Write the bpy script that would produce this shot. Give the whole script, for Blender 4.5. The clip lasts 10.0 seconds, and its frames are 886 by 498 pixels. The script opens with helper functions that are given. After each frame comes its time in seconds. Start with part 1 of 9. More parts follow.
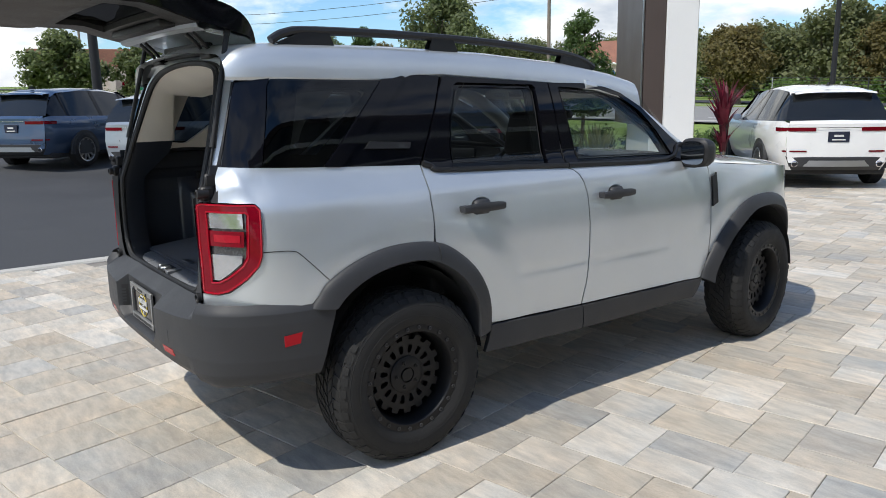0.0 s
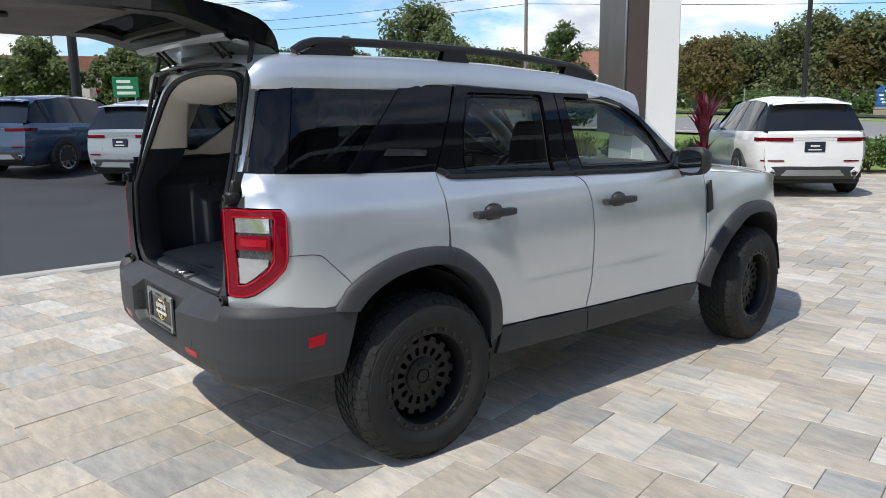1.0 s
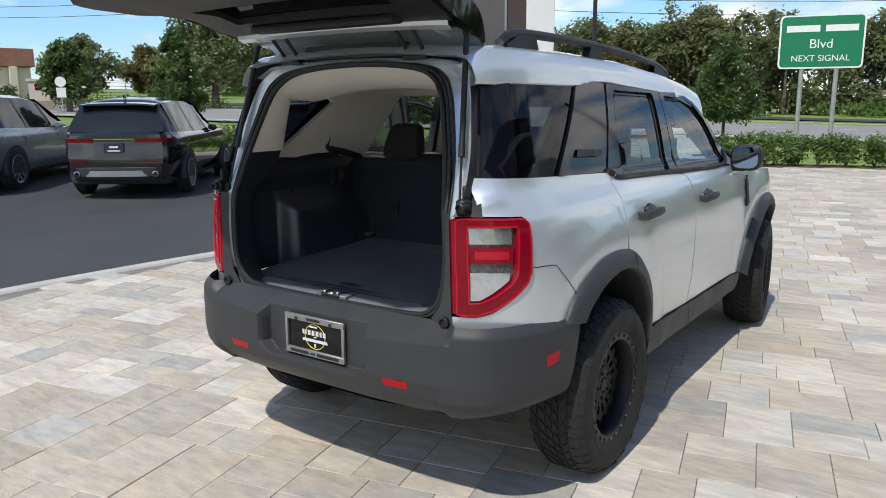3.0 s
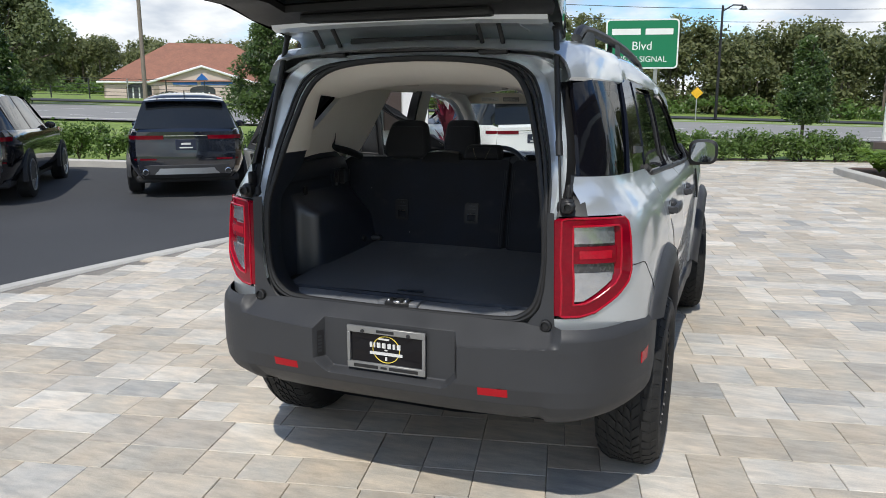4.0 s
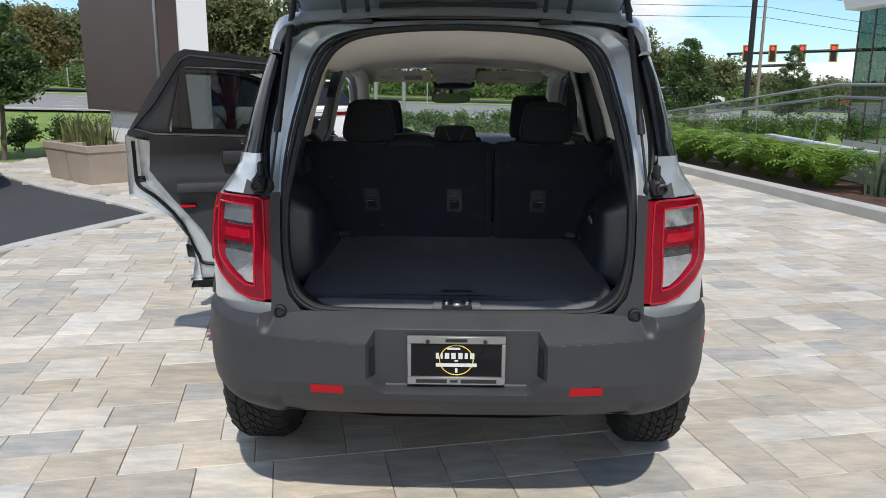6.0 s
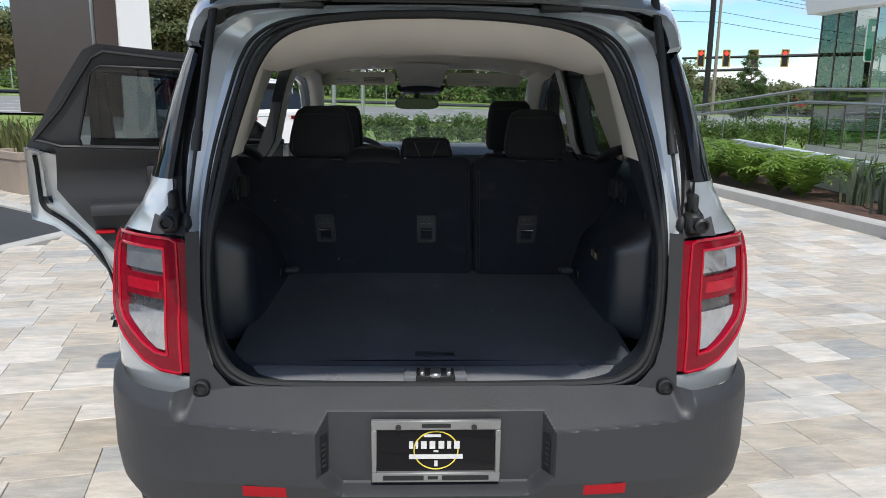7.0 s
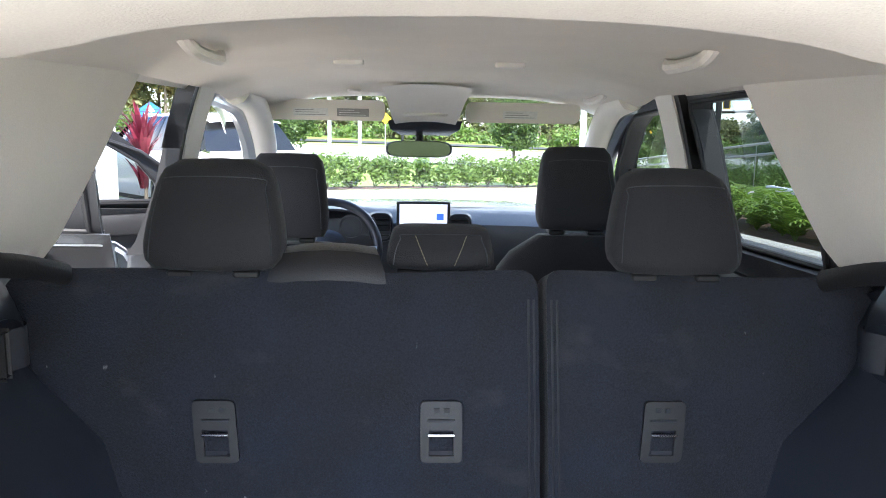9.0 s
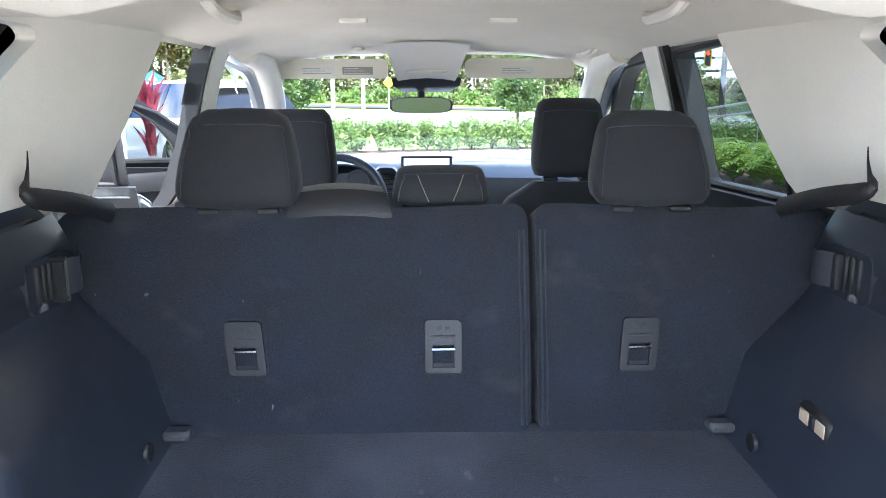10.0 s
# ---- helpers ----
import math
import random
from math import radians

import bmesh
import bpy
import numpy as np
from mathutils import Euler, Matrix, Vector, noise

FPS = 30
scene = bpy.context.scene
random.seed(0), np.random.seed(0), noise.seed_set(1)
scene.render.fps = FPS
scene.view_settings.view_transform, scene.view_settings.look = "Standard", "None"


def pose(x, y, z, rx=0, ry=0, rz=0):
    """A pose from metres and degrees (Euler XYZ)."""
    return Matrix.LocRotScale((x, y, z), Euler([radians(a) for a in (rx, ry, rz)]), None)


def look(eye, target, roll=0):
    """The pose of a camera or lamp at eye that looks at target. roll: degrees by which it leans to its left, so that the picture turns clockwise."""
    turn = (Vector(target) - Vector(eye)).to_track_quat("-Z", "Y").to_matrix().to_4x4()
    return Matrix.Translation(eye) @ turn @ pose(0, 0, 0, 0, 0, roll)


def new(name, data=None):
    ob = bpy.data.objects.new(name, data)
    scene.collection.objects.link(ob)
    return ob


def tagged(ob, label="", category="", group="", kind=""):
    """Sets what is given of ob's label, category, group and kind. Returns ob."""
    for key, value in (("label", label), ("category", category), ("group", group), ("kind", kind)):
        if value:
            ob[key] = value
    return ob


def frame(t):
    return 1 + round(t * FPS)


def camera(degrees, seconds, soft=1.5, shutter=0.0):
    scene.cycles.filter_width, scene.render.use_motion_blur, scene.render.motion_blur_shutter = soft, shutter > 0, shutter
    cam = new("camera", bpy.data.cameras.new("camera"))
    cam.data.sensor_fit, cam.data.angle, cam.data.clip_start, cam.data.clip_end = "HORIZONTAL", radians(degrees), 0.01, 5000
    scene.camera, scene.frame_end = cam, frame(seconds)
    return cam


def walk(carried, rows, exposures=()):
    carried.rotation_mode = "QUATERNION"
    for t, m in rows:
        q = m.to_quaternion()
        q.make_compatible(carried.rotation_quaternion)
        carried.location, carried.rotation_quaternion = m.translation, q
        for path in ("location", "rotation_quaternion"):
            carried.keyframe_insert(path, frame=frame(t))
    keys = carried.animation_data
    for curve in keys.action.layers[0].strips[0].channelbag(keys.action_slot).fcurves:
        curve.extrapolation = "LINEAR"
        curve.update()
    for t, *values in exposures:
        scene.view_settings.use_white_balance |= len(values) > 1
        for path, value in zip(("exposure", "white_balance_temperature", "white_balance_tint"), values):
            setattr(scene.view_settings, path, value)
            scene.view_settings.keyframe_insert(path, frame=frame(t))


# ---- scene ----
cam = camera(60.7, 10.0, 0.9)
METRES, EYE, TURN = 6.406, 1.5245, 53.4
ROWS = [
    (0.0, 0.0, 0.0, 0.0, -0.19, -11.36, 0.95),
    (0.5, -0.0063, -0.0143, 0.0008, -0.86, -10.86, 0.79),
    (1.0, -0.0268, -0.0155, 0.0005, -2.01, -10.72, 0.65),
    (1.5, -0.0865, -0.0133, 0.0022, -4.23, -10.74, 0.52),
    (2.0, -0.1415, 0.0052, -0.0006, -7.73, -10.8, 0.46),
    (2.5, -0.2042, 0.0317, 0.0014, -12.49, -10.9, 0.4),
    (4.0, -0.3994, 0.1415, 0.0027, -31.8, -11.3, 0.02),
    (4.5, -0.4408, 0.1893, 0.0009, -38.65, -11.57, -0.1),
    (5.0, -0.4709, 0.2369, 0.0005, -44.68, -11.9, -0.2),
    (6.5, -0.4809, 0.3191, -0.0023, -54.35, -12.64, -0.48),
    (7.0, -0.4285, 0.3574, -0.0016, -55.44, -12.3, -0.65),
    (7.5, -0.3766, 0.4038, -0.0051, -56.01, -11.52, -0.87),
    (8.0, -0.3231, 0.4424, -0.0061, -56.13, -10.52, -0.8),
    (8.5, -0.2644, 0.4798, -0.0046, -55.85, -9.61, -1.11),
    (9.0, -0.2394, 0.4991, -0.0046, -55.48, -9.33, -0.93),
    (9.5, -0.2356, 0.5019, -0.0069, -55.23, -10.12, -0.58),
    (10.0, -0.2592, 0.4832, -0.0088, -55.2, -11.98, 0.14),
]
# the camera brightens its picture as it nears the dark cabin
EXPOSURES = [(0.0, 0.16, 6750, 7.5), (4.0, 0.16, 6750, 7.5), (6.8, 0.22, 6700, 7.5), (7.5, 0.86, 6600, 7.5), (8.0, 1.72, 6750, 10.0), (8.5, 2.30, 6700, 11.0), (9.0, 2.77, 6600, 11.0), (9.5, 3.02, 6450, 11.0), (10.0, 3.25, 6200, 10.0)]
walk(cam, [(t, pose(3.421, -0.851, EYE, 0, 0, TURN) @ pose(METRES * x, METRES * y, METRES * z, 90 + pitch, roll, yaw)) for t, x, y, z, yaw, pitch, roll in ROWS], EXPOSURES)


# ---- world and sun ----
def make_world():
    w = bpy.data.worlds.new("sky")
    scene.world = w
    w.use_nodes = True
    nt = w.node_tree
    for n in list(nt.nodes):
        nt.nodes.remove(n)
    N, L = nt.nodes.new, nt.links.new
    out, bg = N("ShaderNodeOutputWorld"), N("ShaderNodeBackground")
    sky = N("ShaderNodeTexSky")
    sky.sky_type, sky.sun_disc = "NISHITA", False
    sky.sun_elevation, sky.sun_rotation = radians(55.6), radians(174)
    sky.air_density, sky.dust_density, sky.ozone_density = 1.0, 0.3, 2.2
    tc, mp = N("ShaderNodeTexCoord"), N("ShaderNodeMapping")
    mp.inputs["Scale"].default_value = (2.2, 2.2, 6.0)
    mp.inputs["Location"].default_value = (0.35, 1.7, 0.2)
    n1, r1 = N("ShaderNodeTexNoise"), N("ShaderNodeValToRGB")
    n1.inputs["Scale"].default_value, n1.inputs["Detail"].default_value, n1.inputs["Roughness"].default_value = 1.5, 8.0, 0.55
    r1.color_ramp.elements[0].position, r1.color_ramp.elements[1].position = 0.39, 0.50
    n2, r2 = N("ShaderNodeTexNoise"), N("ShaderNodeValToRGB")
    n2.inputs["Scale"].default_value, n2.inputs["Detail"].default_value = 2.6, 6.0
    r2.color_ramp.elements[0].position, r2.color_ramp.elements[1].position = 0.38, 0.62
    r2.color_ramp.elements[0].color, r2.color_ramp.elements[1].color = (4.0, 4.5, 5.4, 1), (8.6, 8.7, 8.9, 1)
    tone = N("ShaderNodeMix")
    tone.data_type, tone.blend_type = "RGBA", "MULTIPLY"
    tone.inputs["Factor"].default_value = 1.0
    tone.inputs["B"].default_value = (0.66, 0.87, 1.10, 1)
    mix = N("ShaderNodeMix")
    mix.data_type = "RGBA"
    L(tc.outputs["Generated"], mp.inputs["Vector"])
    L(mp.outputs[0], n1.inputs["Vector"]), L(mp.outputs[0], n2.inputs["Vector"])
    L(n1.outputs["Fac"], r1.inputs[0]), L(n2.outputs["Fac"], r2.inputs[0])
    # clouds thin out overhead
    xyz, up, cov = N("ShaderNodeSeparateXYZ"), N("ShaderNodeMapRange"), N("ShaderNodeMath")
    up.inputs["From Min"].default_value, up.inputs["From Max"].default_value = 0.30, 0.70
    up.inputs["To Min"].default_value, up.inputs["To Max"].default_value = 1.0, 0.12
    cov.operation = "MULTIPLY"
    L(tc.outputs["Generated"], xyz.inputs[0]), L(xyz.outputs["Z"], up.inputs["Value"])
    L(r1.outputs[0], cov.inputs[0]), L(up.outputs[0], cov.inputs[1])
    L(cov.outputs[0], mix.inputs["Factor"]), L(sky.outputs[0], tone.inputs["A"]), L(tone.outputs["Result"], mix.inputs["A"]), L(r2.outputs[0], mix.inputs["B"])
    L(mix.outputs["Result"], bg.inputs["Color"])
    bg.inputs["Strength"].default_value = 0.135
    L(bg.outputs[0], out.inputs[0])


make_world()
sun = new("sun", bpy.data.lights.new("sun", "SUN"))
sun.data.energy, sun.data.angle, sun.data.color = 3.3, radians(0.8), (1.0, 0.97, 0.935)
sun.matrix_world = look((0.7, -6.8, 10.0), (0, 0, 0))


# ---- mesh helpers ----
def link_mesh(name, bm, material, parent=None, label="", smooth=40):
    bmesh.ops.recalc_face_normals(bm, faces=bm.faces)
    if smooth:
        lim = radians(smooth)
        for f in bm.faces:
            f.smooth = True
        for e in bm.edges:
            e.smooth = len(e.link_faces) == 2 and e.calc_face_angle(0.0) < lim
    me = bpy.data.meshes.new(name)
    bm.to_mesh(me)
    bm.free()
    for m in material if isinstance(material, (list, tuple)) else [material]:
        me.materials.append(m)
    ob = new(name, me)
    ob.parent = parent
    if label:
        ob["label"] = label
    return ob


def part(name, bm, material, parent, label="", smooth=40):
    return link_mesh(name, bm, material, parent, label, smooth)


def thing(name, label, category, group="", kind="", m=None):
    ob = new(name)
    ob.empty_display_size = 0.1
    if m is not None:
        ob.matrix_world = m
    return tagged(ob, label, category, group, kind)


def tag_mesh(name, bm, material, label, category, group="", kind="", smooth=40):
    return tagged(link_mesh(name, bm, material, None, "", smooth), label, category, group, kind)


def lerp(table, v):
    """Piecewise straight line through (v, value) pairs."""
    if v <= table[0][0]:
        return table[0][1]
    for (a, p), (b, q) in zip(table, table[1:]):
        if v <= b:
            return p + (q - p) * (v - a) / (b - a)
    return table[-1][1]


def smooth_line(pts, n=8, closed=False):
    """Catmull-Rom through the points."""
    P = [Vector(p) for p in pts]
    out, k = [], len(P)
    for i in range(k if closed else k - 1):
        if closed:
            a, b, c, d = (P[(i + j) % k] for j in (-1, 0, 1, 2))
        else:
            b, c = P[i], P[i + 1]
            a = P[i - 1] if i else b * 2 - c
            d = P[i + 2] if i + 2 < k else c * 2 - b
        for s in range(n):
            t = s / n
            out.append(0.5 * (2 * b + (c - a) * t + (2 * a - 5 * b + 4 * c - d) * t * t + (3 * b - a - 3 * c + d) * t ** 3))
    if not closed:
        out.append(P[-1])
    return out


def add_box(bm, lo, hi, bevel=0.0, m=None, seg=1):
    g = bmesh.ops.create_cube(bm, size=1.0)
    vs = g["verts"]
    c, s = (Vector(lo) + Vector(hi)) / 2, Vector(hi) - Vector(lo)
    for v in vs:
        v.co = Vector((v.co.x * s.x, v.co.y * s.y, v.co.z * s.z)) + c
    if bevel:
        es = list({e for v in vs for e in v.link_edges})
        r = bmesh.ops.bevel(bm, geom=es, offset=bevel, segments=seg, affect="EDGES", profile=0.6)
        vs = list({v for f in r["faces"] for v in f.verts} | {v for v in vs if v.is_valid})
    if m is not None:
        for v in vs:
            v.co = m @ v.co
    return vs


def add_tube(bm, pts, r, n=8, caps=True, flat=1.0, up=(0, 0, 1)):
    """A tube along the points; r is a number or one per point."""
    P = [Vector(p) for p in pts]
    rings, last = [], None
    for i, p in enumerate(P):
        d = (P[min(i + 1, len(P) - 1)] - P[max(i - 1, 0)]).normalized()
        u = last if last is not None else Vector(up)
        a = u - d * u.dot(d)
        if a.length < 1e-4:
            a = Vector((1, 0, 0)) - d * d.x
        a.normalize()
        last = a
        b = d.cross(a)
        rr = r[i] if isinstance(r, (list, tuple)) else r
        rings.append([bm.verts.new(p + (a * math.cos(2 * math.pi * k / n) * flat + b * math.sin(2 * math.pi * k / n)) * rr) for k in range(n)])
    for A, B in zip(rings, rings[1:]):
        for k in range(n):
            bm.faces.new((A[k], A[(k + 1) % n], B[(k + 1) % n], B[k]))
    if caps:
        bm.faces.new(rings[0][::-1])
        bm.faces.new(rings[-1])
    return rings


def add_grid(bm, rows, closed_u=False, closed_v=False):
    """Faces between rows of points (each row a list of places)."""
    V = [[bm.verts.new(p) for p in r] for r in rows]
    nr, nc = len(V), len(V[0])
    for i in range(nr if closed_v else nr - 1):
        for j in range(nc if closed_u else nc - 1):
            q = (V[i][j], V[i][(j + 1) % nc], V[(i + 1) % nr][(j + 1) % nc], V[(i + 1) % nr][j])
            bm.faces.new(q)
    return V


def add_lathe(bm, profile, centre, axis=(1, 0, 0), n=48):
    """Turns (along, radius) pairs round an axis through centre."""
    ax = Vector(axis).normalized()
    a = ax.orthogonal().normalized()
    b = ax.cross(a)
    c = Vector(centre)
    return add_grid(bm, [[c + ax * s + (a * math.cos(2 * math.pi * k / n) + b * math.sin(2 * math.pi * k / n)) * r for k in range(n)] for s, r in profile], closed_u=True)


def add_prism(bm, outline, place, depth):
    """A plate: outline of 2D points, place(u, v) gives its front, depth is the way to its back."""
    A = [bm.verts.new(place(u, v)) for u, v in outline]
    B = [bm.verts.new(a.co + Vector(depth)) for a in A]
    bm.faces.new(A), bm.faces.new(B[::-1])
    for i in range(len(A)):
        j = (i + 1) % len(A)
        bm.faces.new((A[j], A[i], B[i], B[j]))


def inside(p, poly):
    x, y, hit = p[0], p[1], False
    for (ax, ay), (bx, by) in zip(poly, poly[1:] + poly[:1]):
        if (ay > y) != (by > y) and x < (bx - ax) * (y - ay) / (by - ay) + ax:
            hit = not hit
    return hit


def near_edge(p, poly, d):
    P = Vector(p)
    for a, b in zip(poly, poly[1:] + poly[:1]):
        A, B = Vector(a), Vector(b)
        ab = B - A
        t = max(0.0, min(1.0, (P - A).dot(ab) / max(ab.length_squared, 1e-12)))
        if (A + ab * t - P).length < d:
            return True
    return False


def refine(poly, step):
    out = []
    for a, b in zip(poly, poly[1:] + poly[:1]):
        n = max(1, math.ceil((Vector(b) - Vector(a)).length / step))
        out += [(a[0] + (b[0] - a[0]) * k / n, a[1] + (b[1] - a[1]) * k / n) for k in range(n)]
    return out


def panel(poly, place, step=0.04, depth=None, holes=()):
    """A curved sheet: a 2D outline with holes, laid on the surface place(u, v); depth(co) gives the turned-in edge."""
    from mathutils.geometry import delaunay_2d_cdt
    loops = [refine(poly, step)] + [refine(list(h), step) for h in holes]
    pts, edges = [], []
    for lp in loops:
        s = len(pts)
        pts += lp
        edges += [(s + i, s + (i + 1) % len(lp)) for i in range(len(lp))]
    us, vs = [p[0] for p in poly], [p[1] for p in poly]
    nu, nv = int((max(us) - min(us)) / step), int((max(vs) - min(vs)) / step)
    for i in range(1, nu + 1):
        for j in range(1, nv + 1):
            p = (min(us) + i * step, min(vs) + j * step)
            if inside(p, poly) and not any(inside(p, list(h)) for h in holes) and not any(near_edge(p, lp, step * 0.45) for lp in loops):
                pts.append(p)
    v2, _, faces, *_ = delaunay_2d_cdt([Vector(p) for p in pts], edges, [], 0, 1e-5)
    bm = bmesh.new()
    V = [bm.verts.new(place(p.x, p.y)) for p in v2]
    for f in faces:
        c = sum((v2[i] for i in f), Vector((0, 0))) / len(f)
        if inside(c, poly) and not any(inside(c, list(h)) for h in holes):
            bm.faces.new([V[i] for i in f])
    for v in list(bm.verts):
        if not v.link_faces:
            bm.verts.remove(v)
    bmesh.ops.recalc_face_normals(bm, faces=bm.faces)
    if depth is not None:
        rim = [e for e in bm.edges if len(e.link_faces) == 1]
        twin = {}
        for e in rim:
            for v in e.verts:
                if v not in twin:
                    twin[v] = (bm.verts.new(v.co), bm.verts.new(v.co + Vector(depth(v.co))))
        for e in rim:
            a, b = e.verts
            bm.faces.new((twin[a][0], twin[b][0], twin[b][1], twin[a][1]))
    return bm


def mirrored(bm):
    """The same sheet on the other side (x to -x)."""
    b2 = bm.copy()
    for v in b2.verts:
        v.co.x = -v.co.x
    bmesh.ops.reverse_faces(b2, faces=b2.faces)
    return b2


# ---- materials ----
def node_material(name):
    m = bpy.data.materials.new(name)
    m.use_nodes = True
    nt = m.node_tree
    return m, nt, nt.nodes["Principled BSDF"], nt.nodes.new, nt.links.new


def surface(name, colour, rough=0.5, metal=0.0, vary=0.12, scale=6.0, fine=120.0, bump=0.02, coat=0.0, rough_vary=0.08, spec=0.5, sheen=0.0, per_object=0.0, stretch=None):
    """A paint, plastic, cloth or stone: blotches at two scales, uneven gloss and fine relief."""
    m, nt, p, N, L = node_material(name)
    tc = N("ShaderNodeTexCoord")
    vec = tc.outputs["Object"]
    if stretch:
        mp = N("ShaderNodeMapping")
        mp.inputs["Scale"].default_value = stretch
        L(vec, mp.inputs["Vector"])
        vec = mp.outputs[0]
    big, small = N("ShaderNodeTexNoise"), N("ShaderNodeTexNoise")
    big.inputs["Scale"].default_value, small.inputs["Scale"].default_value = scale, fine
    big.inputs["Detail"].default_value, small.inputs["Detail"].default_value = 5.0, 3.0
    L(vec, big.inputs["Vector"]), L(vec, small.inputs["Vector"])
    mixv = N("ShaderNodeMath")
    mixv.operation = "ADD"
    L(big.outputs["Fac"], mixv.inputs[0]), L(small.outputs["Fac"], mixv.inputs[1])
    rng = N("ShaderNodeMapRange")
    rng.inputs["From Min"].default_value, rng.inputs["From Max"].default_value = 0.7, 1.3
    rng.inputs["To Min"].default_value, rng.inputs["To Max"].default_value = 1 - vary, 1 + vary
    L(mixv.outputs[0], rng.inputs["Value"])
    value = rng.outputs[0]
    if per_object:
        oi, r2, mul = N("ShaderNodeObjectInfo"), N("ShaderNodeMapRange"), N("ShaderNodeMath")
        r2.inputs["To Min"].default_value, r2.inputs["To Max"].default_value = 1 - per_object, 1 + per_object
        mul.operation = "MULTIPLY"
        L(oi.outputs["Random"], r2.inputs["Value"]), L(value, mul.inputs[0]), L(r2.outputs[0], mul.inputs[1])
        value = mul.outputs[0]
    hsv = N("ShaderNodeHueSaturation")
    hsv.inputs["Color"].default_value = (*colour, 1)
    L(value, hsv.inputs["Value"])
    L(hsv.outputs[0], p.inputs["Base Color"])
    rr = N("ShaderNodeMapRange")
    rr.inputs["From Min"].default_value, rr.inputs["From Max"].default_value = 0.3, 0.7
    rr.inputs["To Min"].default_value, rr.inputs["To Max"].default_value = max(0.02, rough - rough_vary), min(1, rough + rough_vary)
    L(big.outputs["Fac"], rr.inputs["Value"])
    L(rr.outputs[0], p.inputs["Roughness"])
    p.inputs["Metallic"].default_value = metal
    p.inputs["Specular IOR Level"].default_value = spec
    p.inputs["Coat Weight"].default_value = coat
    p.inputs["Coat Roughness"].default_value = 0.03
    p.inputs["Sheen Weight"].default_value = sheen
    if bump:
        bp = N("ShaderNodeBump")
        bp.inputs["Strength"].default_value, bp.inputs["Distance"].default_value = min(1.0, bump * 10), 0.002
        L(small.outputs["Fac"], bp.inputs["Height"]), L(bp.outputs[0], p.inputs["Normal"])
    return m


def glass(name, tint, rough=0.0, dirt=0.03, base=0.035, edge=0.9):
    """Thin tinted pane: see-through with a mirror gloss."""
    m, nt, p, N, L = node_material(name)
    out = nt.nodes["Material Output"]
    nt.nodes.remove(p)
    tr, gl, mix, lw = N("ShaderNodeBsdfTransparent"), N("ShaderNodeBsdfGlossy"), N("ShaderNodeMixShader"), N("ShaderNodeLayerWeight")
    tr.inputs["Color"].default_value = (*tint, 1)
    gl.inputs["Roughness"].default_value = rough
    lw.inputs["Blend"].default_value = 0.5
    # Schlick's curve from the facing angle, with faint smears
    pw, sc = N("ShaderNodeMath"), N("ShaderNodeMath")
    pw.operation, sc.operation = "POWER", "MULTIPLY_ADD"
    pw.inputs[1].default_value, sc.inputs[1].default_value = 5.0, edge
    nz, mr = N("ShaderNodeTexNoise"), N("ShaderNodeMapRange")
    nz.inputs["Scale"].default_value = 7.0
    mr.inputs["To Min"].default_value, mr.inputs["To Max"].default_value = base, base + dirt
    L(nz.outputs["Fac"], mr.inputs["Value"])
    L(lw.outputs["Facing"], pw.inputs[0]), L(pw.outputs[0], sc.inputs[0]), L(mr.outputs[0], sc.inputs[2])
    L(sc.outputs[0], mix.inputs["Fac"]), L(tr.outputs[0], mix.inputs[1]), L(gl.outputs[0], mix.inputs[2])
    L(mix.outputs[0], out.inputs["Surface"])
    return m


def glow(name, colour, strength):
    m, nt, p, N, L = node_material(name)
    p.inputs["Base Color"].default_value = (*colour, 1)
    p.inputs["Emission Color"].default_value = (*colour, 1)
    p.inputs["Emission Strength"].default_value = strength
    return m


def car_paint(name, colour, metal=0.6, rough=0.32):
    """Metallic paint under clear coat, with fine flake and faint dust."""
    m = surface(name, colour, rough, metal, vary=0.05, scale=3.0, fine=900.0, bump=0.0, coat=1.0, rough_vary=0.04)
    return m


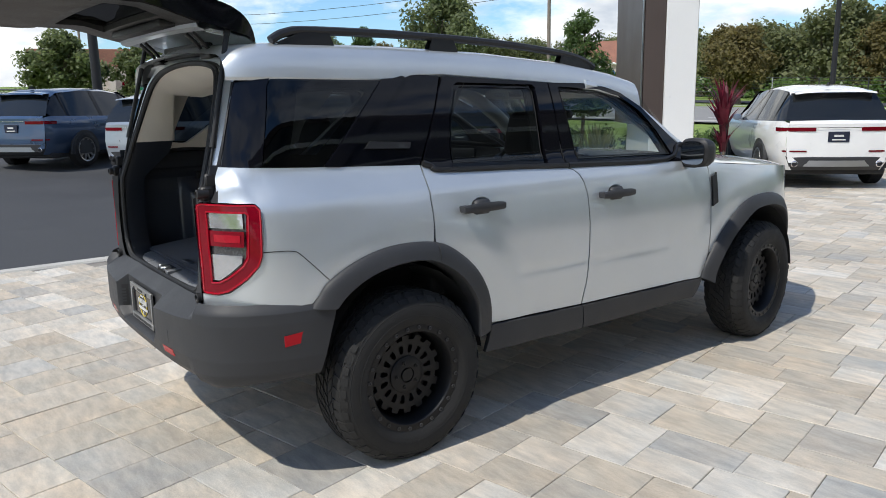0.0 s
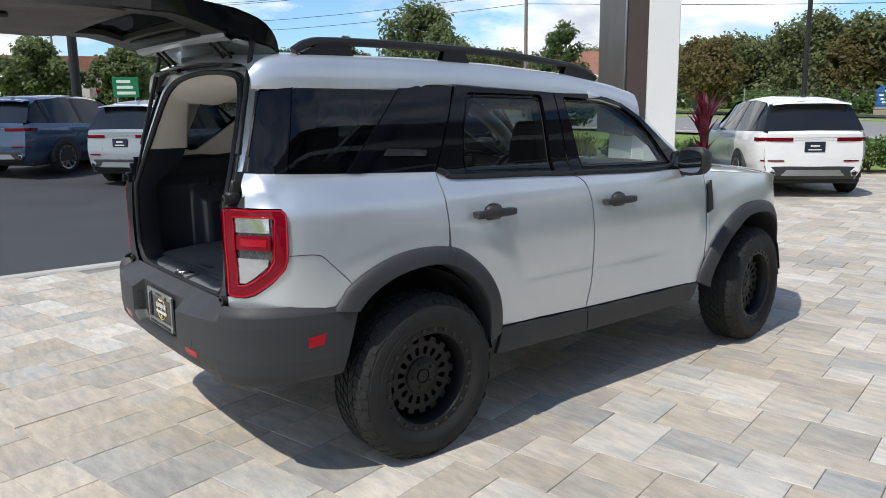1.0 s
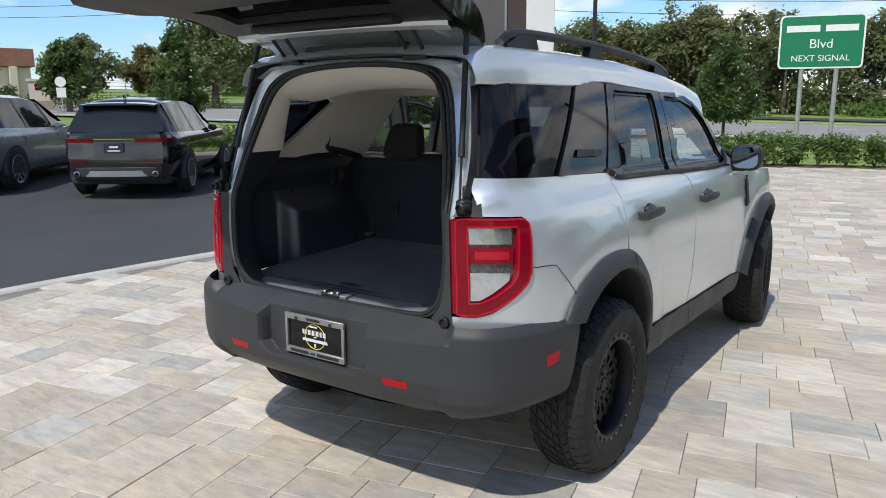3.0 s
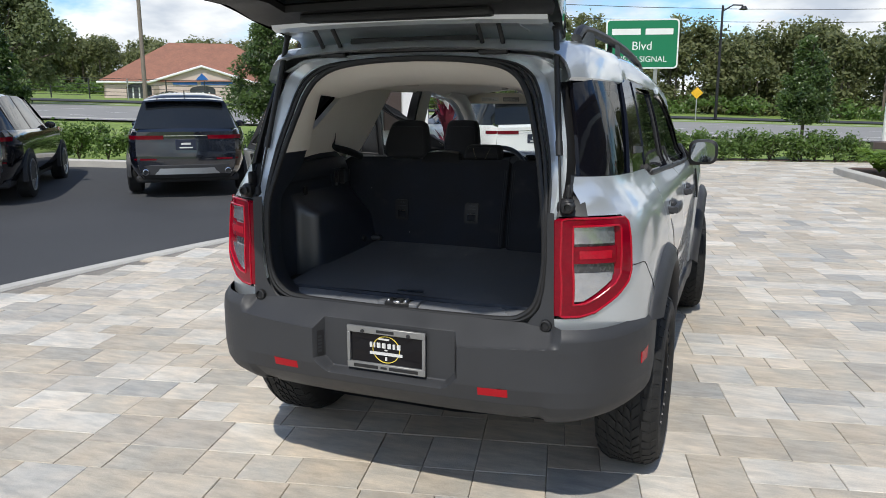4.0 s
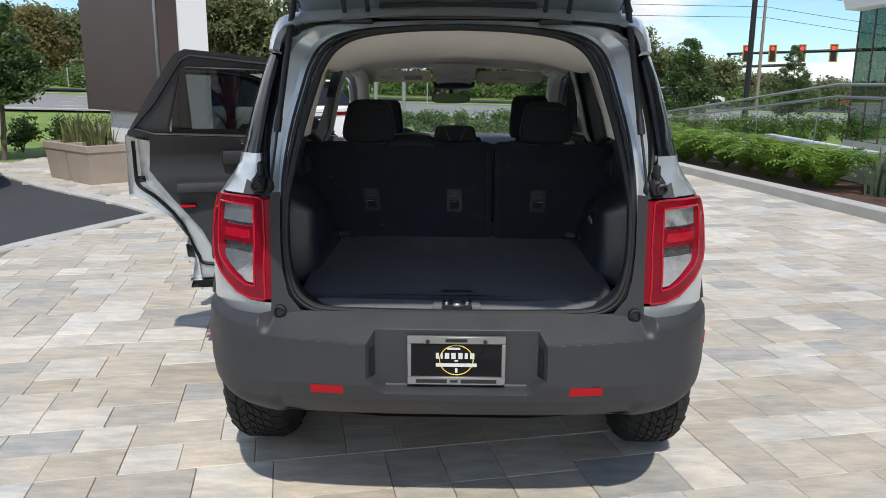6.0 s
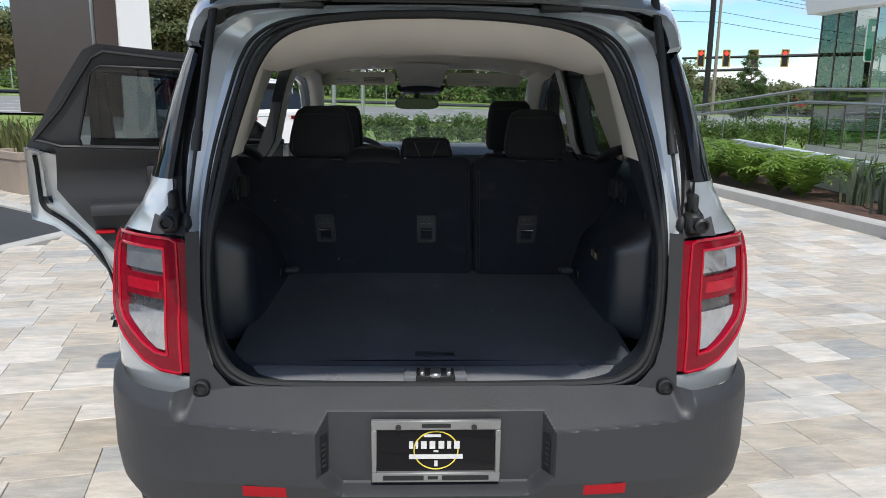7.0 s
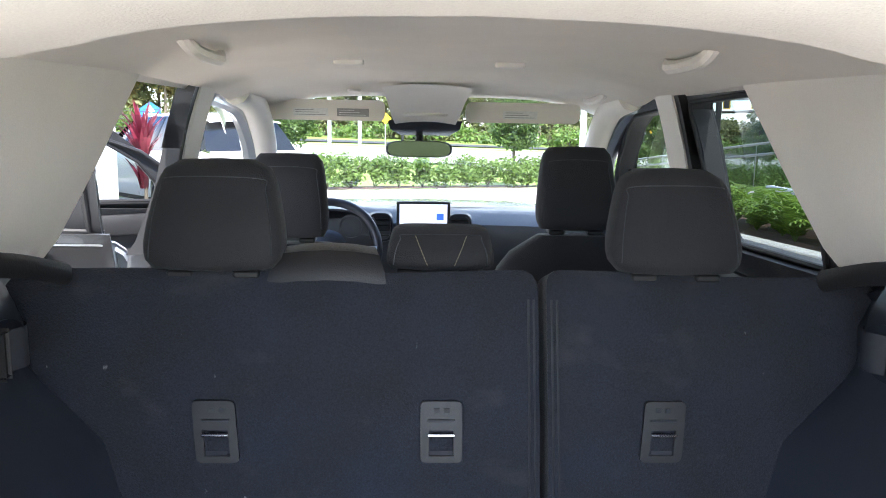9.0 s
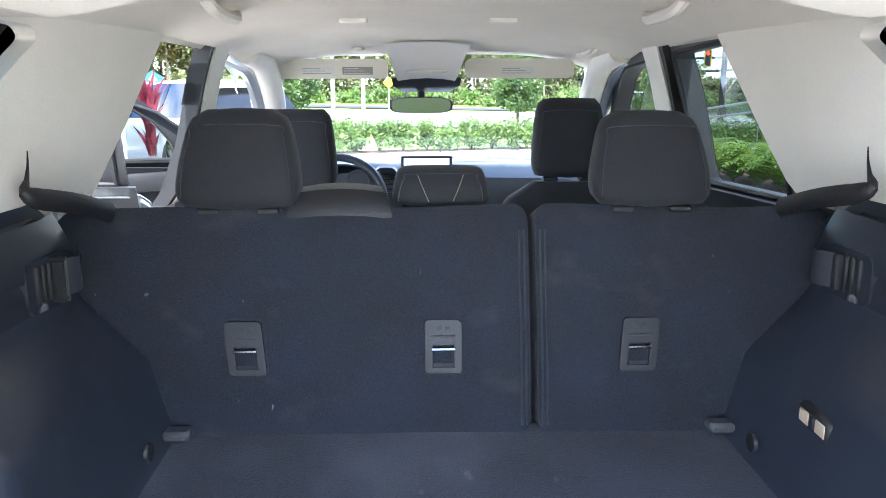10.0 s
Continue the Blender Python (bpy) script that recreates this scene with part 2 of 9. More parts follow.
def paver_material():
    m, nt, p, N, L = node_material("paver_stone")
    geo, oi = N("ShaderNodeNewGeometry"), N("ShaderNodeObjectInfo")
    tc = N("ShaderNodeTexCoord")
    rnd = N("ShaderNodeMath")
    rnd.operation = "ADD"
    L(geo.outputs["Random Per Island"], rnd.inputs[0]), L(oi.outputs["Random"], rnd.inputs[1])
    frac = N("ShaderNodeMath")
    frac.operation = "FRACT"
    L(rnd.outputs[0], frac.inputs[0])
    ramp = N("ShaderNodeValToRGB")
    cr = ramp.color_ramp
    cols = [(0.0, (0.44, 0.41, 0.37)), (0.14, (0.53, 0.475, 0.405)), (0.30, (0.60, 0.562, 0.515)), (0.44, (0.47, 0.415, 0.35)), (0.60, (0.57, 0.512, 0.445)), (0.75, (0.66, 0.625, 0.58)), (0.91, (0.39, 0.382, 0.37)), (1.0, (0.49, 0.436, 0.375))]
    while len(cr.elements) < len(cols):
        cr.elements.new(0.5)
    for e, (pos, c) in zip(cr.elements, cols):
        e.position, e.color = pos, (*c, 1)
    L(frac.outputs[0], ramp.inputs[0])
    # streaks along the courses, shifted from stone to stone
    mp = N("ShaderNodeMapping")
    mp.inputs["Rotation"].default_value = (0, 0, radians(-12.5))
    mp.inputs["Scale"].default_value = (6.0, 20.0, 1.0)
    sh = N("ShaderNodeVectorMath")
    sh.operation = "MULTIPLY_ADD"
    cmb = N("ShaderNodeCombineXYZ")
    for k in range(3):
        L(frac.outputs[0], cmb.inputs[k])
    sh.inputs[1].default_value = (37.0, 53.0, 11.0)
    geo_pos = geo.outputs["Position"]
    L(cmb.outputs[0], sh.inputs[0]), L(geo_pos, sh.inputs[2])
    L(sh.outputs[0], mp.inputs["Vector"])
    st, gr, bl = N("ShaderNodeTexNoise"), N("ShaderNodeTexNoise"), N("ShaderNodeTexNoise")
    st.inputs["Scale"].default_value, st.inputs["Detail"].default_value, st.inputs["Roughness"].default_value = 1.0, 6.0, 0.65
    gr.inputs["Scale"].default_value, gr.inputs["Detail"].default_value = 160.0, 4.0
    bl.inputs["Scale"].default_value, bl.inputs["Detail"].default_value = 0.9, 4.0
    L(mp.outputs[0], st.inputs["Vector"]), L(geo_pos, gr.inputs["Vector"]), L(geo_pos, bl.inputs["Vector"])
    r1 = N("ShaderNodeValToRGB")
    r1.color_ramp.elements[0].position, r1.color_ramp.elements[1].position = 0.36, 0.66
    r1.color_ramp.elements[0].color, r1.color_ramp.elements[1].color = (0.78, 0.79, 0.79, 1), (1.10, 1.09, 1.06, 1)
    L(st.outputs["Fac"], r1.inputs[0])
    mul = N("ShaderNodeMix")
    mul.data_type, mul.blend_type = "RGBA", "MULTIPLY"
    mul.inputs["Factor"].default_value = 1.0
    L(ramp.outputs[0], mul.inputs["A"]), L(r1.outputs[0], mul.inputs["B"])
    sm = N("ShaderNodeMath")
    sm.operation = "ADD"
    L(gr.outputs["Fac"], sm.inputs[0]), L(bl.outputs["Fac"], sm.inputs[1])
    rg = N("ShaderNodeMapRange")
    rg.inputs["From Min"].default_value, rg.inputs["From Max"].default_value = 0.7, 1.3
    rg.inputs["To Min"].default_value, rg.inputs["To Max"].default_value = 0.84, 1.14
    L(sm.outputs[0], rg.inputs["Value"])
    # tan and slate patches inside the stones
    pt, r3, mul2 = N("ShaderNodeTexNoise"), N("ShaderNodeValToRGB"), N("ShaderNodeMix")
    pt.inputs["Scale"].default_value, pt.inputs["Detail"].default_value = 4.5, 5.0
    L(sh.outputs[0], pt.inputs["Vector"])
    r3.color_ramp.elements[0].position, r3.color_ramp.elements[1].position = 0.33, 0.68
    r3.color_ramp.elements[0].color, r3.color_ramp.elements[1].color = (0.915, 0.935, 0.935, 1), (1.06, 1.0, 0.92, 1)
    mul2.data_type, mul2.blend_type = "RGBA", "MULTIPLY"
    mul2.inputs["Factor"].default_value = 1.0
    L(pt.outputs["Fac"], r3.inputs[0]), L(mul.outputs["Result"], mul2.inputs["A"]), L(r3.outputs[0], mul2.inputs["B"])
    hsv = N("ShaderNodeHueSaturation")
    L(mul2.outputs["Result"], hsv.inputs["Color"]), L(rg.outputs[0], hsv.inputs["Value"])
    L(hsv.outputs[0], p.inputs["Base Color"])
    p.inputs["Roughness"].default_value = 0.8
    bp = N("ShaderNodeBump")
    bp.inputs["Strength"].default_value, bp.inputs["Distance"].default_value = 0.35, 0.003
    L(gr.outputs["Fac"], bp.inputs["Height"]), L(bp.outputs[0], p.inputs["Normal"])
    return m


def leaf_material(name, dark, light, rough=0.45):
    m, nt, p, N, L = node_material(name)
    geo, ramp, oi = N("ShaderNodeNewGeometry"), N("ShaderNodeValToRGB"), N("ShaderNodeObjectInfo")
    ramp.color_ramp.elements[0].color, ramp.color_ramp.elements[1].color = (*dark, 1), (*light, 1)
    nz, tc, ad = N("ShaderNodeTexNoise"), N("ShaderNodeTexCoord"), N("ShaderNodeMath")
    nz.inputs["Scale"].default_value = 1.3
    L(tc.outputs["Object"], nz.inputs["Vector"])
    ad.operation, ad.use_clamp = "MULTIPLY_ADD", True
    L(geo.outputs["Random Per Island"], ad.inputs[0])
    ad.inputs[1].default_value = 0.6
    mr = N("ShaderNodeMapRange")
    mr.inputs["From Min"].default_value, mr.inputs["From Max"].default_value, mr.inputs["To Max"].default_value = 0.3, 0.7, 0.4
    L(nz.outputs["Fac"], mr.inputs["Value"]), L(mr.outputs[0], ad.inputs[2])
    L(ad.outputs[0], ramp.inputs[0]), L(ramp.outputs[0], p.inputs["Base Color"])
    p.inputs["Roughness"].default_value = rough
    p.inputs["Subsurface Weight"].default_value = 0.0
    out = nt.nodes["Material Output"]
    tl, mx, hs = N("ShaderNodeBsdfTranslucent"), N("ShaderNodeMixShader"), N("ShaderNodeHueSaturation")
    hs.inputs["Value"].default_value, hs.inputs["Saturation"].default_value = 1.6, 1.05
    L(ramp.outputs[0], hs.inputs["Color"]), L(hs.outputs[0], tl.inputs["Color"])
    mx.inputs["Fac"].default_value = 0.42
    L(p.outputs[0], mx.inputs[1]), L(tl.outputs[0], mx.inputs[2]), L(mx.outputs[0], out.inputs["Surface"])
    return m


SILVER = car_paint("silver_paint", (0.60, 0.638, 0.662), 0.60, 0.33)
CLADDING = surface("grey_moulded_plastic", (0.037, 0.038, 0.041), 0.50, fine=400.0, bump=0.02, spec=0.34)
TRIM_BLACK = surface("matt_black_plastic", (0.012, 0.012, 0.013), 0.5, fine=300.0, bump=0.03)
GLOSS_BLACK = surface("gloss_black", (0.004, 0.004, 0.006), 0.05, vary=0.03, bump=0.0, rough_vary=0.02, spec=0.3)
RUBBER = surface("rubber_seal", (0.012, 0.012, 0.013), 0.6, bump=0.02)
TYRE = surface("tyre_rubber", (0.013, 0.013, 0.013), 0.80, vary=0.25, scale=18.0, fine=260.0, bump=0.06)
RIM_BLACK = surface("satin_black_alloy", (0.009, 0.009, 0.010), 0.42, spec=0.3, metal=0.0, bump=0.02)
DARK_METAL = surface("dark_underbody", (0.02, 0.02, 0.021), 0.75)
CHROME = surface("chrome", (0.75, 0.75, 0.76), 0.12, metal=1.0, vary=0.03, bump=0.0, rough_vary=0.03)
STEEL = surface("satin_steel", (0.45, 0.46, 0.47), 0.35, metal=1.0, vary=0.06, bump=0.01)
PRIVACY = glass("privacy_glass", (0.10, 0.118, 0.128), edge=0.42, base=0.03)
DOOR_TINT = glass("door_privacy_glass", (0.22, 0.25, 0.25))
CLEAR = glass("clear_glass", (0.86, 0.90, 0.88))
TINT = glass("tinted_glass", (0.50, 0.54, 0.53))
LAMP_RED = surface("red_lamp_lens", (0.19, 0.0015, 0.011), 0.08, coat=0.12, vary=0.15, scale=30.0, bump=0.0, spec=0.22)
LAMP_DEEP = surface("deep_red_lens", (0.13, 0.001, 0.007), 0.08, coat=0.15, vary=0.1, bump=0.0, spec=0.22)
LAMP_CLEAR = surface("clear_lamp_lens", (0.54, 0.56, 0.59), 0.12, metal=0.82, vary=0.14, scale=25.0, fine=90.0, bump=0.0, coat=1.0)
LAMP_SMOKE = surface("smoked_reflector", (0.07, 0.07, 0.075), 0.25, metal=0.4, vary=0.25, scale=40.0, coat=1.0)
REFLECTOR = surface("red_reflector", (0.40, 0.008, 0.016), 0.22, vary=0.12, fine=600.0, bump=0.0, spec=0.2)
HEADLINER = surface("ivory_headliner_cloth", (0.79, 0.74, 0.66), 0.9, vary=0.05, fine=500.0, bump=0.05)
IVORY = surface("ivory_plastic_trim", (0.79, 0.75, 0.68), 0.6, vary=0.05, fine=350.0, bump=0.03)
# load floor: scuffs, plus a base lightened for skylight through the tail opening
LOAD_CARPET = surface("scuffed_skylit_load_carpet", (0.0215, 0.0262, 0.0385), 0.9, vary=0.55, scale=5.0, fine=260.0, bump=0.1, sheen=0.1)
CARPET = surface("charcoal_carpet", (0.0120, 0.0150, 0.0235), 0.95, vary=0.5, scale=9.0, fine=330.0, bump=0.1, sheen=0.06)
SEAT_CLOTH = surface("charcoal_seat_cloth", (0.0122, 0.0127, 0.0155), 0.8, vary=0.2, fine=420.0, bump=0.07, sheen=0.06)


def add_specks(m, colour, scale, lo, hi, stretch=(1, 1, 1), amount=1.0):
    """Lint, scuffs and dust: pale marks where a noise passes a threshold."""
    nt = m.node_tree
    p, N, L = nt.nodes["Principled BSDF"], nt.nodes.new, nt.links.new
    old = p.inputs["Base Color"].links[0].from_socket
    tc, mp, nz, rr, mx = N("ShaderNodeTexCoord"), N("ShaderNodeMapping"), N("ShaderNodeTexNoise"), N("ShaderNodeMapRange"), N("ShaderNodeMix")
    mp.inputs["Scale"].default_value = stretch
    nz.inputs["Scale"].default_value, nz.inputs["Detail"].default_value = scale, 4.0
    rr.inputs["From Min"].default_value, rr.inputs["From Max"].default_value, rr.inputs["To Max"].default_value = lo, hi, amount
    mx.data_type = "RGBA"
    L(tc.outputs["Object"], mp.inputs["Vector"]), L(mp.outputs[0], nz.inputs["Vector"]), L(nz.outputs["Fac"], rr.inputs["Value"])
    L(rr.outputs[0], mx.inputs["Factor"]), L(old, mx.inputs["A"])
    mx.inputs["B"].default_value = (*colour, 1)
    L(mx.outputs["Result"], p.inputs["Base Color"])


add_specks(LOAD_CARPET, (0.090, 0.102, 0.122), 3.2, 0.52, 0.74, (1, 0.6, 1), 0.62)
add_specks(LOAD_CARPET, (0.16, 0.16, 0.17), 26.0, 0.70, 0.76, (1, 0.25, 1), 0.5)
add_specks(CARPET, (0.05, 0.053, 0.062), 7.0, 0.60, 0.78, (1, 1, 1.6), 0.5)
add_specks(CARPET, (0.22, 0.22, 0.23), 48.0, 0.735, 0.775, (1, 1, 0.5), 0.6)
STITCH = surface("tan_stitching", (0.42, 0.35, 0.24), 0.8)
DARK_TRIM = surface("charcoal_interior_plastic", (0.0200, 0.0240, 0.0330), 0.36, vary=0.06, fine=500.0, bump=0.0, rough_vary=0.03)
WHEELHOUSE_PLASTIC = surface("satin_wheelhouse_plastic", (0.0220, 0.0280, 0.0405), 0.37, vary=0.05, scale=7.0, fine=500.0, bump=0.0, rough_vary=0.03, spec=0.9)
CORNER_GREY = surface("corner_panel_plastic", (0.028, 0.034, 0.045), 0.40, vary=0.04, fine=500.0, bump=0.0, rough_vary=0.03)
MID_TRIM = surface("grey_interior_plastic", (0.060, 0.062, 0.068), 0.42, fine=450.0, bump=0.04)
GATE_TRIM = surface("taupe_gate_trim", (0.050, 0.046, 0.043), 0.6, vary=0.06, fine=500.0, bump=0.05)
PAVER = paver_material()
JOINT = surface("joint_sand", (0.22, 0.20, 0.175), 0.95, vary=0.3, fine=200.0, bump=0.08)
ASPHALT = surface("asphalt", (0.045, 0.046, 0.049), 0.85, vary=0.22, scale=0.9, fine=260.0, bump=0.1)
ROAD_GREY = surface("worn_road_asphalt", (0.24, 0.235, 0.225), 0.9, vary=0.12, scale=0.5, fine=60.0, bump=0.03)
CONCRETE = surface("concrete", (0.47, 0.45, 0.41), 0.85, vary=0.16, scale=2.2, fine=150.0, bump=0.06)
GRASS_BASE = surface("turf", (0.165, 0.235, 0.045), 0.9, vary=0.35, scale=1.6, fine=60.0, bump=0.1)
MULCH = surface("brown_mulch", (0.085, 0.045, 0.03), 0.95, vary=0.5, scale=9.0, fine=90.0, bump=0.2)
WHITE_PANEL = surface("white_metal_panel", (0.80, 0.80, 0.79), 0.35, vary=0.03, scale=1.0, bump=0.0)
BROWN_PANEL = surface("bronze_metal_panel", (0.088, 0.067, 0.060), 0.45, vary=0.08, scale=1.0, metal=0.2, bump=0.0)


# ---- the ground and the large setting ----
def rise(x, y):
    """The land falls gently towards +x away from the level forecourt."""
    r = math.hypot(x, y - 4)
    t = min(1.0, max(0.0, (r - 7) / 14))
    return -0.03 * max(-200.0, min(120.0, x)) * t * t * (3 - 2 * t)


def on(x, y, dz=0.0):
    return Vector((x, y, rise(x, y) + dz))


# one sheet of land out to the horizon
bm = bmesh.new()
ticks = [-2500, -1200, -600, -300, -160, -100, -70] + list(range(-50, 51, 2)) + [70, 100, 160, 300, 600, 1200, 2500]
add_grid(bm, [[on(x, y, -0.09) for x in ticks] for y in ticks])
tag_mesh("ground", bm, GRASS_BASE, "green mown turf around the forecourt and road", "ground", kind="structure")


def sheet(name, poly, mat, dz, label, cat, step=1.5, depth=0.0):
    b = panel(poly, lambda x, y: on(x, y, dz), step, (lambda co: (0, 0, -depth)) if depth else None)
    return tag_mesh(name, b, mat, label, cat, kind="structure")


# edge between pavers and the parking lot
LOT_EDGE = [(-4.30, -14.0), (-4.50, -4.0), (-4.52, 0.0), (-4.45, 2.0), (-4.15, 4.2), (-3.82, 5.3), (-3.45, 6.35)]
LOT_EDGE_2 = [(-3.45, 6.35), (-4.42, 7.25), (-6.05, 8.60), (-8.32, 10.77)]
LOT_FAR = [(-8.32, 10.77), (-11.6, 9.9), (-20.0, 5.0), (-32.0, -3.0), (-40.0, -16.0)]
sheet("parking_lot", LOT_EDGE + LOT_EDGE_2[1:] + LOT_FAR[1:] + [(-30.0, -30.0), (-4.2, -30.0)], ASPHALT, -0.03, "dark asphalt parking lot", "parking lot")
PAVED = [(-4.30, -14.0), (-4.50, -4.0), (-4.52, 0.0), (-4.45, 2.0), (-4.15, 4.2), (-3.82, 5.3), (-3.45, 6.35), (-4.42, 7.25), (-6.05, 8.60), (-8.32, 10.77), (-7.6, 12.6), (-4.0, 15.4), (-2.6, 16.3), (0.4, 17.8), (2.7, 18.9), (4.6, 20.2), (7.5, 20.6), (9.0, 9.0), (9.5, -14.0)]
sheet("paving_bed", PAVED, JOINT, -0.014, "sand joints under the stone pavers", "pavement")


def kerb(name, line, width, height, mat, label, dz=0.0, n=6):
    b = bmesh.new()
    pts = smooth_line([(a, c) for a, c in line], n)
    rows = []
    for i, p in enumerate(pts):
        a, c = pts[max(0, i - 1)], pts[min(len(pts) - 1, i + 1)]
        d = (c - a).normalized()
        nrm = Vector((-d.y, d.x))
        h = width / 2
        rows.append([on(p.x + nrm.x * o, p.y + nrm.y * o, z + dz) for o, z in ((-h, -0.1), (-h, height - 0.02), (-h + 0.02, height), (h - 0.02, height), (h, height - 0.02), (h, -0.1))])
    add_grid(b, rows)
    return tag_mesh(name, b, mat, label, "kerb", kind="structure")


kerb("kerb_lot", LOT_EDGE, 0.16, 0.012, CONCRETE, "flush pale concrete ribbon beside the asphalt")
kerb("kerb_lot_corner", LOT_EDGE_2, 0.16, 0.012, CONCRETE, "flush pale concrete ribbon beside the asphalt", 0.002)
kerb("kerb_lot_far", LOT_FAR, 0.18, 0.12, CONCRETE, "raised concrete kerb along the parking lot")
BED_EDGE = [(3.05, 15.6), (3.14, 14.9), (3.6, 12.6), (4.2, 9.5), (4.9, 5.9), (5.8, 1.0), (6.4, -3.0)]
kerb("kerb_bed", BED_EDGE, 0.20, 0.14, CONCRETE, "rounded concrete kerb round the planting bed")
sheet("planting_bed", BED_EDGE + [(8.4, -3.0), (7.6, 2.0), (6.4, 9.0), (5.4, 14.0), (4.4, 16.6), (3.4, 16.4)], MULCH, 0.08, "brown bark mulch in the planting bed", "soil", 0.8)

# the road behind the hedge, with verge beyond
RA = radians(21)
RD, RN = Vector((math.cos(RA), math.sin(RA))), Vector((-math.sin(RA), math.cos(RA)))
R0 = Vector((0.0, 30.5))


def road_at(s, t):
    p = R0 + RD * s + RN * t
    return p.x, p.y


def band(name, t0, t1, mat, dz, label, cat, s0=-140, s1=160, step=4.0):
    b = bmesh.new()
    ss = [s0 + (s1 - s0) * k / 60 for k in range(61)]
    add_grid(b, [[on(*road_at(s, t), dz) for t in (t0, t0 + (t1 - t0) / 3, t0 + (t1 - t0) * 2 / 3, t1)] for s in ss])
    return tag_mesh(name, b, mat, label, cat, kind="structure")


band("road", 0.0, 17.5, ROAD_GREY, -0.03, "pale sun-bleached asphalt road", "road")
band("road_kerb_near", -0.5, 0.0, CONCRETE, 0.05, "concrete kerb along the road", "kerb")
band("road_kerb_far", 17.5, 18.0, CONCRETE, 0.05, "concrete kerb along the road", "kerb")
band("frontage_road", 25.0, 31.0, ASPHALT, -0.02, "dark asphalt frontage road behind the verge", "road")
LINE_WHITE = surface("road_paint", (0.75, 0.75, 0.72), 0.7, vary=0.2, scale=3.0)
for t in (3.6, 7.2, 10.8, 14.4):
    b = bmesh.new()
    for k in range(-30, 40):
        add_grid(b, [[on(*road_at(k * 4.0 + q, t + w), -0.018) for w in (-0.06, 0.06)] for q in (0, 1.2)])
    tag_mesh("lane_marking", b, LINE_WHITE, "white broken lane line", "road marking", kind="structure")

# tall two-tone monument pillar
pil = thing("sign_pillar", "tall white and bronze clad entrance pillar", "pillar", m=Matrix.Translation(on(-4.2, 8.68)) @ pose(0, 0, 0, 0, 0, -39.5))
# local x runs along -x of the slab face, y to its back
def slab(name, lo, hi, mat, lab=""):
    b = bmesh.new()
    add_box(b, lo, hi, 0.012)
    part(name, b, mat, pil, lab)


slab("base", (-1.9, 0.12, 0.0), (-0.10, 0.60, 1.06), WHITE_PANEL)
slab("bronze_panel", (-2.34, -0.02, 1.03), (0.0, 0.30, 7.5), BROWN_PANEL, "dark bronze metal cladding")
slab("bronze_edge", (-2.36, 0.303, 1.03), (-2.10, 0.75, 7.5), BROWN_PANEL)
slab("white_panel", (-2.05, 0.303, 0.0), (0.012, 0.78, 7.5), WHITE_PANEL, "white metal cladding")
slab("corner_trim", (-0.06, -0.045, 1.03), (0.012, -0.024, 7.5), STEEL)


# ---- the silver SUV: shape tables (y along the car from its rear bumper, z up, x half-width) ----
WIDE = [(0.28, 0.80), (0.37, 0.862), (0.50, 0.868), (0.70, 0.878), (0.85, 0.882), (0.95, 0.880), (1.05, 0.868), (1.10, 0.858), (1.130, 0.849), (1.150, 0.838), (1.18, 0.814), (1.22, 0.786), (1.25, 0.771), (1.35, 0.748), (1.48, 0.714), (1.60, 0.672), (1.66, 0.645), (1.70, 0.60), (1.74, 0.5)]
REAR_IN = [(0.03, -0.36), (0.06, -0.315), (0.085, -0.272), (0.12, -0.200), (0.15, -0.148), (0.20, -0.085), (0.26, -0.042), (0.33, -0.018), (0.45, -0.005), (0.62, 0.0)]
FRONT_IN = [(3.3, 0.0), (3.55, -0.006), (3.75, -0.034), (3.95, -0.115), (4.15, -0.225), (4.28, -0.31), (4.36, -0.38)]
LEAN_IN = [(1.15, 0.0), (1.25, 0.03), (1.60, 0.13), (1.74, 0.16)]


def dense(table, step=0.005):
    """A smooth curve through a table, as a quick function."""
    line = [(p[0], p[1]) for p in smooth_line(table, 8)]
    lo, hi = table[0][0], table[-1][0]
    n = int((hi - lo) / step) + 1
    vals = [lerp(line, lo + i * step) for i in range(n + 1)]

    def f(v):
        t = min(max((v - lo) / step, 0.0), n - 1e-6)
        i = int(t)
        return vals[i] + (vals[i + 1] - vals[i]) * (t - i)
    return f


wide_at, rear_in, front_in = dense(WIDE), dense(REAR_IN), dense(FRONT_IN)


def half_width(y, z):
    base = wide_at(z)
    if y < 0.26 and 0.85 < z < 1.28:
        kz = min(1.0, max(0.0, (z - 1.13) / 0.15))
        k = max(min(1.0, max(0.0, (y - 0.09) / 0.17)), kz * kz * (3 - 2 * kz))
        base = k * base + (1 - k) * max(base, 0.876)
    w = base + rear_in(y - lerp(LEAN_IN, z)) * lerp([(1.17, 1.0), (1.27, 0.62), (1.60, 0.45)], z) + front_in(y)
    if y > 2.6 and z > 1.2:
        w -= 0.10 * (y - 2.6) * (z - 1.2)
    # swelling over the wheel arches
    for yc in (0.86, 3.47):
        r = math.hypot(y - yc, z - 0.42)
        if r < 0.72 and y > 0.25:
            k = min(1.0, (0.72 - r) / 0.13) * min(1.0, (y - 0.25) / 0.12)
            w += 0.011 * k * k * (3 - 2 * k)
    # pressed crease low on the doors
    if 1.42 < y < 2.86 and 0.62 < z < 0.78:
        d = z - (0.722 - 0.0325 * (y - 1.516))
        w -= 0.0042 * math.exp(-(d / 0.016) ** 2) * min(1.0, (y - 1.42) / 0.12, (2.86 - y) / 0.12)
    return w


def side(y, z, out=0.0):
    return Vector((half_width(y, z) + out, y, z))


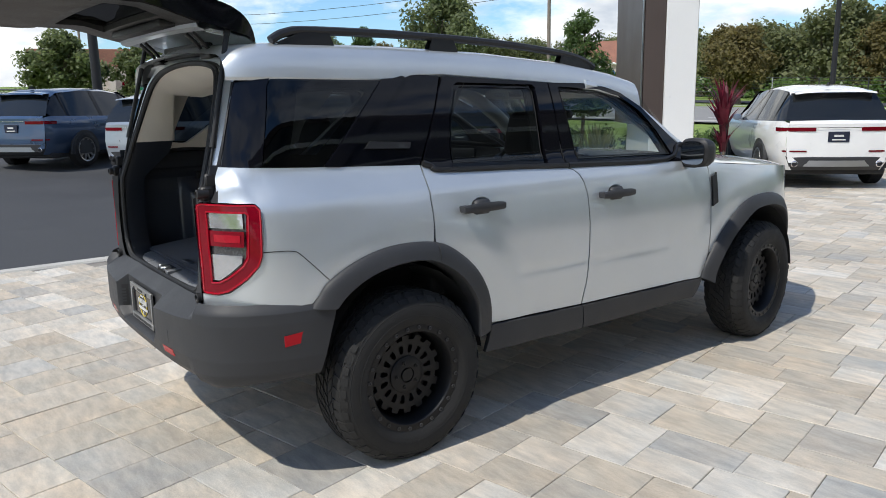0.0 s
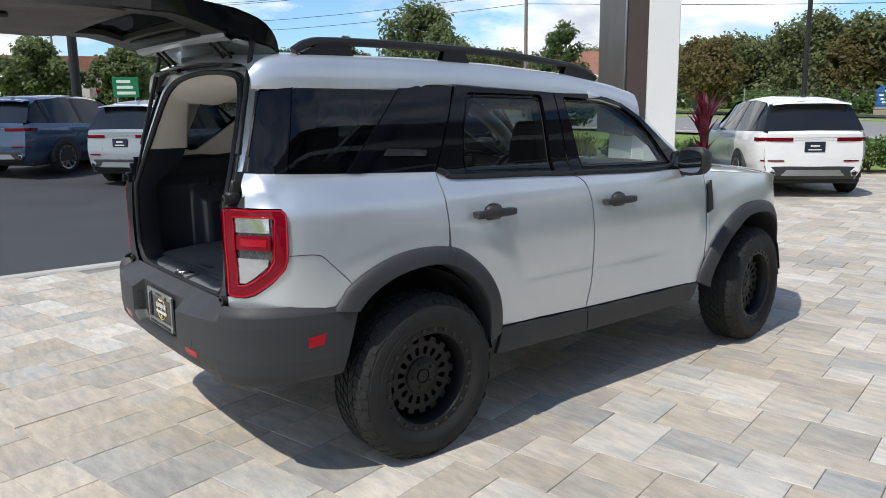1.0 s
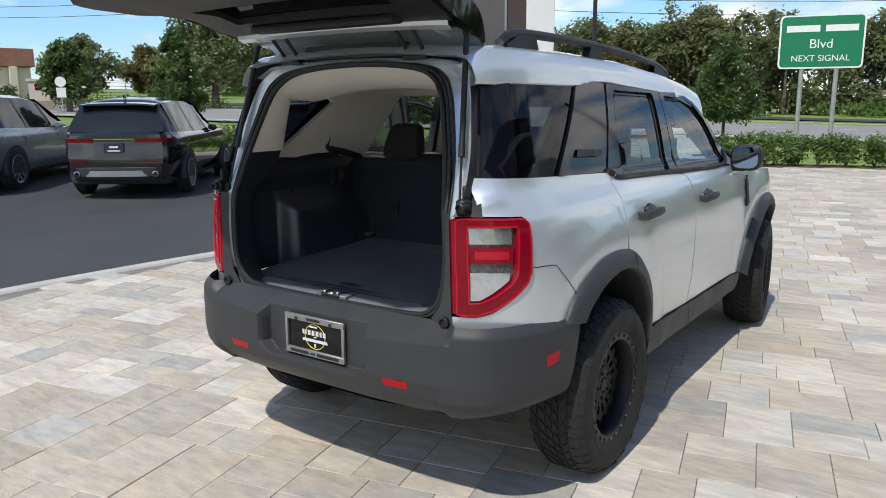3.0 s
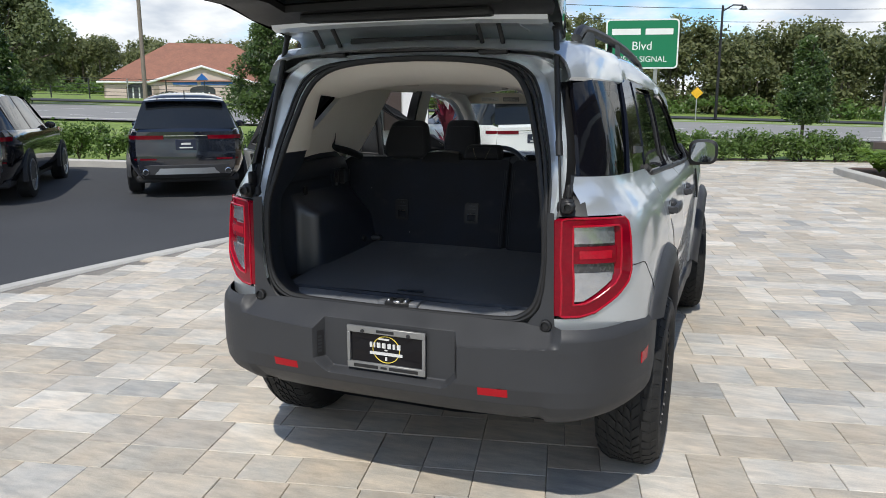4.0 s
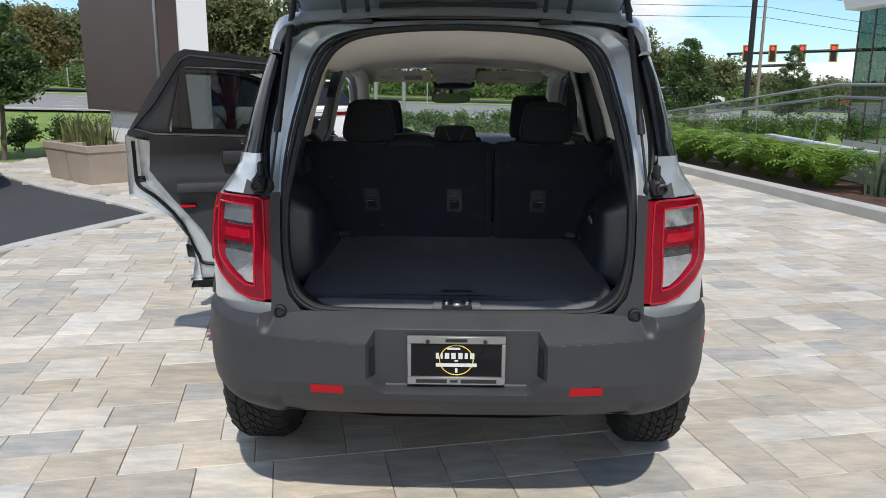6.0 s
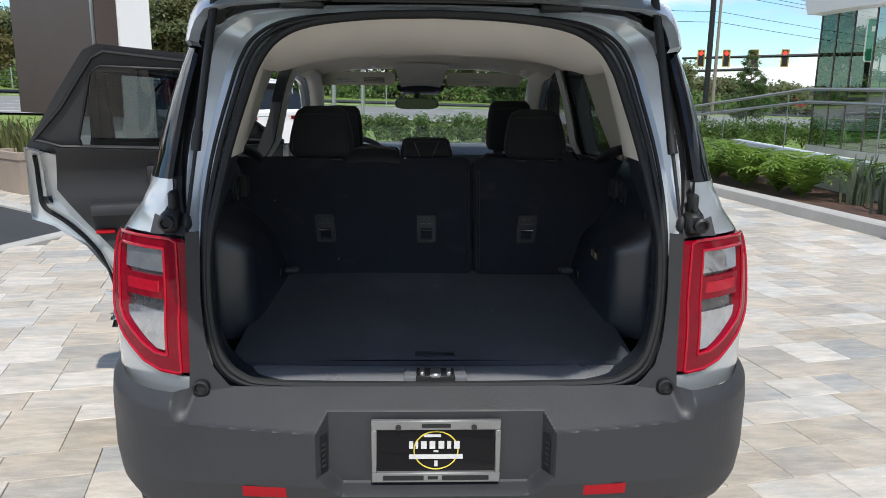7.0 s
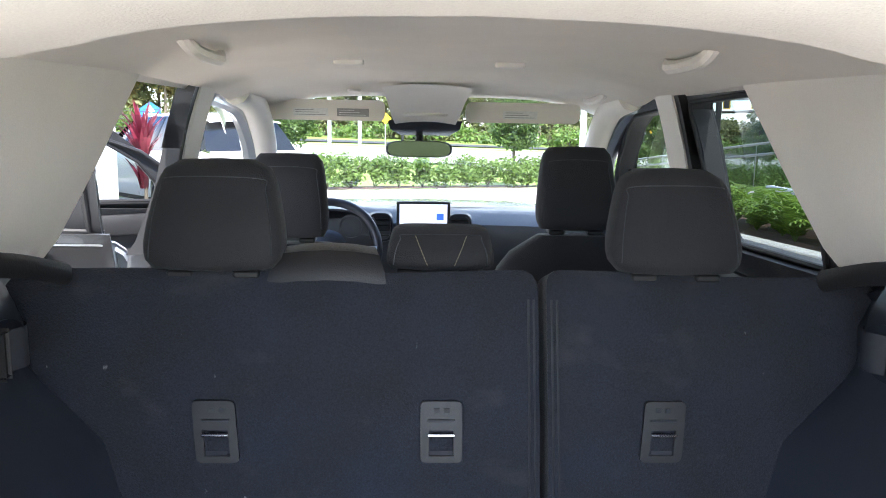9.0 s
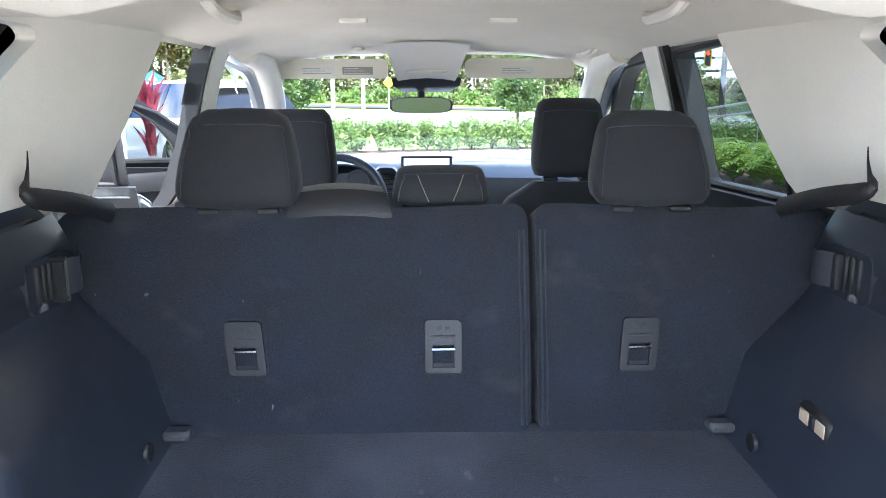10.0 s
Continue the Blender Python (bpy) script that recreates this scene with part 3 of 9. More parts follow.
def inwards(d):
    return lambda co: (-d if co.x > 0 else d, 0, 0)


ARCH_OUT = [(0.400, 0.742), (0.435, 0.785), (0.475, 0.833), (0.576, 0.890), (0.708, 0.931), (0.845, 0.942), (0.979, 0.929), (1.075, 0.892), (1.198, 0.794), (1.272, 0.684), (1.300, 0.580), (1.300, 0.485)]
ARCH_IN = [(0.500, 0.732), (0.515, 0.750), (0.55, 0.782), (0.62, 0.823), (0.70, 0.850), (0.80, 0.866), (0.90, 0.864), (0.985, 0.838), (1.08, 0.778), (1.15, 0.700), (1.195, 0.61), (1.21, 0.47)]
FARCH_OUT = [(2.900, 0.47), (2.925, 0.54), (2.975, 0.62), (3.04, 0.70), (3.12, 0.775), (3.22, 0.850), (3.33, 0.898), (3.47, 0.915), (3.62, 0.905), (3.76, 0.86), (3.87, 0.78), (3.95, 0.67), (3.99, 0.54)]
FARCH_IN = [(2.985, 0.43), (3.00, 0.50), (3.04, 0.57), (3.09, 0.635), (3.16, 0.705), (3.25, 0.77), (3.35, 0.825), (3.47, 0.842), (3.60, 0.83), (3.72, 0.785), (3.81, 0.71), (3.87, 0.61), (3.90, 0.50)]

# outlines in side view (y, z)
LAMP = [(0.088, 0.812), (0.088, 1.140), (0.096, 1.147), (0.238, 1.144), (0.250, 1.128), (0.238, 0.962), (0.226, 0.925), (0.188, 0.874), (0.143, 0.824), (0.118, 0.809), (0.094, 0.808)]
QUARTER = [(0.088, 0.745), (0.400, 0.750), (0.435, 0.785), (0.475, 0.833), (0.576, 0.890), (0.708, 0.931), (0.845, 0.942), (0.979, 0.929), (0.986, 1.00), (0.990, 1.10), (0.998, 1.20), (1.000, 1.242), (0.60, 1.260), (0.170, 1.281), (0.156, 1.24), (0.148, 1.20), (0.140, 1.155), (0.244, 1.151), (0.258, 1.131), (0.246, 0.960), (0.234, 0.920), (0.195, 0.867), (0.149, 0.815), (0.123, 0.801), (0.088, 0.800)]
REAR_DOOR = [(0.993, 0.927), (1.075, 0.892), (1.198, 0.794), (1.272, 0.684), (1.300, 0.580), (1.300, 0.510), (1.60, 0.498), (1.908, 0.488), (1.936, 0.60), (1.946, 0.70), (1.944, 0.885), (1.936, 1.04), (1.920, 1.100), (1.900, 1.143), (1.876, 1.164), (1.845, 1.174), (1.60, 1.186), (1.107, 1.204), (1.055, 1.222), (1.008, 1.240), (1.004, 1.20), (0.998, 1.10), (0.993, 1.00)]
FRONT_DOOR = [(1.916, 0.488), (2.50, 0.480), (2.895, 0.474), (2.925, 0.54), (2.948, 0.60), (2.953, 0.72), (2.955, 1.00), (2.935, 1.145), (2.60, 1.158), (1.856, 1.175), (1.884, 1.165), (1.909, 1.143), (1.929, 1.100), (1.944, 1.04), (1.952, 0.885), (1.954, 0.70), (1.944, 0.60)]
FENDER = [(2.958, 0.610), (2.975, 0.62), (3.04, 0.70), (3.12, 0.775), (3.22, 0.850), (3.33, 0.898), (3.47, 0.915), (3.62, 0.905), (3.76, 0.86), (3.87, 0.78), (3.95, 0.67), (4.16, 0.66), (4.26, 0.80), (4.24, 0.98), (4.10, 1.03), (3.78, 1.062), (3.30, 1.100), (3.05, 1.122), (2.945, 1.145), (2.962, 1.00), (2.960, 0.72)]

main_car = thing("suv", "silver compact SUV with raised tailgate and open doors on pavers", "car")


def polish(ob, origin=Vector((0, 0, 0))):
    """Shades a body sheet with the true normals of the body surface."""
    me, out, e = ob.data, [], 0.012
    for f in me.polygons:
        for li in f.loop_indices:
            p = me.vertices[me.loops[li].vertex_index].co + origin
            n = Vector((math.copysign(1, p.x), -(half_width(p.y + e, p.z) - half_width(p.y - e, p.z)) / (2 * e), -(half_width(p.y, p.z + e) - half_width(p.y, p.z - e)) / (2 * e))).normalized()
            d = n.dot(f.normal)
            out.append(n if d > 0.75 else -n if d < -0.75 else f.normal.copy())
    me.normals_split_custom_set(out)
    return ob


def both_sides(name, bm, mat, label="", parent=None, smooth=40):
    b2 = mirrored(bm)
    return part(name, bm, mat, parent or main_car, label, smooth), part(name, b2, mat, parent or main_car, label, smooth)


def side_panel(poly, out=0.0, step=0.035, d=0.02):
    return panel(poly, lambda y, z: side(y, z, out), step, inwards(d))


for ob in both_sides("rear_quarter_panel", side_panel(QUARTER), SILVER) + both_sides("front_fender", side_panel(FENDER), SILVER):
    polish(ob)


SILL_R = [(1.300, 0.502), (1.60, 0.490), (1.905, 0.480), (1.915, 0.36), (1.50, 0.372), (1.262, 0.380)]
SILL_F = [(1.912, 0.480), (2.50, 0.472), (2.895, 0.466), (2.83, 0.365), (2.30, 0.358), (1.922, 0.36)]
# openings for the side windows, on the slanted upper body
WIN_RD = [(1.165, 1.222), (1.168, 1.300), (1.195, 1.450), (1.245, 1.568), (1.275, 1.588), (1.735, 1.577), (1.748, 1.562), (1.743, 1.40), (1.738, 1.208), (1.722, 1.202)]
WIN_FD = [(1.942, 1.195), (1.900, 1.555), (1.915, 1.566), (2.20, 1.550), (2.345, 1.515), (2.49, 1.430), (2.60, 1.325), (2.665, 1.245), (2.690, 1.178)]
FRAME_RD = [(1.012, 1.242), (1.100, 1.415), (1.162, 1.545), (1.205, 1.622), (1.238, 1.628), (1.838, 1.592), (1.850, 1.178), (1.60, 1.190), (1.107, 1.208), (1.055, 1.226)]
FRAME_FD = [(1.858, 1.179), (1.846, 1.588), (2.10, 1.582), (2.25, 1.562), (2.36, 1.530), (2.50, 1.455), (2.62, 1.36), (2.78, 1.235), (2.93, 1.149), (2.60, 1.162)]
QGLASS = [(0.307, 1.272), (0.551, 1.263), (0.868, 1.585), (0.880, 1.604), (0.403, 1.612), (0.382, 1.58)]
DPOST = [(0.176, 1.282), (0.301, 1.272), (0.338, 1.42), (0.377, 1.58), (0.397, 1.611), (0.282, 1.614), (0.252, 1.54), (0.210, 1.40)]
VENT = [(0.618, 1.259), (1.003, 1.245), (1.135, 1.50), (1.188, 1.615), (1.08, 1.622), (1.005, 1.614)]
STRIPE = [(0.553, 1.263), (0.618, 1.259), (1.003, 1.612), (0.985, 1.616), (0.940, 1.606), (0.885, 1.604)]


def make_side_windows(sgn):
    flip = (lambda b: b) if sgn > 0 else mirrored
    part("quarter_window", flip(side_panel(QGLASS, -0.006, 0.05, 0.006)), PRIVACY, main_car, "dark tinted quarter glass")
    part("window_border", flip(panel(QGLASS, lambda y, z: side(y, z, -0.016), 0.05, None, holes=[[(0.42, 1.318), (0.53, 1.310), (0.80, 1.548), (0.775, 1.565), (0.50, 1.568)]])), GLOSS_BLACK, main_car)
    part("rear_pillar_cover", flip(side_panel(DPOST, -0.002, 0.04, 0.012)), GLOSS_BLACK, main_car, "gloss black pillar cover")
    part("pillar_panel", flip(side_panel(VENT, -0.002, 0.05, 0.012)), GLOSS_BLACK, main_car, "gloss black pillar panel")
    part("diagonal_bar", flip(side_panel(STRIPE, 0.006, 0.05, 0.014)), GLOSS_BLACK, main_car)
    slot = [(0.74, 1.325), (0.955, 1.315), (0.965, 1.34), (0.765, 1.352)]
    part("pillar_vent", flip(side_panel(slot, 0.012, 0.04, 0.01)), TRIM_BLACK, main_car)


for s in (1, -1):
    make_side_windows(s)
for ob in bpy.data.objects:
    if ob.name.split(".")[0] in ("quarter_window", "rear_pillar_cover", "pillar_panel", "diagonal_bar"):
        polish(ob)


def handle_bm(y, z):
    """Door handle: a bar on two feet over a round cup."""
    bm = bmesh.new()
    w = half_width(y, z)
    row = []
    for k in range(9):
        t = k / 8 - 0.5
        yy = y + t * 0.235
        bow = 0.042 - 0.010 * (2 * t) ** 2
        cx, cz = half_width(yy, z) + bow, z + 0.004 * math.cos(t * 3)
        hz, hx = 0.020 * (1 - 0.25 * abs(2 * t) ** 3), 0.010
        row.append([Vector((cx + hx * a, yy, cz + hz * b)) for a, b in ((1, -0.6), (1, 0.6), (0.4, 1), (-1, 0.9), (-1, -0.9), (0.4, -1))])
    V = add_grid(bm, row, closed_u=True)
    bm.faces.new(V[0][::-1]), bm.faces.new(V[-1])
    for dy in (-0.095, 0.095):
        add_box(bm, (half_width(y + dy, z) - 0.01, y + dy - 0.02, z - 0.014), (half_width(y + dy, z) + 0.036, y + dy + 0.02, z + 0.014), 0.004)
    add_box(bm, (w - 0.01, y - 0.045, z - 0.030), (w + 0.030, y + 0.045, z + 0.034), 0.012)
    return bm


def cup_bm(y, z):
    bm = bmesh.new()
    w = half_width(y, z)
    for k, r in ((0, 1),):
        rows = []
        for i, rr in enumerate((0.055, 0.047, 0.03, 0.0)):
            rows.append([Vector((w + 0.004 - 0.010 * i * 0.5, y + rr * math.cos(2 * math.pi * j / 20) * 1.1, z + rr * math.sin(2 * math.pi * j / 20) * 0.9)) for j in range(20)])
        add_grid(bm, rows, closed_u=True)
    return bm


def shrink(poly, d):
    c = Vector((sum(p[0] for p in poly) / len(poly), sum(p[1] for p in poly) / len(poly)))
    out = []
    for y, z in poly:
        v = Vector((y, z)) - c
        out.append((c.x + v.x - math.copysign(min(d, abs(v.x)), v.x), c.y + v.y - math.copysign(min(d, abs(v.y)), v.y)))
    return out


DOOR_CARD = surface("charcoal_door_plastic", (0.030, 0.031, 0.034), 0.5, vary=0.08, fine=500.0, bump=0.05)


def build_door(sgn, skin, sill, surround, window, hy, hz, name, glass_mat, hinge_y=None, open_deg=0.0, y0=1.0, y1=1.9):
    """One side door with skin, cladding, black window surround, pane, handle and inner trim; turned about its front hinge."""
    root = new(name)
    root.parent = main_car
    hx = half_width(hinge_y, 0.9) - 0.05
    hinge = Vector((sgn * hx, hinge_y, 0.0))
    root.location = hinge
    root.rotation_euler = (0, 0, radians(open_deg * sgn))
    flip = (lambda b: b) if sgn > 0 else mirrored

    def put(pn, bm, mat, label="", smooth=40):
        bm = flip(bm)
        for v in bm.verts:
            v.co -= hinge
        ob = part(pn, bm, mat, root, label, smooth)
        return polish(ob, hinge) if pn in ("door_skin", "window_pane", "window_frame") else ob

    if open_deg == 0:
        surround = [(y, min(z, 1.614 if y < 1.5 else 1.585)) for y, z in surround]
    elif y0 < 1.5:
        surround = [(1.008, 1.238), (1.125, 1.43), (1.215, 1.565), (1.262, 1.632), (1.315, 1.658), (1.835, 1.612)] + surround[6:]
        window = [(1.200, 1.222), (1.192, 1.252), (1.262, 1.560), (1.300, 1.588)] + window[5:]
    put("door_skin", side_panel(skin, 0.0, 0.035, 0.025), SILVER)
    put("lower_cladding", side_panel(sill, 0.014, 0.05, 0.02), CLADDING)
    put("window_frame", panel(surround, lambda y, z: side(y, z, 0.003), 0.04, inwards(0.03), holes=[window]), GLOSS_BLACK, "gloss black window frame")
    put("window_pane", side_panel(window, -0.012, 0.06, 0.004), glass_mat, "tinted side glass")
    # belt strip
    bm = bmesh.new()
    lowest = sorted([p for p in surround if p[1] < 1.26], key=lambda p: p[0])
    add_tube(bm, [side(y, z + 0.008, 0.006) for y, z in smooth_line([(a, b) for a, b in lowest], 4)], 0.011, 6, flat=1.3)
    put("belt_strip", bm, TRIM_BLACK)
    put("door_handle", handle_bm(hy, hz), CLADDING, "dark grey pull handle")
    put("handle_cup", cup_bm(hy, hz - 0.004), SILVER)
    # inner trim, standing off the skin, with a surround round the pane
    inner = [(y, z) for y, z in skin]
    if y0 < 1.5:
        inner = inner[:5] + [(1.285, 0.50), (1.268, 0.385), (1.50, 0.378), (1.895, 0.368)] + inner[8:]
    put("inner_shell", panel(inner, lambda y, z: side(y, max(z, 0.45), -0.075 - 0.02 * max(0.0, 0.48 - z)), 0.06, None), SILVER if open_deg else DARK_TRIM)
    if open_deg and y0 < 1.5:
        put("lower_sheet", panel([(1.235, 0.560), (1.300, 0.50), (1.262, 0.376), (1.50, 0.368), (1.915, 0.356), (1.905, 0.50), (1.60, 0.51)], lambda y, z: side(y, max(z, 0.45), -0.030), 0.05, lambda co: (0.02 if co.x > 0 else -0.02, 0, 0)), SILVER)
    if open_deg and y0 < 1.5:
        put("edge_flange", panel([(p[0], p[1]) for p in inner], lambda y, z: side(y, max(z, 0.45), -0.066), 0.05, lambda co: (-0.062, 0, 0) if co.x > 0 else (0.062, 0, 0), holes=[[(1.06, 1.215), (1.06, 1.0), (1.16, 0.90), (1.25, 0.78), (1.31, 0.62), (1.33, 0.42), (1.85, 0.41), (1.90, 0.8), (1.88, 1.17)]]), SILVER)
    hole = shrink(window, 0.018)
    put("inner_frame", panel(surround, lambda y, z: side(y, z, -0.058), 0.05, lambda co: (0.052 if co.x > 0 else -0.052, 0, 0), holes=[hole]), DOOR_CARD)
    bm = bmesh.new()
    loop = [side(y, z, -0.064) for y, z in hole]
    add_tube(bm, loop + loop[:1], 0.006, 6, caps=False)
    put("glass_run_seal", bm, RUBBER)
    if open_deg:
        bm = bmesh.new()
        loop = [side(y, z, -0.066) for y, z in refine(shrink(surround, 0.030), 0.08)]
        add_tube(bm, loop + loop[:1], 0.008, 6, caps=False)
        put("frame_seal", bm, RUBBER)
    a0, a1 = y0 + 0.10, y1 - 0.05
    trim = [(a0 + 0.02, 1.235), (a0, 1.05), (a0 + 0.10, 0.90), (a0 + 0.24, 0.72), (a0 + 0.32, 0.56), (a1, 0.53), (a1 + 0.02, 0.8), (a1, 1.20)]
    if y0 > 1.5:
        trim = [(y0 + 0.05, 1.20), (y0 + 0.06, 0.53), (y1 - 0.12, 0.50), (y1 - 0.03, 0.8), (y1 - 0.06, 1.15)]
    put("inner_trim", panel(trim, lambda y, z: side(y, z, -0.098 - 0.02 * math.exp(-((z - 0.98) / 0.06) ** 2)), 0.045, lambda co: (0.03 if co.x > 0 else -0.03, 0, 0)), DOOR_CARD, "charcoal door card")
    ya = (a0 + a1) / 2
    bm = bmesh.new()
    add_box(bm, (half_width(ya, 0.98) - 0.165, ya - 0.26, 0.93), (half_width(ya, 0.98) - 0.09, ya + 0.24, 0.985), 0.02, seg=2)
    put("armrest", bm, DOOR_CARD)
    bm = bmesh.new()
    add_box(bm, (half_width(ya, 1.1) - 0.135, ya - 0.02, 1.07), (half_width(ya, 1.1) - 0.09, ya + 0.24, 1.15), 0.018, seg=2)
    put("handle_pocket", bm, TRIM_BLACK)
    bm = bmesh.new()
    add_box(bm, (half_width(ya, .62) - 0.15, ya - 0.1, 0.56), (half_width(ya, .62) - 0.09, ya + 0.26, 0.68), 0.02, seg=2)
    put("door_pocket", bm, DOOR_CARD)
    return root, put


WING_MIRROR = surface("wing_mirror_glass", (0.30, 0.32, 0.34), 0.03, metal=1.0, vary=0.02, bump=0.0, rough_vary=0.01)
for s in (1, -1):
    rd, put_r = build_door(s, REAR_DOOR, SILL_R, FRAME_RD, WIN_RD, 1.252, 1.048, "rear_door", DOOR_TINT, 1.925, 72.5 if s < 0 else 0, 1.0, 1.92)
    if s < 0:
        tagged(rd, "open silver rear side door with charcoal inner card")
        bm = bmesh.new()
        add_tube(bm, [side(y, z, -0.082) for y, z in smooth_line([(1.035, 1.2), (1.03, 1.05), (1.04, 0.97), (1.12, 0.9), (1.21, 0.80), (1.275, 0.69), (1.315, 0.58), (1.36, 0.53), (1.6, 0.52), (1.88, 0.51)], 6)], 0.010, 6)
        put_r("door_seal", bm, RUBBER)
        bm = bmesh.new()
        add_box(bm, (half_width(1.06, 1.0) - 0.080, 1.035, 0.985), (half_width(1.06, 1.0) - 0.055, 1.075, 1.02), 0.004)
        put_r("door_latch", bm, TRIM_BLACK)
        bm = bmesh.new()
        add_box(bm, (half_width(1.3, .85) - 0.125, 1.24, 0.845), (half_width(1.3, .85) - 0.10, 1.32, 0.865), 0.004)
        put_r("warning_reflector", bm, REFLECTOR, "small red reflector strip")
    fd, put_f = build_door(s, FRONT_DOOR, SILL_F, FRAME_FD, WIN_FD, 2.135, 1.031, "front_door", TINT, 2.95, 58 if s < 0 else 0, 1.93, 2.95)
    # wing mirror
    bm = bmesh.new()
    rows = []
    for k, (yy, sx, sz) in enumerate(((2.70, 0.80, 0.82), (2.715, 1.0, 1.0), (2.76, 1.0, 1.0), (2.80, 0.85, 0.85), (2.83, 0.45, 0.45))):
        cx, cz = 0.925, 1.205
        rows.append([Vector((cx + 0.088 * sx * (abs(math.cos(a)) ** 0.6) * (1 if math.cos(a) > 0 else -1), yy, cz + 0.078 * sz * (abs(math.sin(a)) ** 0.6) * (1 if math.sin(a) > 0 else -1))) for a in [2 * math.pi * j / 28 for j in range(28)]])
    V = add_grid(bm, rows, closed_u=True)
    bm.faces.new(V[0][::-1]), bm.faces.new(V[-1])
    add_box(bm, (0.78, 2.73, 1.12), (0.92, 2.80, 1.155), 0.012)
    put_f("mirror_housing", bm, TRIM_BLACK, "black wing mirror")
    bm = bmesh.new()
    add_prism(bm, [(0.925 + 0.073 * (abs(math.cos(a)) ** 0.6) * (1 if math.cos(a) > 0 else -1), 1.205 + 0.063 * (abs(math.sin(a)) ** 0.6) * (1 if math.sin(a) > 0 else -1)) for a in [2 * math.pi * j / 28 for j in range(28)]], lambda u, v: Vector((u, 2.694, v)), (0, 0.008, 0))
    put_f("mirror_glass", bm, WING_MIRROR, "mirror glass")


# seam between the lamp and the wheel arch
bm = bmesh.new()
add_tube(bm, [side(y, z, 0.0005) for y, z in smooth_line([(0.248, 0.973), (0.314, 0.973), (0.352, 0.968), (0.380, 0.952), (0.484, 0.842)], 5)], 0.0016, 5)
both_sides("panel_seam", bm, RUBBER)

# wheel-arch flares
def flare_bm(outer, inner, out=0.05):
    bm = bmesh.new()
    o, i = smooth_line([(a, b) for a, b in outer], 5), smooth_line([(a, b) for a, b in inner], 5)
    rows = []
    for (y0, z0), (y1, z1) in zip(o, i):
        base = half_width(y0, z0)
        row = []
        for t, d in ((0.0, -0.02), (0.0, 0.004), (0.06, 0.014), (0.25, out * 0.75), (0.55, out), (0.92, out + 0.008), (1.0, out), (1.02, out - 0.02), (1.03, -0.08)):
            y, z = y0 + (y1 - y0) * t, z0 + (z1 - z0) * t
            row.append(Vector((base + d if t < 0.5 else max(base, half_width(y, z)) + d, y, z)))
        rows.append(row)
    add_grid(bm, rows)
    return bm


both_sides("rear_wheel_arch", flare_bm(ARCH_OUT, ARCH_IN, 0.036), CLADDING, "dark grey wheel-arch moulding")
both_sides("front_wheel_arch", flare_bm(FARCH_OUT, FARCH_IN, 0.038), CLADDING, "dark grey wheel-arch moulding")

bm = bmesh.new()
add_tube(bm, [side(0.989, z, o) for z, o in ((0.925, 0.006), (0.915, 0.020), (0.90, 0.034), (0.87, 0.039), (0.845, 0.042))], 0.0022, 5)
both_sides("arch_seam", bm, RUBBER)

# dark wheel wells
for yc in (0.851, 3.515):
    bm = bmesh.new()
    prof = [(yc + 0.42 * math.cos(a) * 0.98, 0.34 + 0.50 * math.sin(a)) for a in [math.pi * k / 14 for k in range(15)]]
    prof = [(yc + 0.41, 0.40)] + prof[1:-1] + [(yc - 0.41, 0.46)]
    add_grid(bm, [[Vector((0.86, y, z)) for y, z in prof], [Vector((0.52, y, z)) for y, z in prof]])
    f = [bm.verts.new((0.52, y, z)) for y, z in prof]
    bm.faces.new(f)
    both_sides("wheel_well", bm, DARK_METAL)


# roof with its drip edge and raised rear half
DRIP = [(0.235, 1.612), (0.98, 1.602), (1.03, 1.622), (1.20, 1.625), (1.85, 1.588), (2.12, 1.568), (2.34, 1.525), (2.50, 1.46)]
TOP = [(0.235, 1.700), (0.30, 1.735), (0.45, 1.748), (1.0, 1.745), (1.5, 1.728), (2.0, 1.690), (2.34, 1.640), (2.50, 1.600)]


def roof_row(y, n=10):
    zd, top = lerp(DRIP, y), lerp(TOP, y)
    xd = half_width(max(y, 0.42), zd) + (0 if y > 0.42 else (half_width(y, zd) - half_width(0.42, zd)) * 0.55)
    h = top - zd
    half = [(xd - 0.008, zd - 0.012), (xd, zd), (xd - 0.006, zd + h * 0.25), (xd - 0.018, zd + h * 0.55), (xd - 0.040, zd + h * 0.82), (xd - 0.085, zd + h * 0.97)]
    half += [((xd - 0.085) * (1 - k / n), top + 0.022 * (1 - (1 - k / n) ** 2) - h * 0.03 * (1 - k / n)) for k in range(1, n + 1)]
    right = [Vector((x, y, z)) for x, z in half]
    return right + [Vector((-p.x, p.y, p.z)) for p in right[-2::-1]]


bm = bmesh.new()
ys = [0.238, 0.245, 0.26, 0.285, 0.32, 0.37] + [0.42 + k * (2.50 - 0.42) / 40 for k in range(41)]
rows = [roof_row(y) for y in ys]
rows.insert(0, [Vector((p.x * 0.975, p.y + 0.03, p.z - 0.004)) for p in rows[0]])
add_grid(bm, rows)
part("roof", bm, SILVER, main_car)

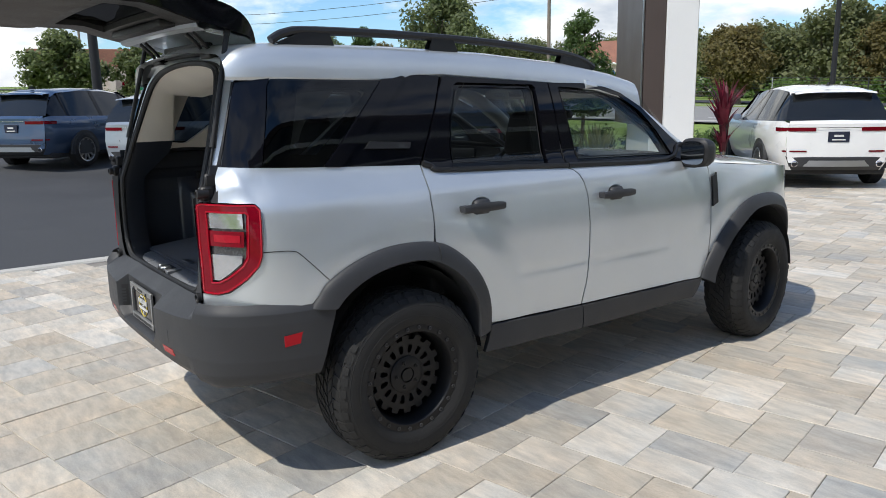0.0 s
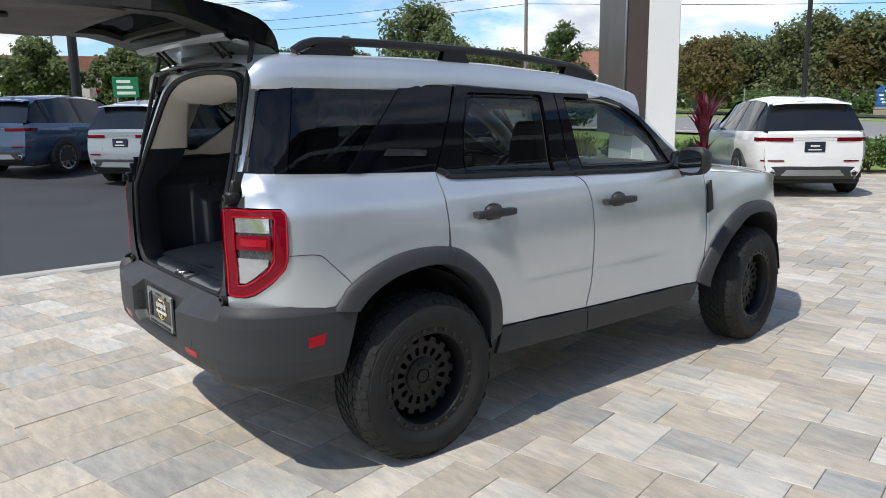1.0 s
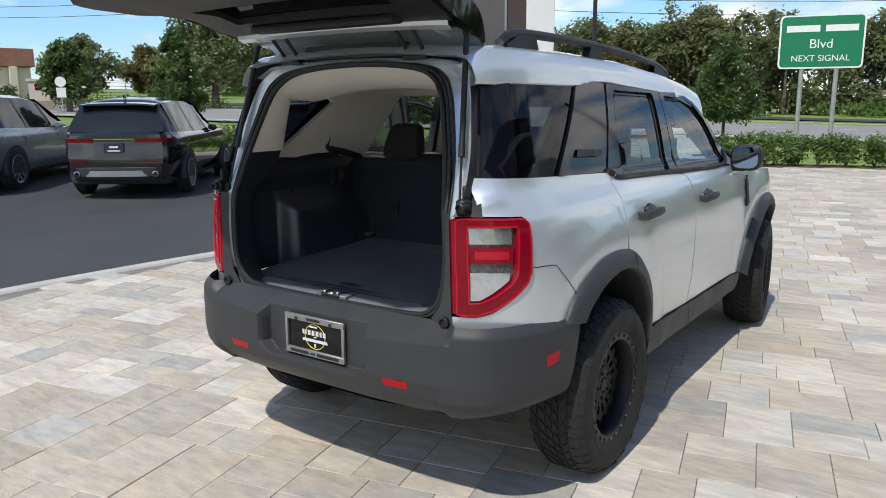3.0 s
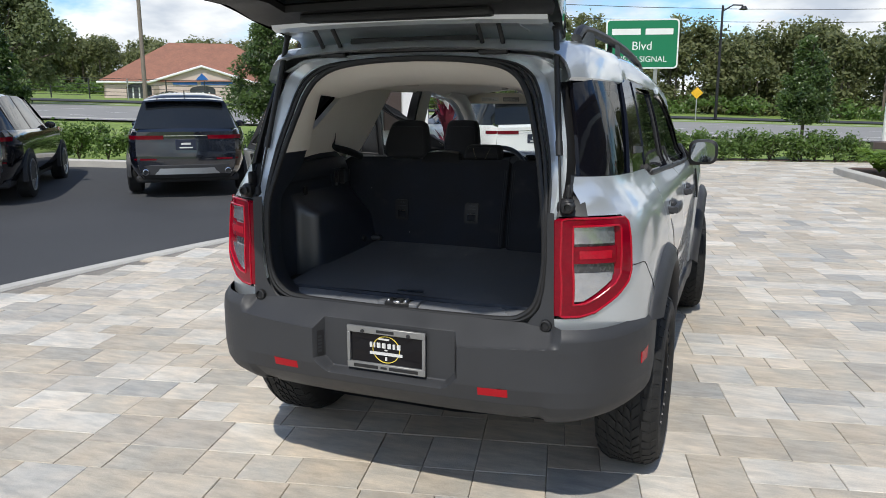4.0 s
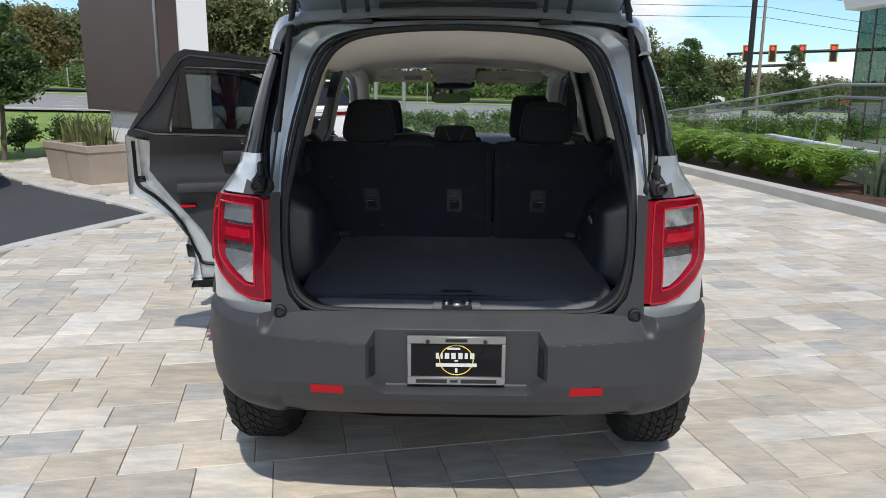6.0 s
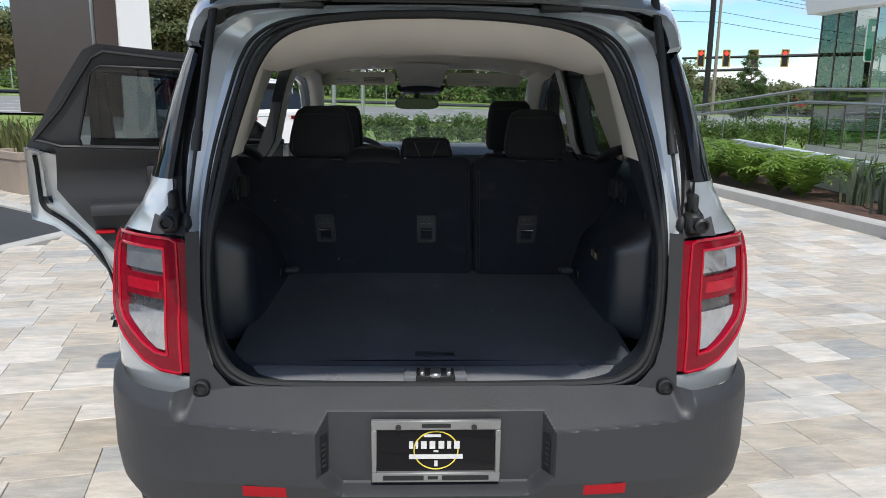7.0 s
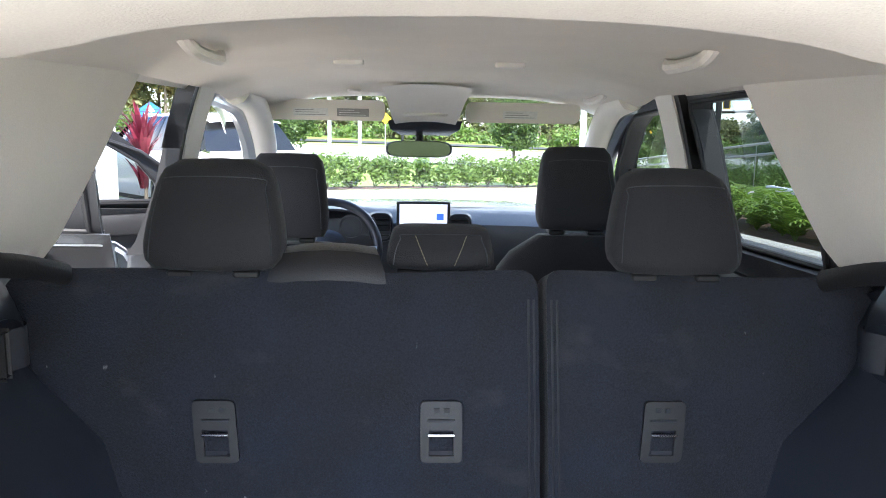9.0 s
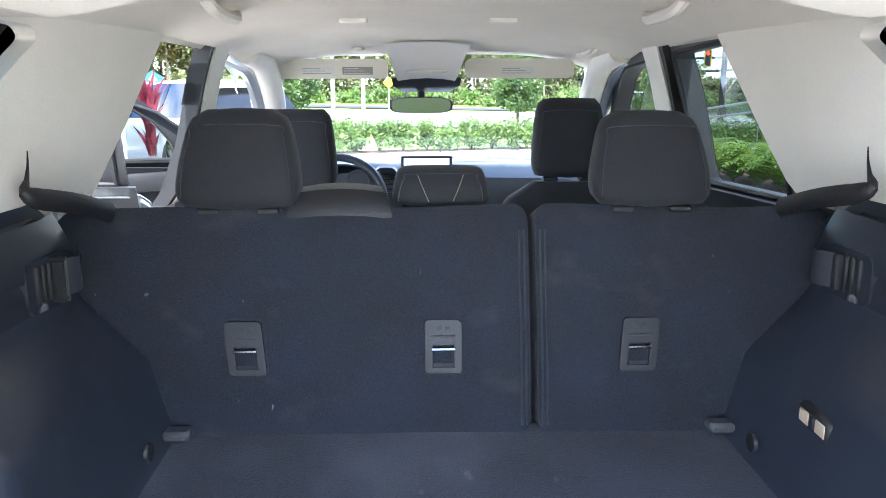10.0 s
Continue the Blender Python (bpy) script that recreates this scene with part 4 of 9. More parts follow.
# roof rails on feet
bm = bmesh.new()
line = smooth_line([(0.44, 1.752), (0.50, 1.782), (0.62, 1.795), (1.1, 1.792), (1.6, 1.772), (2.0, 1.738), (2.18, 1.708), (2.28, 1.668)], 6)
add_tube(bm, [Vector((0.575 - 0.02 * (y > 2.1) * (y - 2.1), y, z)) for y, z in line], 0.020, 8, flat=0.9)
for y0, y1 in ((0.44, 0.72), (1.18, 1.36), (2.0, 2.27)):
    zs = [lerp([(p[0], p[1]) for p in line], y) for y in (y0, (y0 + y1) / 2, y1)]
    tz = [lerp(TOP, y) for y in (y0, (y0 + y1) / 2, y1)]
    A = [Vector((0.575 + dx, y, z)) for dx in (-0.016, 0.016) for y, z in ((y0 + 0.03, zs[0] - 0.005 if y0 > 0.5 else tz[0]), ((y0 + y1) / 2, zs[1]), (y1 - 0.03, zs[2] - 0.002))]
    B = [Vector((0.575 + dx * 1.3, y, z - 0.03)) for dx in (-0.016, 0.016) for y, z in ((y0, tz[0]), ((y0 + y1) / 2, tz[1]), (y1, tz[2]))]
    add_grid(bm, [B[0:3], A[0:3], A[3:6], B[3:6]])
both_sides("roof_rail", bm, TRIM_BLACK, "black roof rail")

# bonnet, windscreen, nose
bm = bmesh.new()
rows = []
for k in range(15):
    y = 3.02 + k * (4.26 - 3.02) / 14
    ze = lerp([(3.02, 1.128), (3.30, 1.104), (3.78, 1.066), (4.10, 1.032), (4.26, 0.985)], y)
    xe = half_width(y, ze - 0.02) - 0.012
    rows.append([Vector((xe * (j / 8), y + 0.10 * (1 - (j / 8) ** 2) * (1 if k else -1.2), ze + 0.035 * (1 - (j / 8) ** 4) * (1 if k < 13 else 0.4))) for j in range(-8, 9)])
add_grid(bm, rows)
part("bonnet", bm, SILVER, main_car)
bm = bmesh.new()
rows = []
for k in range(9):
    t = k / 8
    z = 1.602 + (1.135 - 1.602) * t
    y = 2.50 + (2.98 - 2.50) * t
    xe = 0.61 + (0.735 - 0.61) * t
    rows.append([Vector((xe * (j / 8), y + 0.14 * (1 - (j / 8) ** 2) * (0.3 + 0.7 * t), z + 0.01 * (1 - (j / 8) ** 2))) for j in range(-8, 9)])
add_grid(bm, rows)
windscreen = part("windscreen", bm, CLEAR, main_car, "clear windscreen", 60)
windscreen.visible_shadow = False
bm = bmesh.new()
add_tube(bm, smooth_line([(0.668, 2.10, 1.575), (0.645, 2.36, 1.535), (0.66, 2.62, 1.395), (0.70, 2.82, 1.255), (0.745, 2.99, 1.145)], 6), 0.030, 8)
both_sides("windscreen_pillar", bm, SILVER)
bm = bmesh.new()
rows = []
for z, y, w in ((1.0, 4.30, 0.70), (0.92, 4.36, 0.66), (0.70, 4.39, 0.66), (0.62, 4.42, 0.70), (0.45, 4.40, 0.70), (0.30, 4.30, 0.66)):
    rows.append([Vector((w * 0.86 * j / 6, y - 0.16 * abs(j / 6) ** 3, z)) for j in range(-6, 7)])
add_grid(bm, rows)
part("grille", bm, TRIM_BLACK, main_car)
bm = bmesh.new()
rows = []
for k in range(9):
    t = k / 8
    y = 3.96 + 0.42 * t
    x = half_width(y, 0.6) + 0.012
    rows.append([Vector((x + d, y, z)) for z, d in ((0.68, -0.03), (0.66, 0.0), (0.5, 0.015), (0.38, 0.0), (0.30, -0.06))])
add_grid(bm, rows)
both_sides("front_bumper_corner", bm, CLADDING)
bm = bmesh.new()
rows = [[Vector((s_ * lerp([(0.10, 0.60), (0.42, 0.60), (0.46, 0.53), (1.26, 0.53), (1.30, 0.82), (3.08, 0.82), (3.12, 0.53), (3.96, 0.53), (4.0, 0.72), (4.25, 0.62)], y), y, z)) for s_, z in ((-1, 0.47), (-1, 0.43), (-0.4, 0.40), (0.4, 0.40), (1, 0.43), (1, 0.47))] for y in (0.10, 0.30, 0.42, 0.46, 0.8, 1.26, 1.30, 2.2, 3.08, 3.12, 3.5, 3.96, 4.0, 4.25)]
add_grid(bm, rows, closed_u=True)
part("underbody", bm, DARK_METAL, main_car)
bm = bmesh.new()
add_grid(bm, [[side(2.964, z, o) for o in (0.0, 0.012)] + [side(3.008, z + 0.02, o) for o in (0.012, 0.0)] for z in (0.885, 0.95, 1.0, 1.055)])
both_sides("fender_vent", bm, TRIM_BLACK)


# rear bumper: a moulded sweep round the tail with a plate pocket
PLAN = smooth_line([(0.906, 0.47), (0.897, 0.37), (0.866, 0.255), (0.810, 0.145), (0.735, 0.065), (0.62, 0.018), (0.45, -0.008), (0.25, -0.020), (0.0, -0.022)], 6)
PLAN = [(p[0], p[1]) for p in PLAN]
PLAN = PLAN + [(-x, y) for x, y in PLAN[-2::-1]]


def bumper_point(x, y, nx, ny, z):
    """z from the top lip down to the tucked-in skirt."""
    ax = abs(x)
    mid = 1 - min(1.0, max(0.0, (ax - 0.605) / 0.035 - (z - 0.70) * 3))
    lip = 0.697 + 0.05 * max(0.0, ax - 0.29)
    off = lerp([(0.42, -0.10), (0.455, -0.055), (0.50, -0.016), (0.56, 0.0), (0.60, 0.0)], z)
    if z > lip:
        off = -min(0.003, (z - lip) * 2) - (z - lip) / 0.74
    if mid < 1:
        side_off = lerp([(0.42, -0.08), (0.46, -0.03), (0.50, -0.008), (0.56, 0.0), (0.70, 0.0), (0.740, -0.004), (0.755, -0.012), (0.775, -0.030)], z)
        off = off * mid + side_off * (1 - mid)
    # pocket for the number plate, its lower corners cut off
    half = 0.289 - 1.0 * max(0.0, 0.580 - z)
    if ax < half:
        k = min(1.0, (half - ax) / 0.024)
        kz = min(1.0, max(0.0, (z - 0.530) / 0.016))
        off = min(off, -0.052 * k * kz)
    if y > 0.33:
        y += (y - 0.33) * (z - 0.63) * 2.2
    return Vector((x + nx * off, y + ny * off, z))


bm = bmesh.new()
zs = [0.42, 0.435, 0.45, 0.465, 0.48] + [0.49 + 0.005 * k for k in range(20)] + [0.60, 0.62, 0.64, 0.66, 0.675, 0.685] + [0.690 + 0.0025 * k for k in range(20)] + [0.745, 0.755, 0.765, 0.775]
fine_plan = []
for a, b in zip(PLAN, PLAN[1:]):
    n = 10 if min(abs(a[0]), abs(b[0])) < 0.40 else 5 if min(abs(a[0]), abs(b[0])) < 0.72 else 2
    fine_plan += [(a[0] + (b[0] - a[0]) * k / n, a[1] + (b[1] - a[1]) * k / n) for k in range(n)]
fine_plan.append(PLAN[-1])
rows = []
for i, (x, y) in enumerate(fine_plan):
    a, b = fine_plan[max(0, i - 1)], fine_plan[min(len(fine_plan) - 1, i + 1)]
    d = Vector((b[0] - a[0], b[1] - a[1])).normalized()
    n = Vector((-d.y, d.x))
    if n.y > 0 and abs(x) < 0.5 or n.x * x < 0:
        n = -n
    low = 0.42 + 0.05 * max(0.0, (abs(x) - 0.66) / 0.2)
    rows.append([bumper_point(x, y, n.x, n.y, low + (z - 0.42) * (0.775 - low) / 0.355) for z in zs])
add_grid(bm, rows)
part("rear_bumper", bm, CLADDING, main_car, "dark grey moulded rear bumper", 32)
bm = bmesh.new()
add_grid(bm, [[Vector((x, y, z)) for x in (-0.6, -0.3, 0, 0.3, 0.6)] for y, z in ((0.50, 0.42), (0.14, 0.425), (0.085, 0.43))])
part("bumper_skirt", bm, DARK_METAL, main_car)
bm = bmesh.new()
add_grid(bm, [[Vector((x, lerp([(0.0, 0.035), (0.6, 0.06), (0.75, 0.14), (0.84, 0.30)], abs(x)) if k == 0 else 0.45, 0.66)) for x in [-0.84 + 0.07 * j for j in range(25)]] for k in (0, 1)])
part("bumper_beam", bm, DARK_METAL, main_car)


def rounded(poly, r=0.02, n=4):
    """Rounds the corners of an outline."""
    out, k = [], len(poly)
    for i in range(k):
        p, a, b = Vector(poly[i]), Vector(poly[i - 1]), Vector(poly[(i + 1) % k])
        ra = min(r, (a - p).length * 0.45, (b - p).length * 0.45)
        s, e = p + (a - p).normalized() * ra, p + (b - p).normalized() * ra
        for j in range(n + 1):
            t = j / n
            q = s * (1 - t) ** 2 + p * 2 * t * (1 - t) + e * t * t
            out.append((q.x, q.y))
    return out


def on_bumper(x, z, out):
    """A point just proud of the bumper's rear face."""
    line_y = lerp([(0.0, -0.022), (0.25, -0.020), (0.45, -0.008), (0.62, 0.018)], abs(x))
    return bumper_point(x, line_y, 0.0, -1.0, z) + Vector((0, -out, 0))


def bumper_inlay(outline, out, depth=0.012):
    return panel(outline, lambda u, v: on_bumper(u, v, out), 0.02, lambda co: (0, depth, 0))


for s in (1, -1):
    box = [(s * 0.360, 0.523), (s * 0.473, 0.524), (s * 0.473, 0.562), (s * 0.360, 0.560)]
    well = part("reflector_well", bumper_inlay(box, 0.0008), TRIM_BLACK, main_car)
    box = [(s * 0.3635, 0.5265), (s * 0.4695, 0.5275), (s * 0.4695, 0.5585), (s * 0.3635, 0.5565)]
    part("rear_reflector", bumper_inlay(box, 0.0020), REFLECTOR, well, "red bumper reflector")
bm = bmesh.new()
add_grid(bm, [[Vector((lerp([(0.30, 0.8795), (0.40, 0.8995)], y) + d, y, z + 0.12 * (y - 0.30))) for z in (0.612, 0.655)] for y, d in ((0.288, -0.01), (0.29, 0.002), (0.34, 0.004), (0.387, 0.002), (0.389, -0.01))])
both_sides("side_reflector", bm, REFLECTOR, "red side reflector")
# dark insets in the pocket's side walls, each with a ribbed block
for s in (1, -1):
    bm = bmesh.new()
    quad = [[Vector((s * (xa - 0.002), ya, z)) for xa, ya in ((0.287, -0.010), (0.2675, 0.026))] for z in (0.577, 0.682)]
    add_grid(bm, quad)
    vent = part("pocket_vent", bm, TRIM_BLACK, main_car)
    for k in range(5):
        bm = bmesh.new()
        add_grid(bm, [[Vector((s * (xa - 0.004), ya, z)) for xa, ya in ((0.281, 0.0), (0.2725, 0.016))] for z in (0.598 + 0.014 * k, 0.607 + 0.014 * k)])
        part("vent_rib", bm, CLADDING, vent)
part("tow_cover", bumper_inlay(rounded([(0.375, 0.574), (0.435, 0.574), (0.435, 0.631), (0.375, 0.631)], 0.010), 0.0012), CLADDING, main_car)

# number plate in its frame: lettering stands as bars
plate = part("number_plate", (lambda b: (add_box(b, (-0.152, 0.020, 0.572), (0.152, 0.026, 0.724), 0.003), b)[1])(bmesh.new()), GLOSS_BLACK, main_car, "black dealer plate with white bars in a satin frame")
plate.location.z = -0.012
PEWTER = surface("pewter_plate_frame", (0.27, 0.27, 0.265), 0.46, metal=0.55, vary=0.06)
PLATE_WHITE = surface("plate_white", (0.62, 0.62, 0.60), 0.5, bump=0.0)
PLATE_YELLOW = surface("plate_yellow", (0.7, 0.55, 0.08), 0.5, bump=0.0)
bm = bmesh.new()
for lo, hi in (((-0.158, 0.010, 0.705), (0.158, 0.022, 0.730)), ((-0.158, 0.010, 0.566), (0.158, 0.022, 0.592)), ((-0.158, 0.010, 0.592), (-0.145, 0.022, 0.705)), ((0.145, 0.010, 0.592), (0.158, 0.022, 0.705))):
    add_box(bm, lo, hi, 0.002)
part("plate_frame", bm, PEWTER, plate, "pewter plate frame")
for x0, x1, z0, z1 in ((-0.066, -0.056, 0.653, 0.672), (-0.050, -0.044, 0.653, 0.672), (-0.037, -0.023, 0.653, 0.672), (-0.016, -0.002, 0.653, 0.672), (0.006, 0.020, 0.653, 0.672), (0.027, 0.037, 0.653, 0.672), (0.044, 0.058, 0.653, 0.672), (-0.030, 0.012, 0.684, 0.690), (-0.006, 0.006, 0.644, 0.648), (-0.066, 0.066, 0.626, 0.637), (-0.004, 0.004, 0.606, 0.620)):
    bm = bmesh.new()
    add_box(bm, (x0, 0.0165, z0), (x1, 0.0195, z1))
    part("lettering_bar", bm, PLATE_WHITE, plate)
bm = bmesh.new()
add_tube(bm, [(0.054 * math.cos(a), 0.0185, 0.648 + 0.050 * math.sin(a)) for a in [2 * math.pi * k / 40 for k in range(41)]], 0.0018, 5)
part("plate_ring", bm, PLATE_YELLOW, plate)
for x0, x1, z0, z1 in ((-0.035, 0.035, 0.712, 0.722), (-0.130, -0.03, 0.573, 0.585), (-0.02, 0.005, 0.575, 0.583), (0.015, 0.130, 0.573, 0.585)):
    bm = bmesh.new()
    add_box(bm, (x0, 0.0085, z0), (x1, 0.0105, z1))
    part("frame_lettering_bar", bm, TRIM_BLACK, plate)
for x in (-0.092, 0.092):
    bm = bmesh.new()
    add_lathe(bm, [(0, 0.0), (0, 0.007), (0.006, 0.007)], (x, 0.006, 0.713), (0, 1, 0), 12)
    part("plate_screw", bm, DARK_METAL, plate)


# tail lamps wrapping the corner: red rim, clear and red windows inside
def lamp_place(out):
    return lambda y, z: side(y, z, out)


LAMP_WIN = [(0.106, 0.850), (0.106, 1.120), (0.205, 1.120), (0.212, 1.110), (0.200, 0.955), (0.186, 0.922), (0.148, 0.876), (0.124, 0.853)]
BRIGHT_RED = surface("bright_red_lens", (0.38, 0.003, 0.017), 0.10, coat=0.3, vary=0.1, scale=60.0, bump=0.0, spec=0.3)
for s in (1, -1):
    flip = (lambda b: b) if s > 0 else mirrored
    lamp = part("tail_lamp", flip(panel(LAMP, lamp_place(0.012), 0.022, inwards(0.03), holes=[LAMP_WIN])), LAMP_RED, main_car, "red tail lamp with clear inner windows")
    for loop in (LAMP, LAMP_WIN):
        bm = bmesh.new()
        ring = [side(y, z, 0.011) for y, z in refine(loop, 0.03)]
        add_tube(bm, ring + ring[:1], 0.0042, 6, caps=False)
        part("rim_edge", flip(bm), BRIGHT_RED, lamp)
    part("smoked_field", flip(panel(LAMP_WIN, lamp_place(-0.012), 0.022, None)), LAMP_SMOKE, lamp)
    bm = panel([(0.110, 1.060), (0.110, 1.115), (0.198, 1.115), (0.196, 1.060)], lamp_place(0.0), 0.02, inwards(0.012))
    part("upper_clear_lens", flip(bm), LAMP_CLEAR, lamp, "clear reversing lens")
    bm = panel([(0.108, 0.992), (0.108, 1.050), (0.197, 1.050), (0.193, 0.992)], lamp_place(0.003), 0.02, inwards(0.015))
    brake = part("brake_lens", flip(bm), LAMP_RED, lamp, "red brake lens")
    bm = panel([(0.120, 1.008), (0.120, 1.036), (0.184, 1.036), (0.182, 1.008)], lamp_place(0.006), 0.02, inwards(0.006))
    part("brake_bar", flip(bm), BRIGHT_RED, brake)
    bm = panel([(0.110, 0.860), (0.110, 0.960), (0.187, 0.960), (0.184, 0.934), (0.150, 0.890), (0.127, 0.862)], lamp_place(0.0), 0.02, inwards(0.012))
    part("lower_clear_lens", flip(bm), LAMP_CLEAR, lamp, "clear turn lens")


SILL_GREY = surface("grey_sill_plastic", (0.15, 0.155, 0.165), 0.34, vary=0.05, fine=450.0, bump=0.03)
# tail opening: painted jamb, rubber seal, sill
OPEN = [(0.0, 0.768), (0.25, 0.770), (0.42, 0.775), (0.48, 0.79), (0.528, 0.835), (0.552, 0.92), (0.558, 1.02), (0.552, 1.13), (0.534, 1.24), (0.508, 1.36), (0.474, 1.48), (0.446, 1.56), (0.400, 1.622), (0.32, 1.660), (0.17, 1.680), (0.0, 1.686)]
JAMB = [(0.0, 0.745), (0.30, 0.745), (0.47, 0.745), (0.56, 0.750), (0.595, 0.80), (0.602, 0.90), (0.602, 1.02), (0.604, 1.13), (0.630, 1.24), (0.632, 1.36), (0.612, 1.48), (0.590, 1.58), (0.565, 1.642), (0.47, 1.686), (0.20, 1.705), (0.0, 1.708)]


def tail_y(z):
    return lerp([(0.70, 0.075), (1.15, 0.085), (1.25, 0.12), (1.60, 0.235), (1.66, 0.262), (1.75, 0.29)], z)


def full_ring(half):
    h = smooth_line([(a, b) for a, b in half], 4)
    return [(p[0], p[1]) for p in h] + [(-p[0], p[1]) for p in h[-2:0:-1]]


def gutter(x, z):
    """How deep the jamb's outer edge lies: the rain gutter beside the opening."""
    a = min(1.0, max(0.0, (z - 1.15) / 0.08))
    b = min(1.0, max(0.0, (abs(x) - 0.48) / 0.08))
    return a * b


ro, rj = full_ring(OPEN), full_ring(JAMB)
bm = bmesh.new()
rows = []
for (ax, az), (bx, bz) in zip(ro, rj):
    rows.append([Vector((ax * 1.012, tail_y(az) + 0.060, az + (-0.004 if az < 1 else 0.004))), Vector((ax * 0.75 + bx * 0.25, tail_y(az) + 0.042, az * 0.75 + bz * 0.25)), Vector((ax * 0.5 + bx * 0.5, tail_y(az * 0.5 + bz * 0.5) + 0.050 + 0.012 * gutter(bx, bz), az * 0.5 + bz * 0.5)), Vector((ax * 0.2 + bx * 0.8, tail_y(az * 0.2 + bz * 0.8) + 0.032 + 0.012 * gutter(bx, bz), az * 0.2 + bz * 0.8)), Vector((bx, tail_y(bz) + 0.012 + 0.063 * gutter(bx, bz), bz))])
add_grid(bm, [r[:4] for r in rows], closed_v=True)
edge_bm = bmesh.new()
add_grid(edge_bm, [r[3:] for r in rows], closed_v=True)
for f in list(bm.faces) + list(edge_bm.faces):
    if f.calc_center_median().z < 0.83:
        f.material_index = 1
part("tail_jamb", bm, [SILVER, CLADDING], main_car)
for f in edge_bm.faces:
    if 0.83 < f.calc_center_median().z < 1.60:
        f.material_index = 2
part("jamb_edge", edge_bm, [SILVER, CLADDING, TRIM_BLACK], main_car)
bm = bmesh.new()
add_grid(bm, [[Vector((x, tail_y(1.70) + 0.012 + dy, lerp([(0.0, 1.7075), (0.20, 1.7045), (0.47, 1.685), (0.56, 1.645)], abs(x)) + dz)) for x in [-0.56 + 0.08 * k for k in range(15)]] for dy, dz in ((0.0, 0.0), (0.03, -0.006), (0.11, 0.0), (0.14, 0.045))])
part("hinge_channel", bm, SILVER, main_car)
for s0, rr, dy in ((0.0, 0.011, 0.034), (0.17, 0.007, 0.030), (0.30, 0.005, 0.036)):
    bm = bmesh.new()
    pts = [Vector((ax + (bx - ax) * s0, tail_y(az) + dy, az + (bz - az) * s0)) for (ax, az), (bx, bz) in zip(ro, rj)]
    add_tube(bm, pts + pts[:1], rr, 8, caps=False)
    part("tail_seal", bm, RUBBER, main_car, "black rubber tailgate seal")
# painted gusset between the jamb and the quarter panel
bm = bmesh.new()
add_grid(bm, [[Vector((x, y, z)), side(yq, z, -0.001) * 0.5 + Vector((x, y, z)) * 0.5 + Vector((0, 0.008, 0)), side(yq, z, -0.001)] for z, x, y, yq in ((1.152, 0.600, 0.098, 0.140), (1.20, 0.612, 0.146, 0.148), (1.24, 0.628, 0.185, 0.156), (1.283, 0.630, 0.203, 0.171))])
both_sides("corner_gusset", bm, CLADDING)
# black return between the gutter and the pillar cover
bm = bmesh.new()
rows = []
for z, yd in ((1.282, 0.178), (1.34, 0.194), (1.40, 0.212), (1.48, 0.236), (1.54, 0.254), (1.614, 0.284)):
    xj = lerp([(1.24, 0.630), (1.36, 0.632), (1.48, 0.612), (1.58, 0.590), (1.65, 0.565)], z)
    a, c = side(yd, z, -0.004), Vector((xj, tail_y(z) + 0.075, z))
    rows.append([a, Vector((a.x - 0.012, a.y + 0.03, z)), c])
add_grid(bm, rows)
both_sides("pillar_return", bm, TRIM_BLACK)
# grey plastic round the lamps and over the bumper
for s in (1, -1):
    bm = bmesh.new()
    lo = [(0.568, 1.165), (0.572, 1.0), (0.567, 0.90), (0.552, 0.83), (0.51, 0.775), (0.45, 0.757)]
    hi = [(0.596, 1.165), (0.600, 1.0), (0.602, 0.90), (0.604, 0.83), (0.61, 0.755), (0.615, 0.742)]
    add_grid(bm, [[Vector((s * a, tail_y(b) + 0.012, b)) for a, b in lo], [Vector((s * a, 0.082, b)) for a, b in hi]])
    part("lamp_surround", bm, CLADDING, main_car)
    bm = bmesh.new()
    add_lathe(bm, [(0.02, 0.021), (-0.004, 0.020), (-0.006, 0.015), (0.002, 0.012), (0.002, 0.0)], (s * 0.578, 0.074, 0.777), (0, 1, 0), 20)
    part("bump_stop", bm, TRIM_BLACK, main_car)
bm = bmesh.new()
prof = [(0.112, 0.758), (0.121, 0.773), (0.14, 0.780), (0.186, 0.788), (0.200, 0.784)]
add_grid(bm, [[Vector((x, y + 0.035 * abs(x / 0.5) ** 3, z)) for y, z in prof] for x in [-0.50 + k * 0.05 for k in range(21)]])
part("sill_plate", bm, SILL_GREY, main_car, "grey plastic loading sill")
bm = bmesh.new()
add_box(bm, (-0.080, 0.112, 0.768), (0.080, 0.180, 0.792), 0.004)
part("striker_plate", bm, SILL_GREY, main_car)
bm = bmesh.new()
for x in (-0.040, 0.028):
    add_box(bm, (x, 0.112, 0.782), (x + 0.012, 0.145, 0.803), 0.003)
add_box(bm, (-0.014, 0.109, 0.785), (0.014, 0.152, 0.799), 0.004)
part("striker_bolt", bm, STEEL, main_car)
bm = bmesh.new()
add_box(bm, (-0.050, 0.109, 0.777), (0.050, 0.168, 0.7935), 0.003)
part("striker_recess", bm, TRIM_BLACK, main_car)

# open tailgate: skin above, taupe inner card, rear glass, hinges, latch
gate = new("tailgate")
gate.parent = main_car
tagged(gate, "raised silver tailgate with taupe inner card")


def gate_row(x0, x1, table, n=12):
    return [[Vector((x0 + (x1 - x0) * j / n, y, z + dz * (2 * j / n - 1) ** 2)) for j in range(n + 1)] for y, z, dz in table]


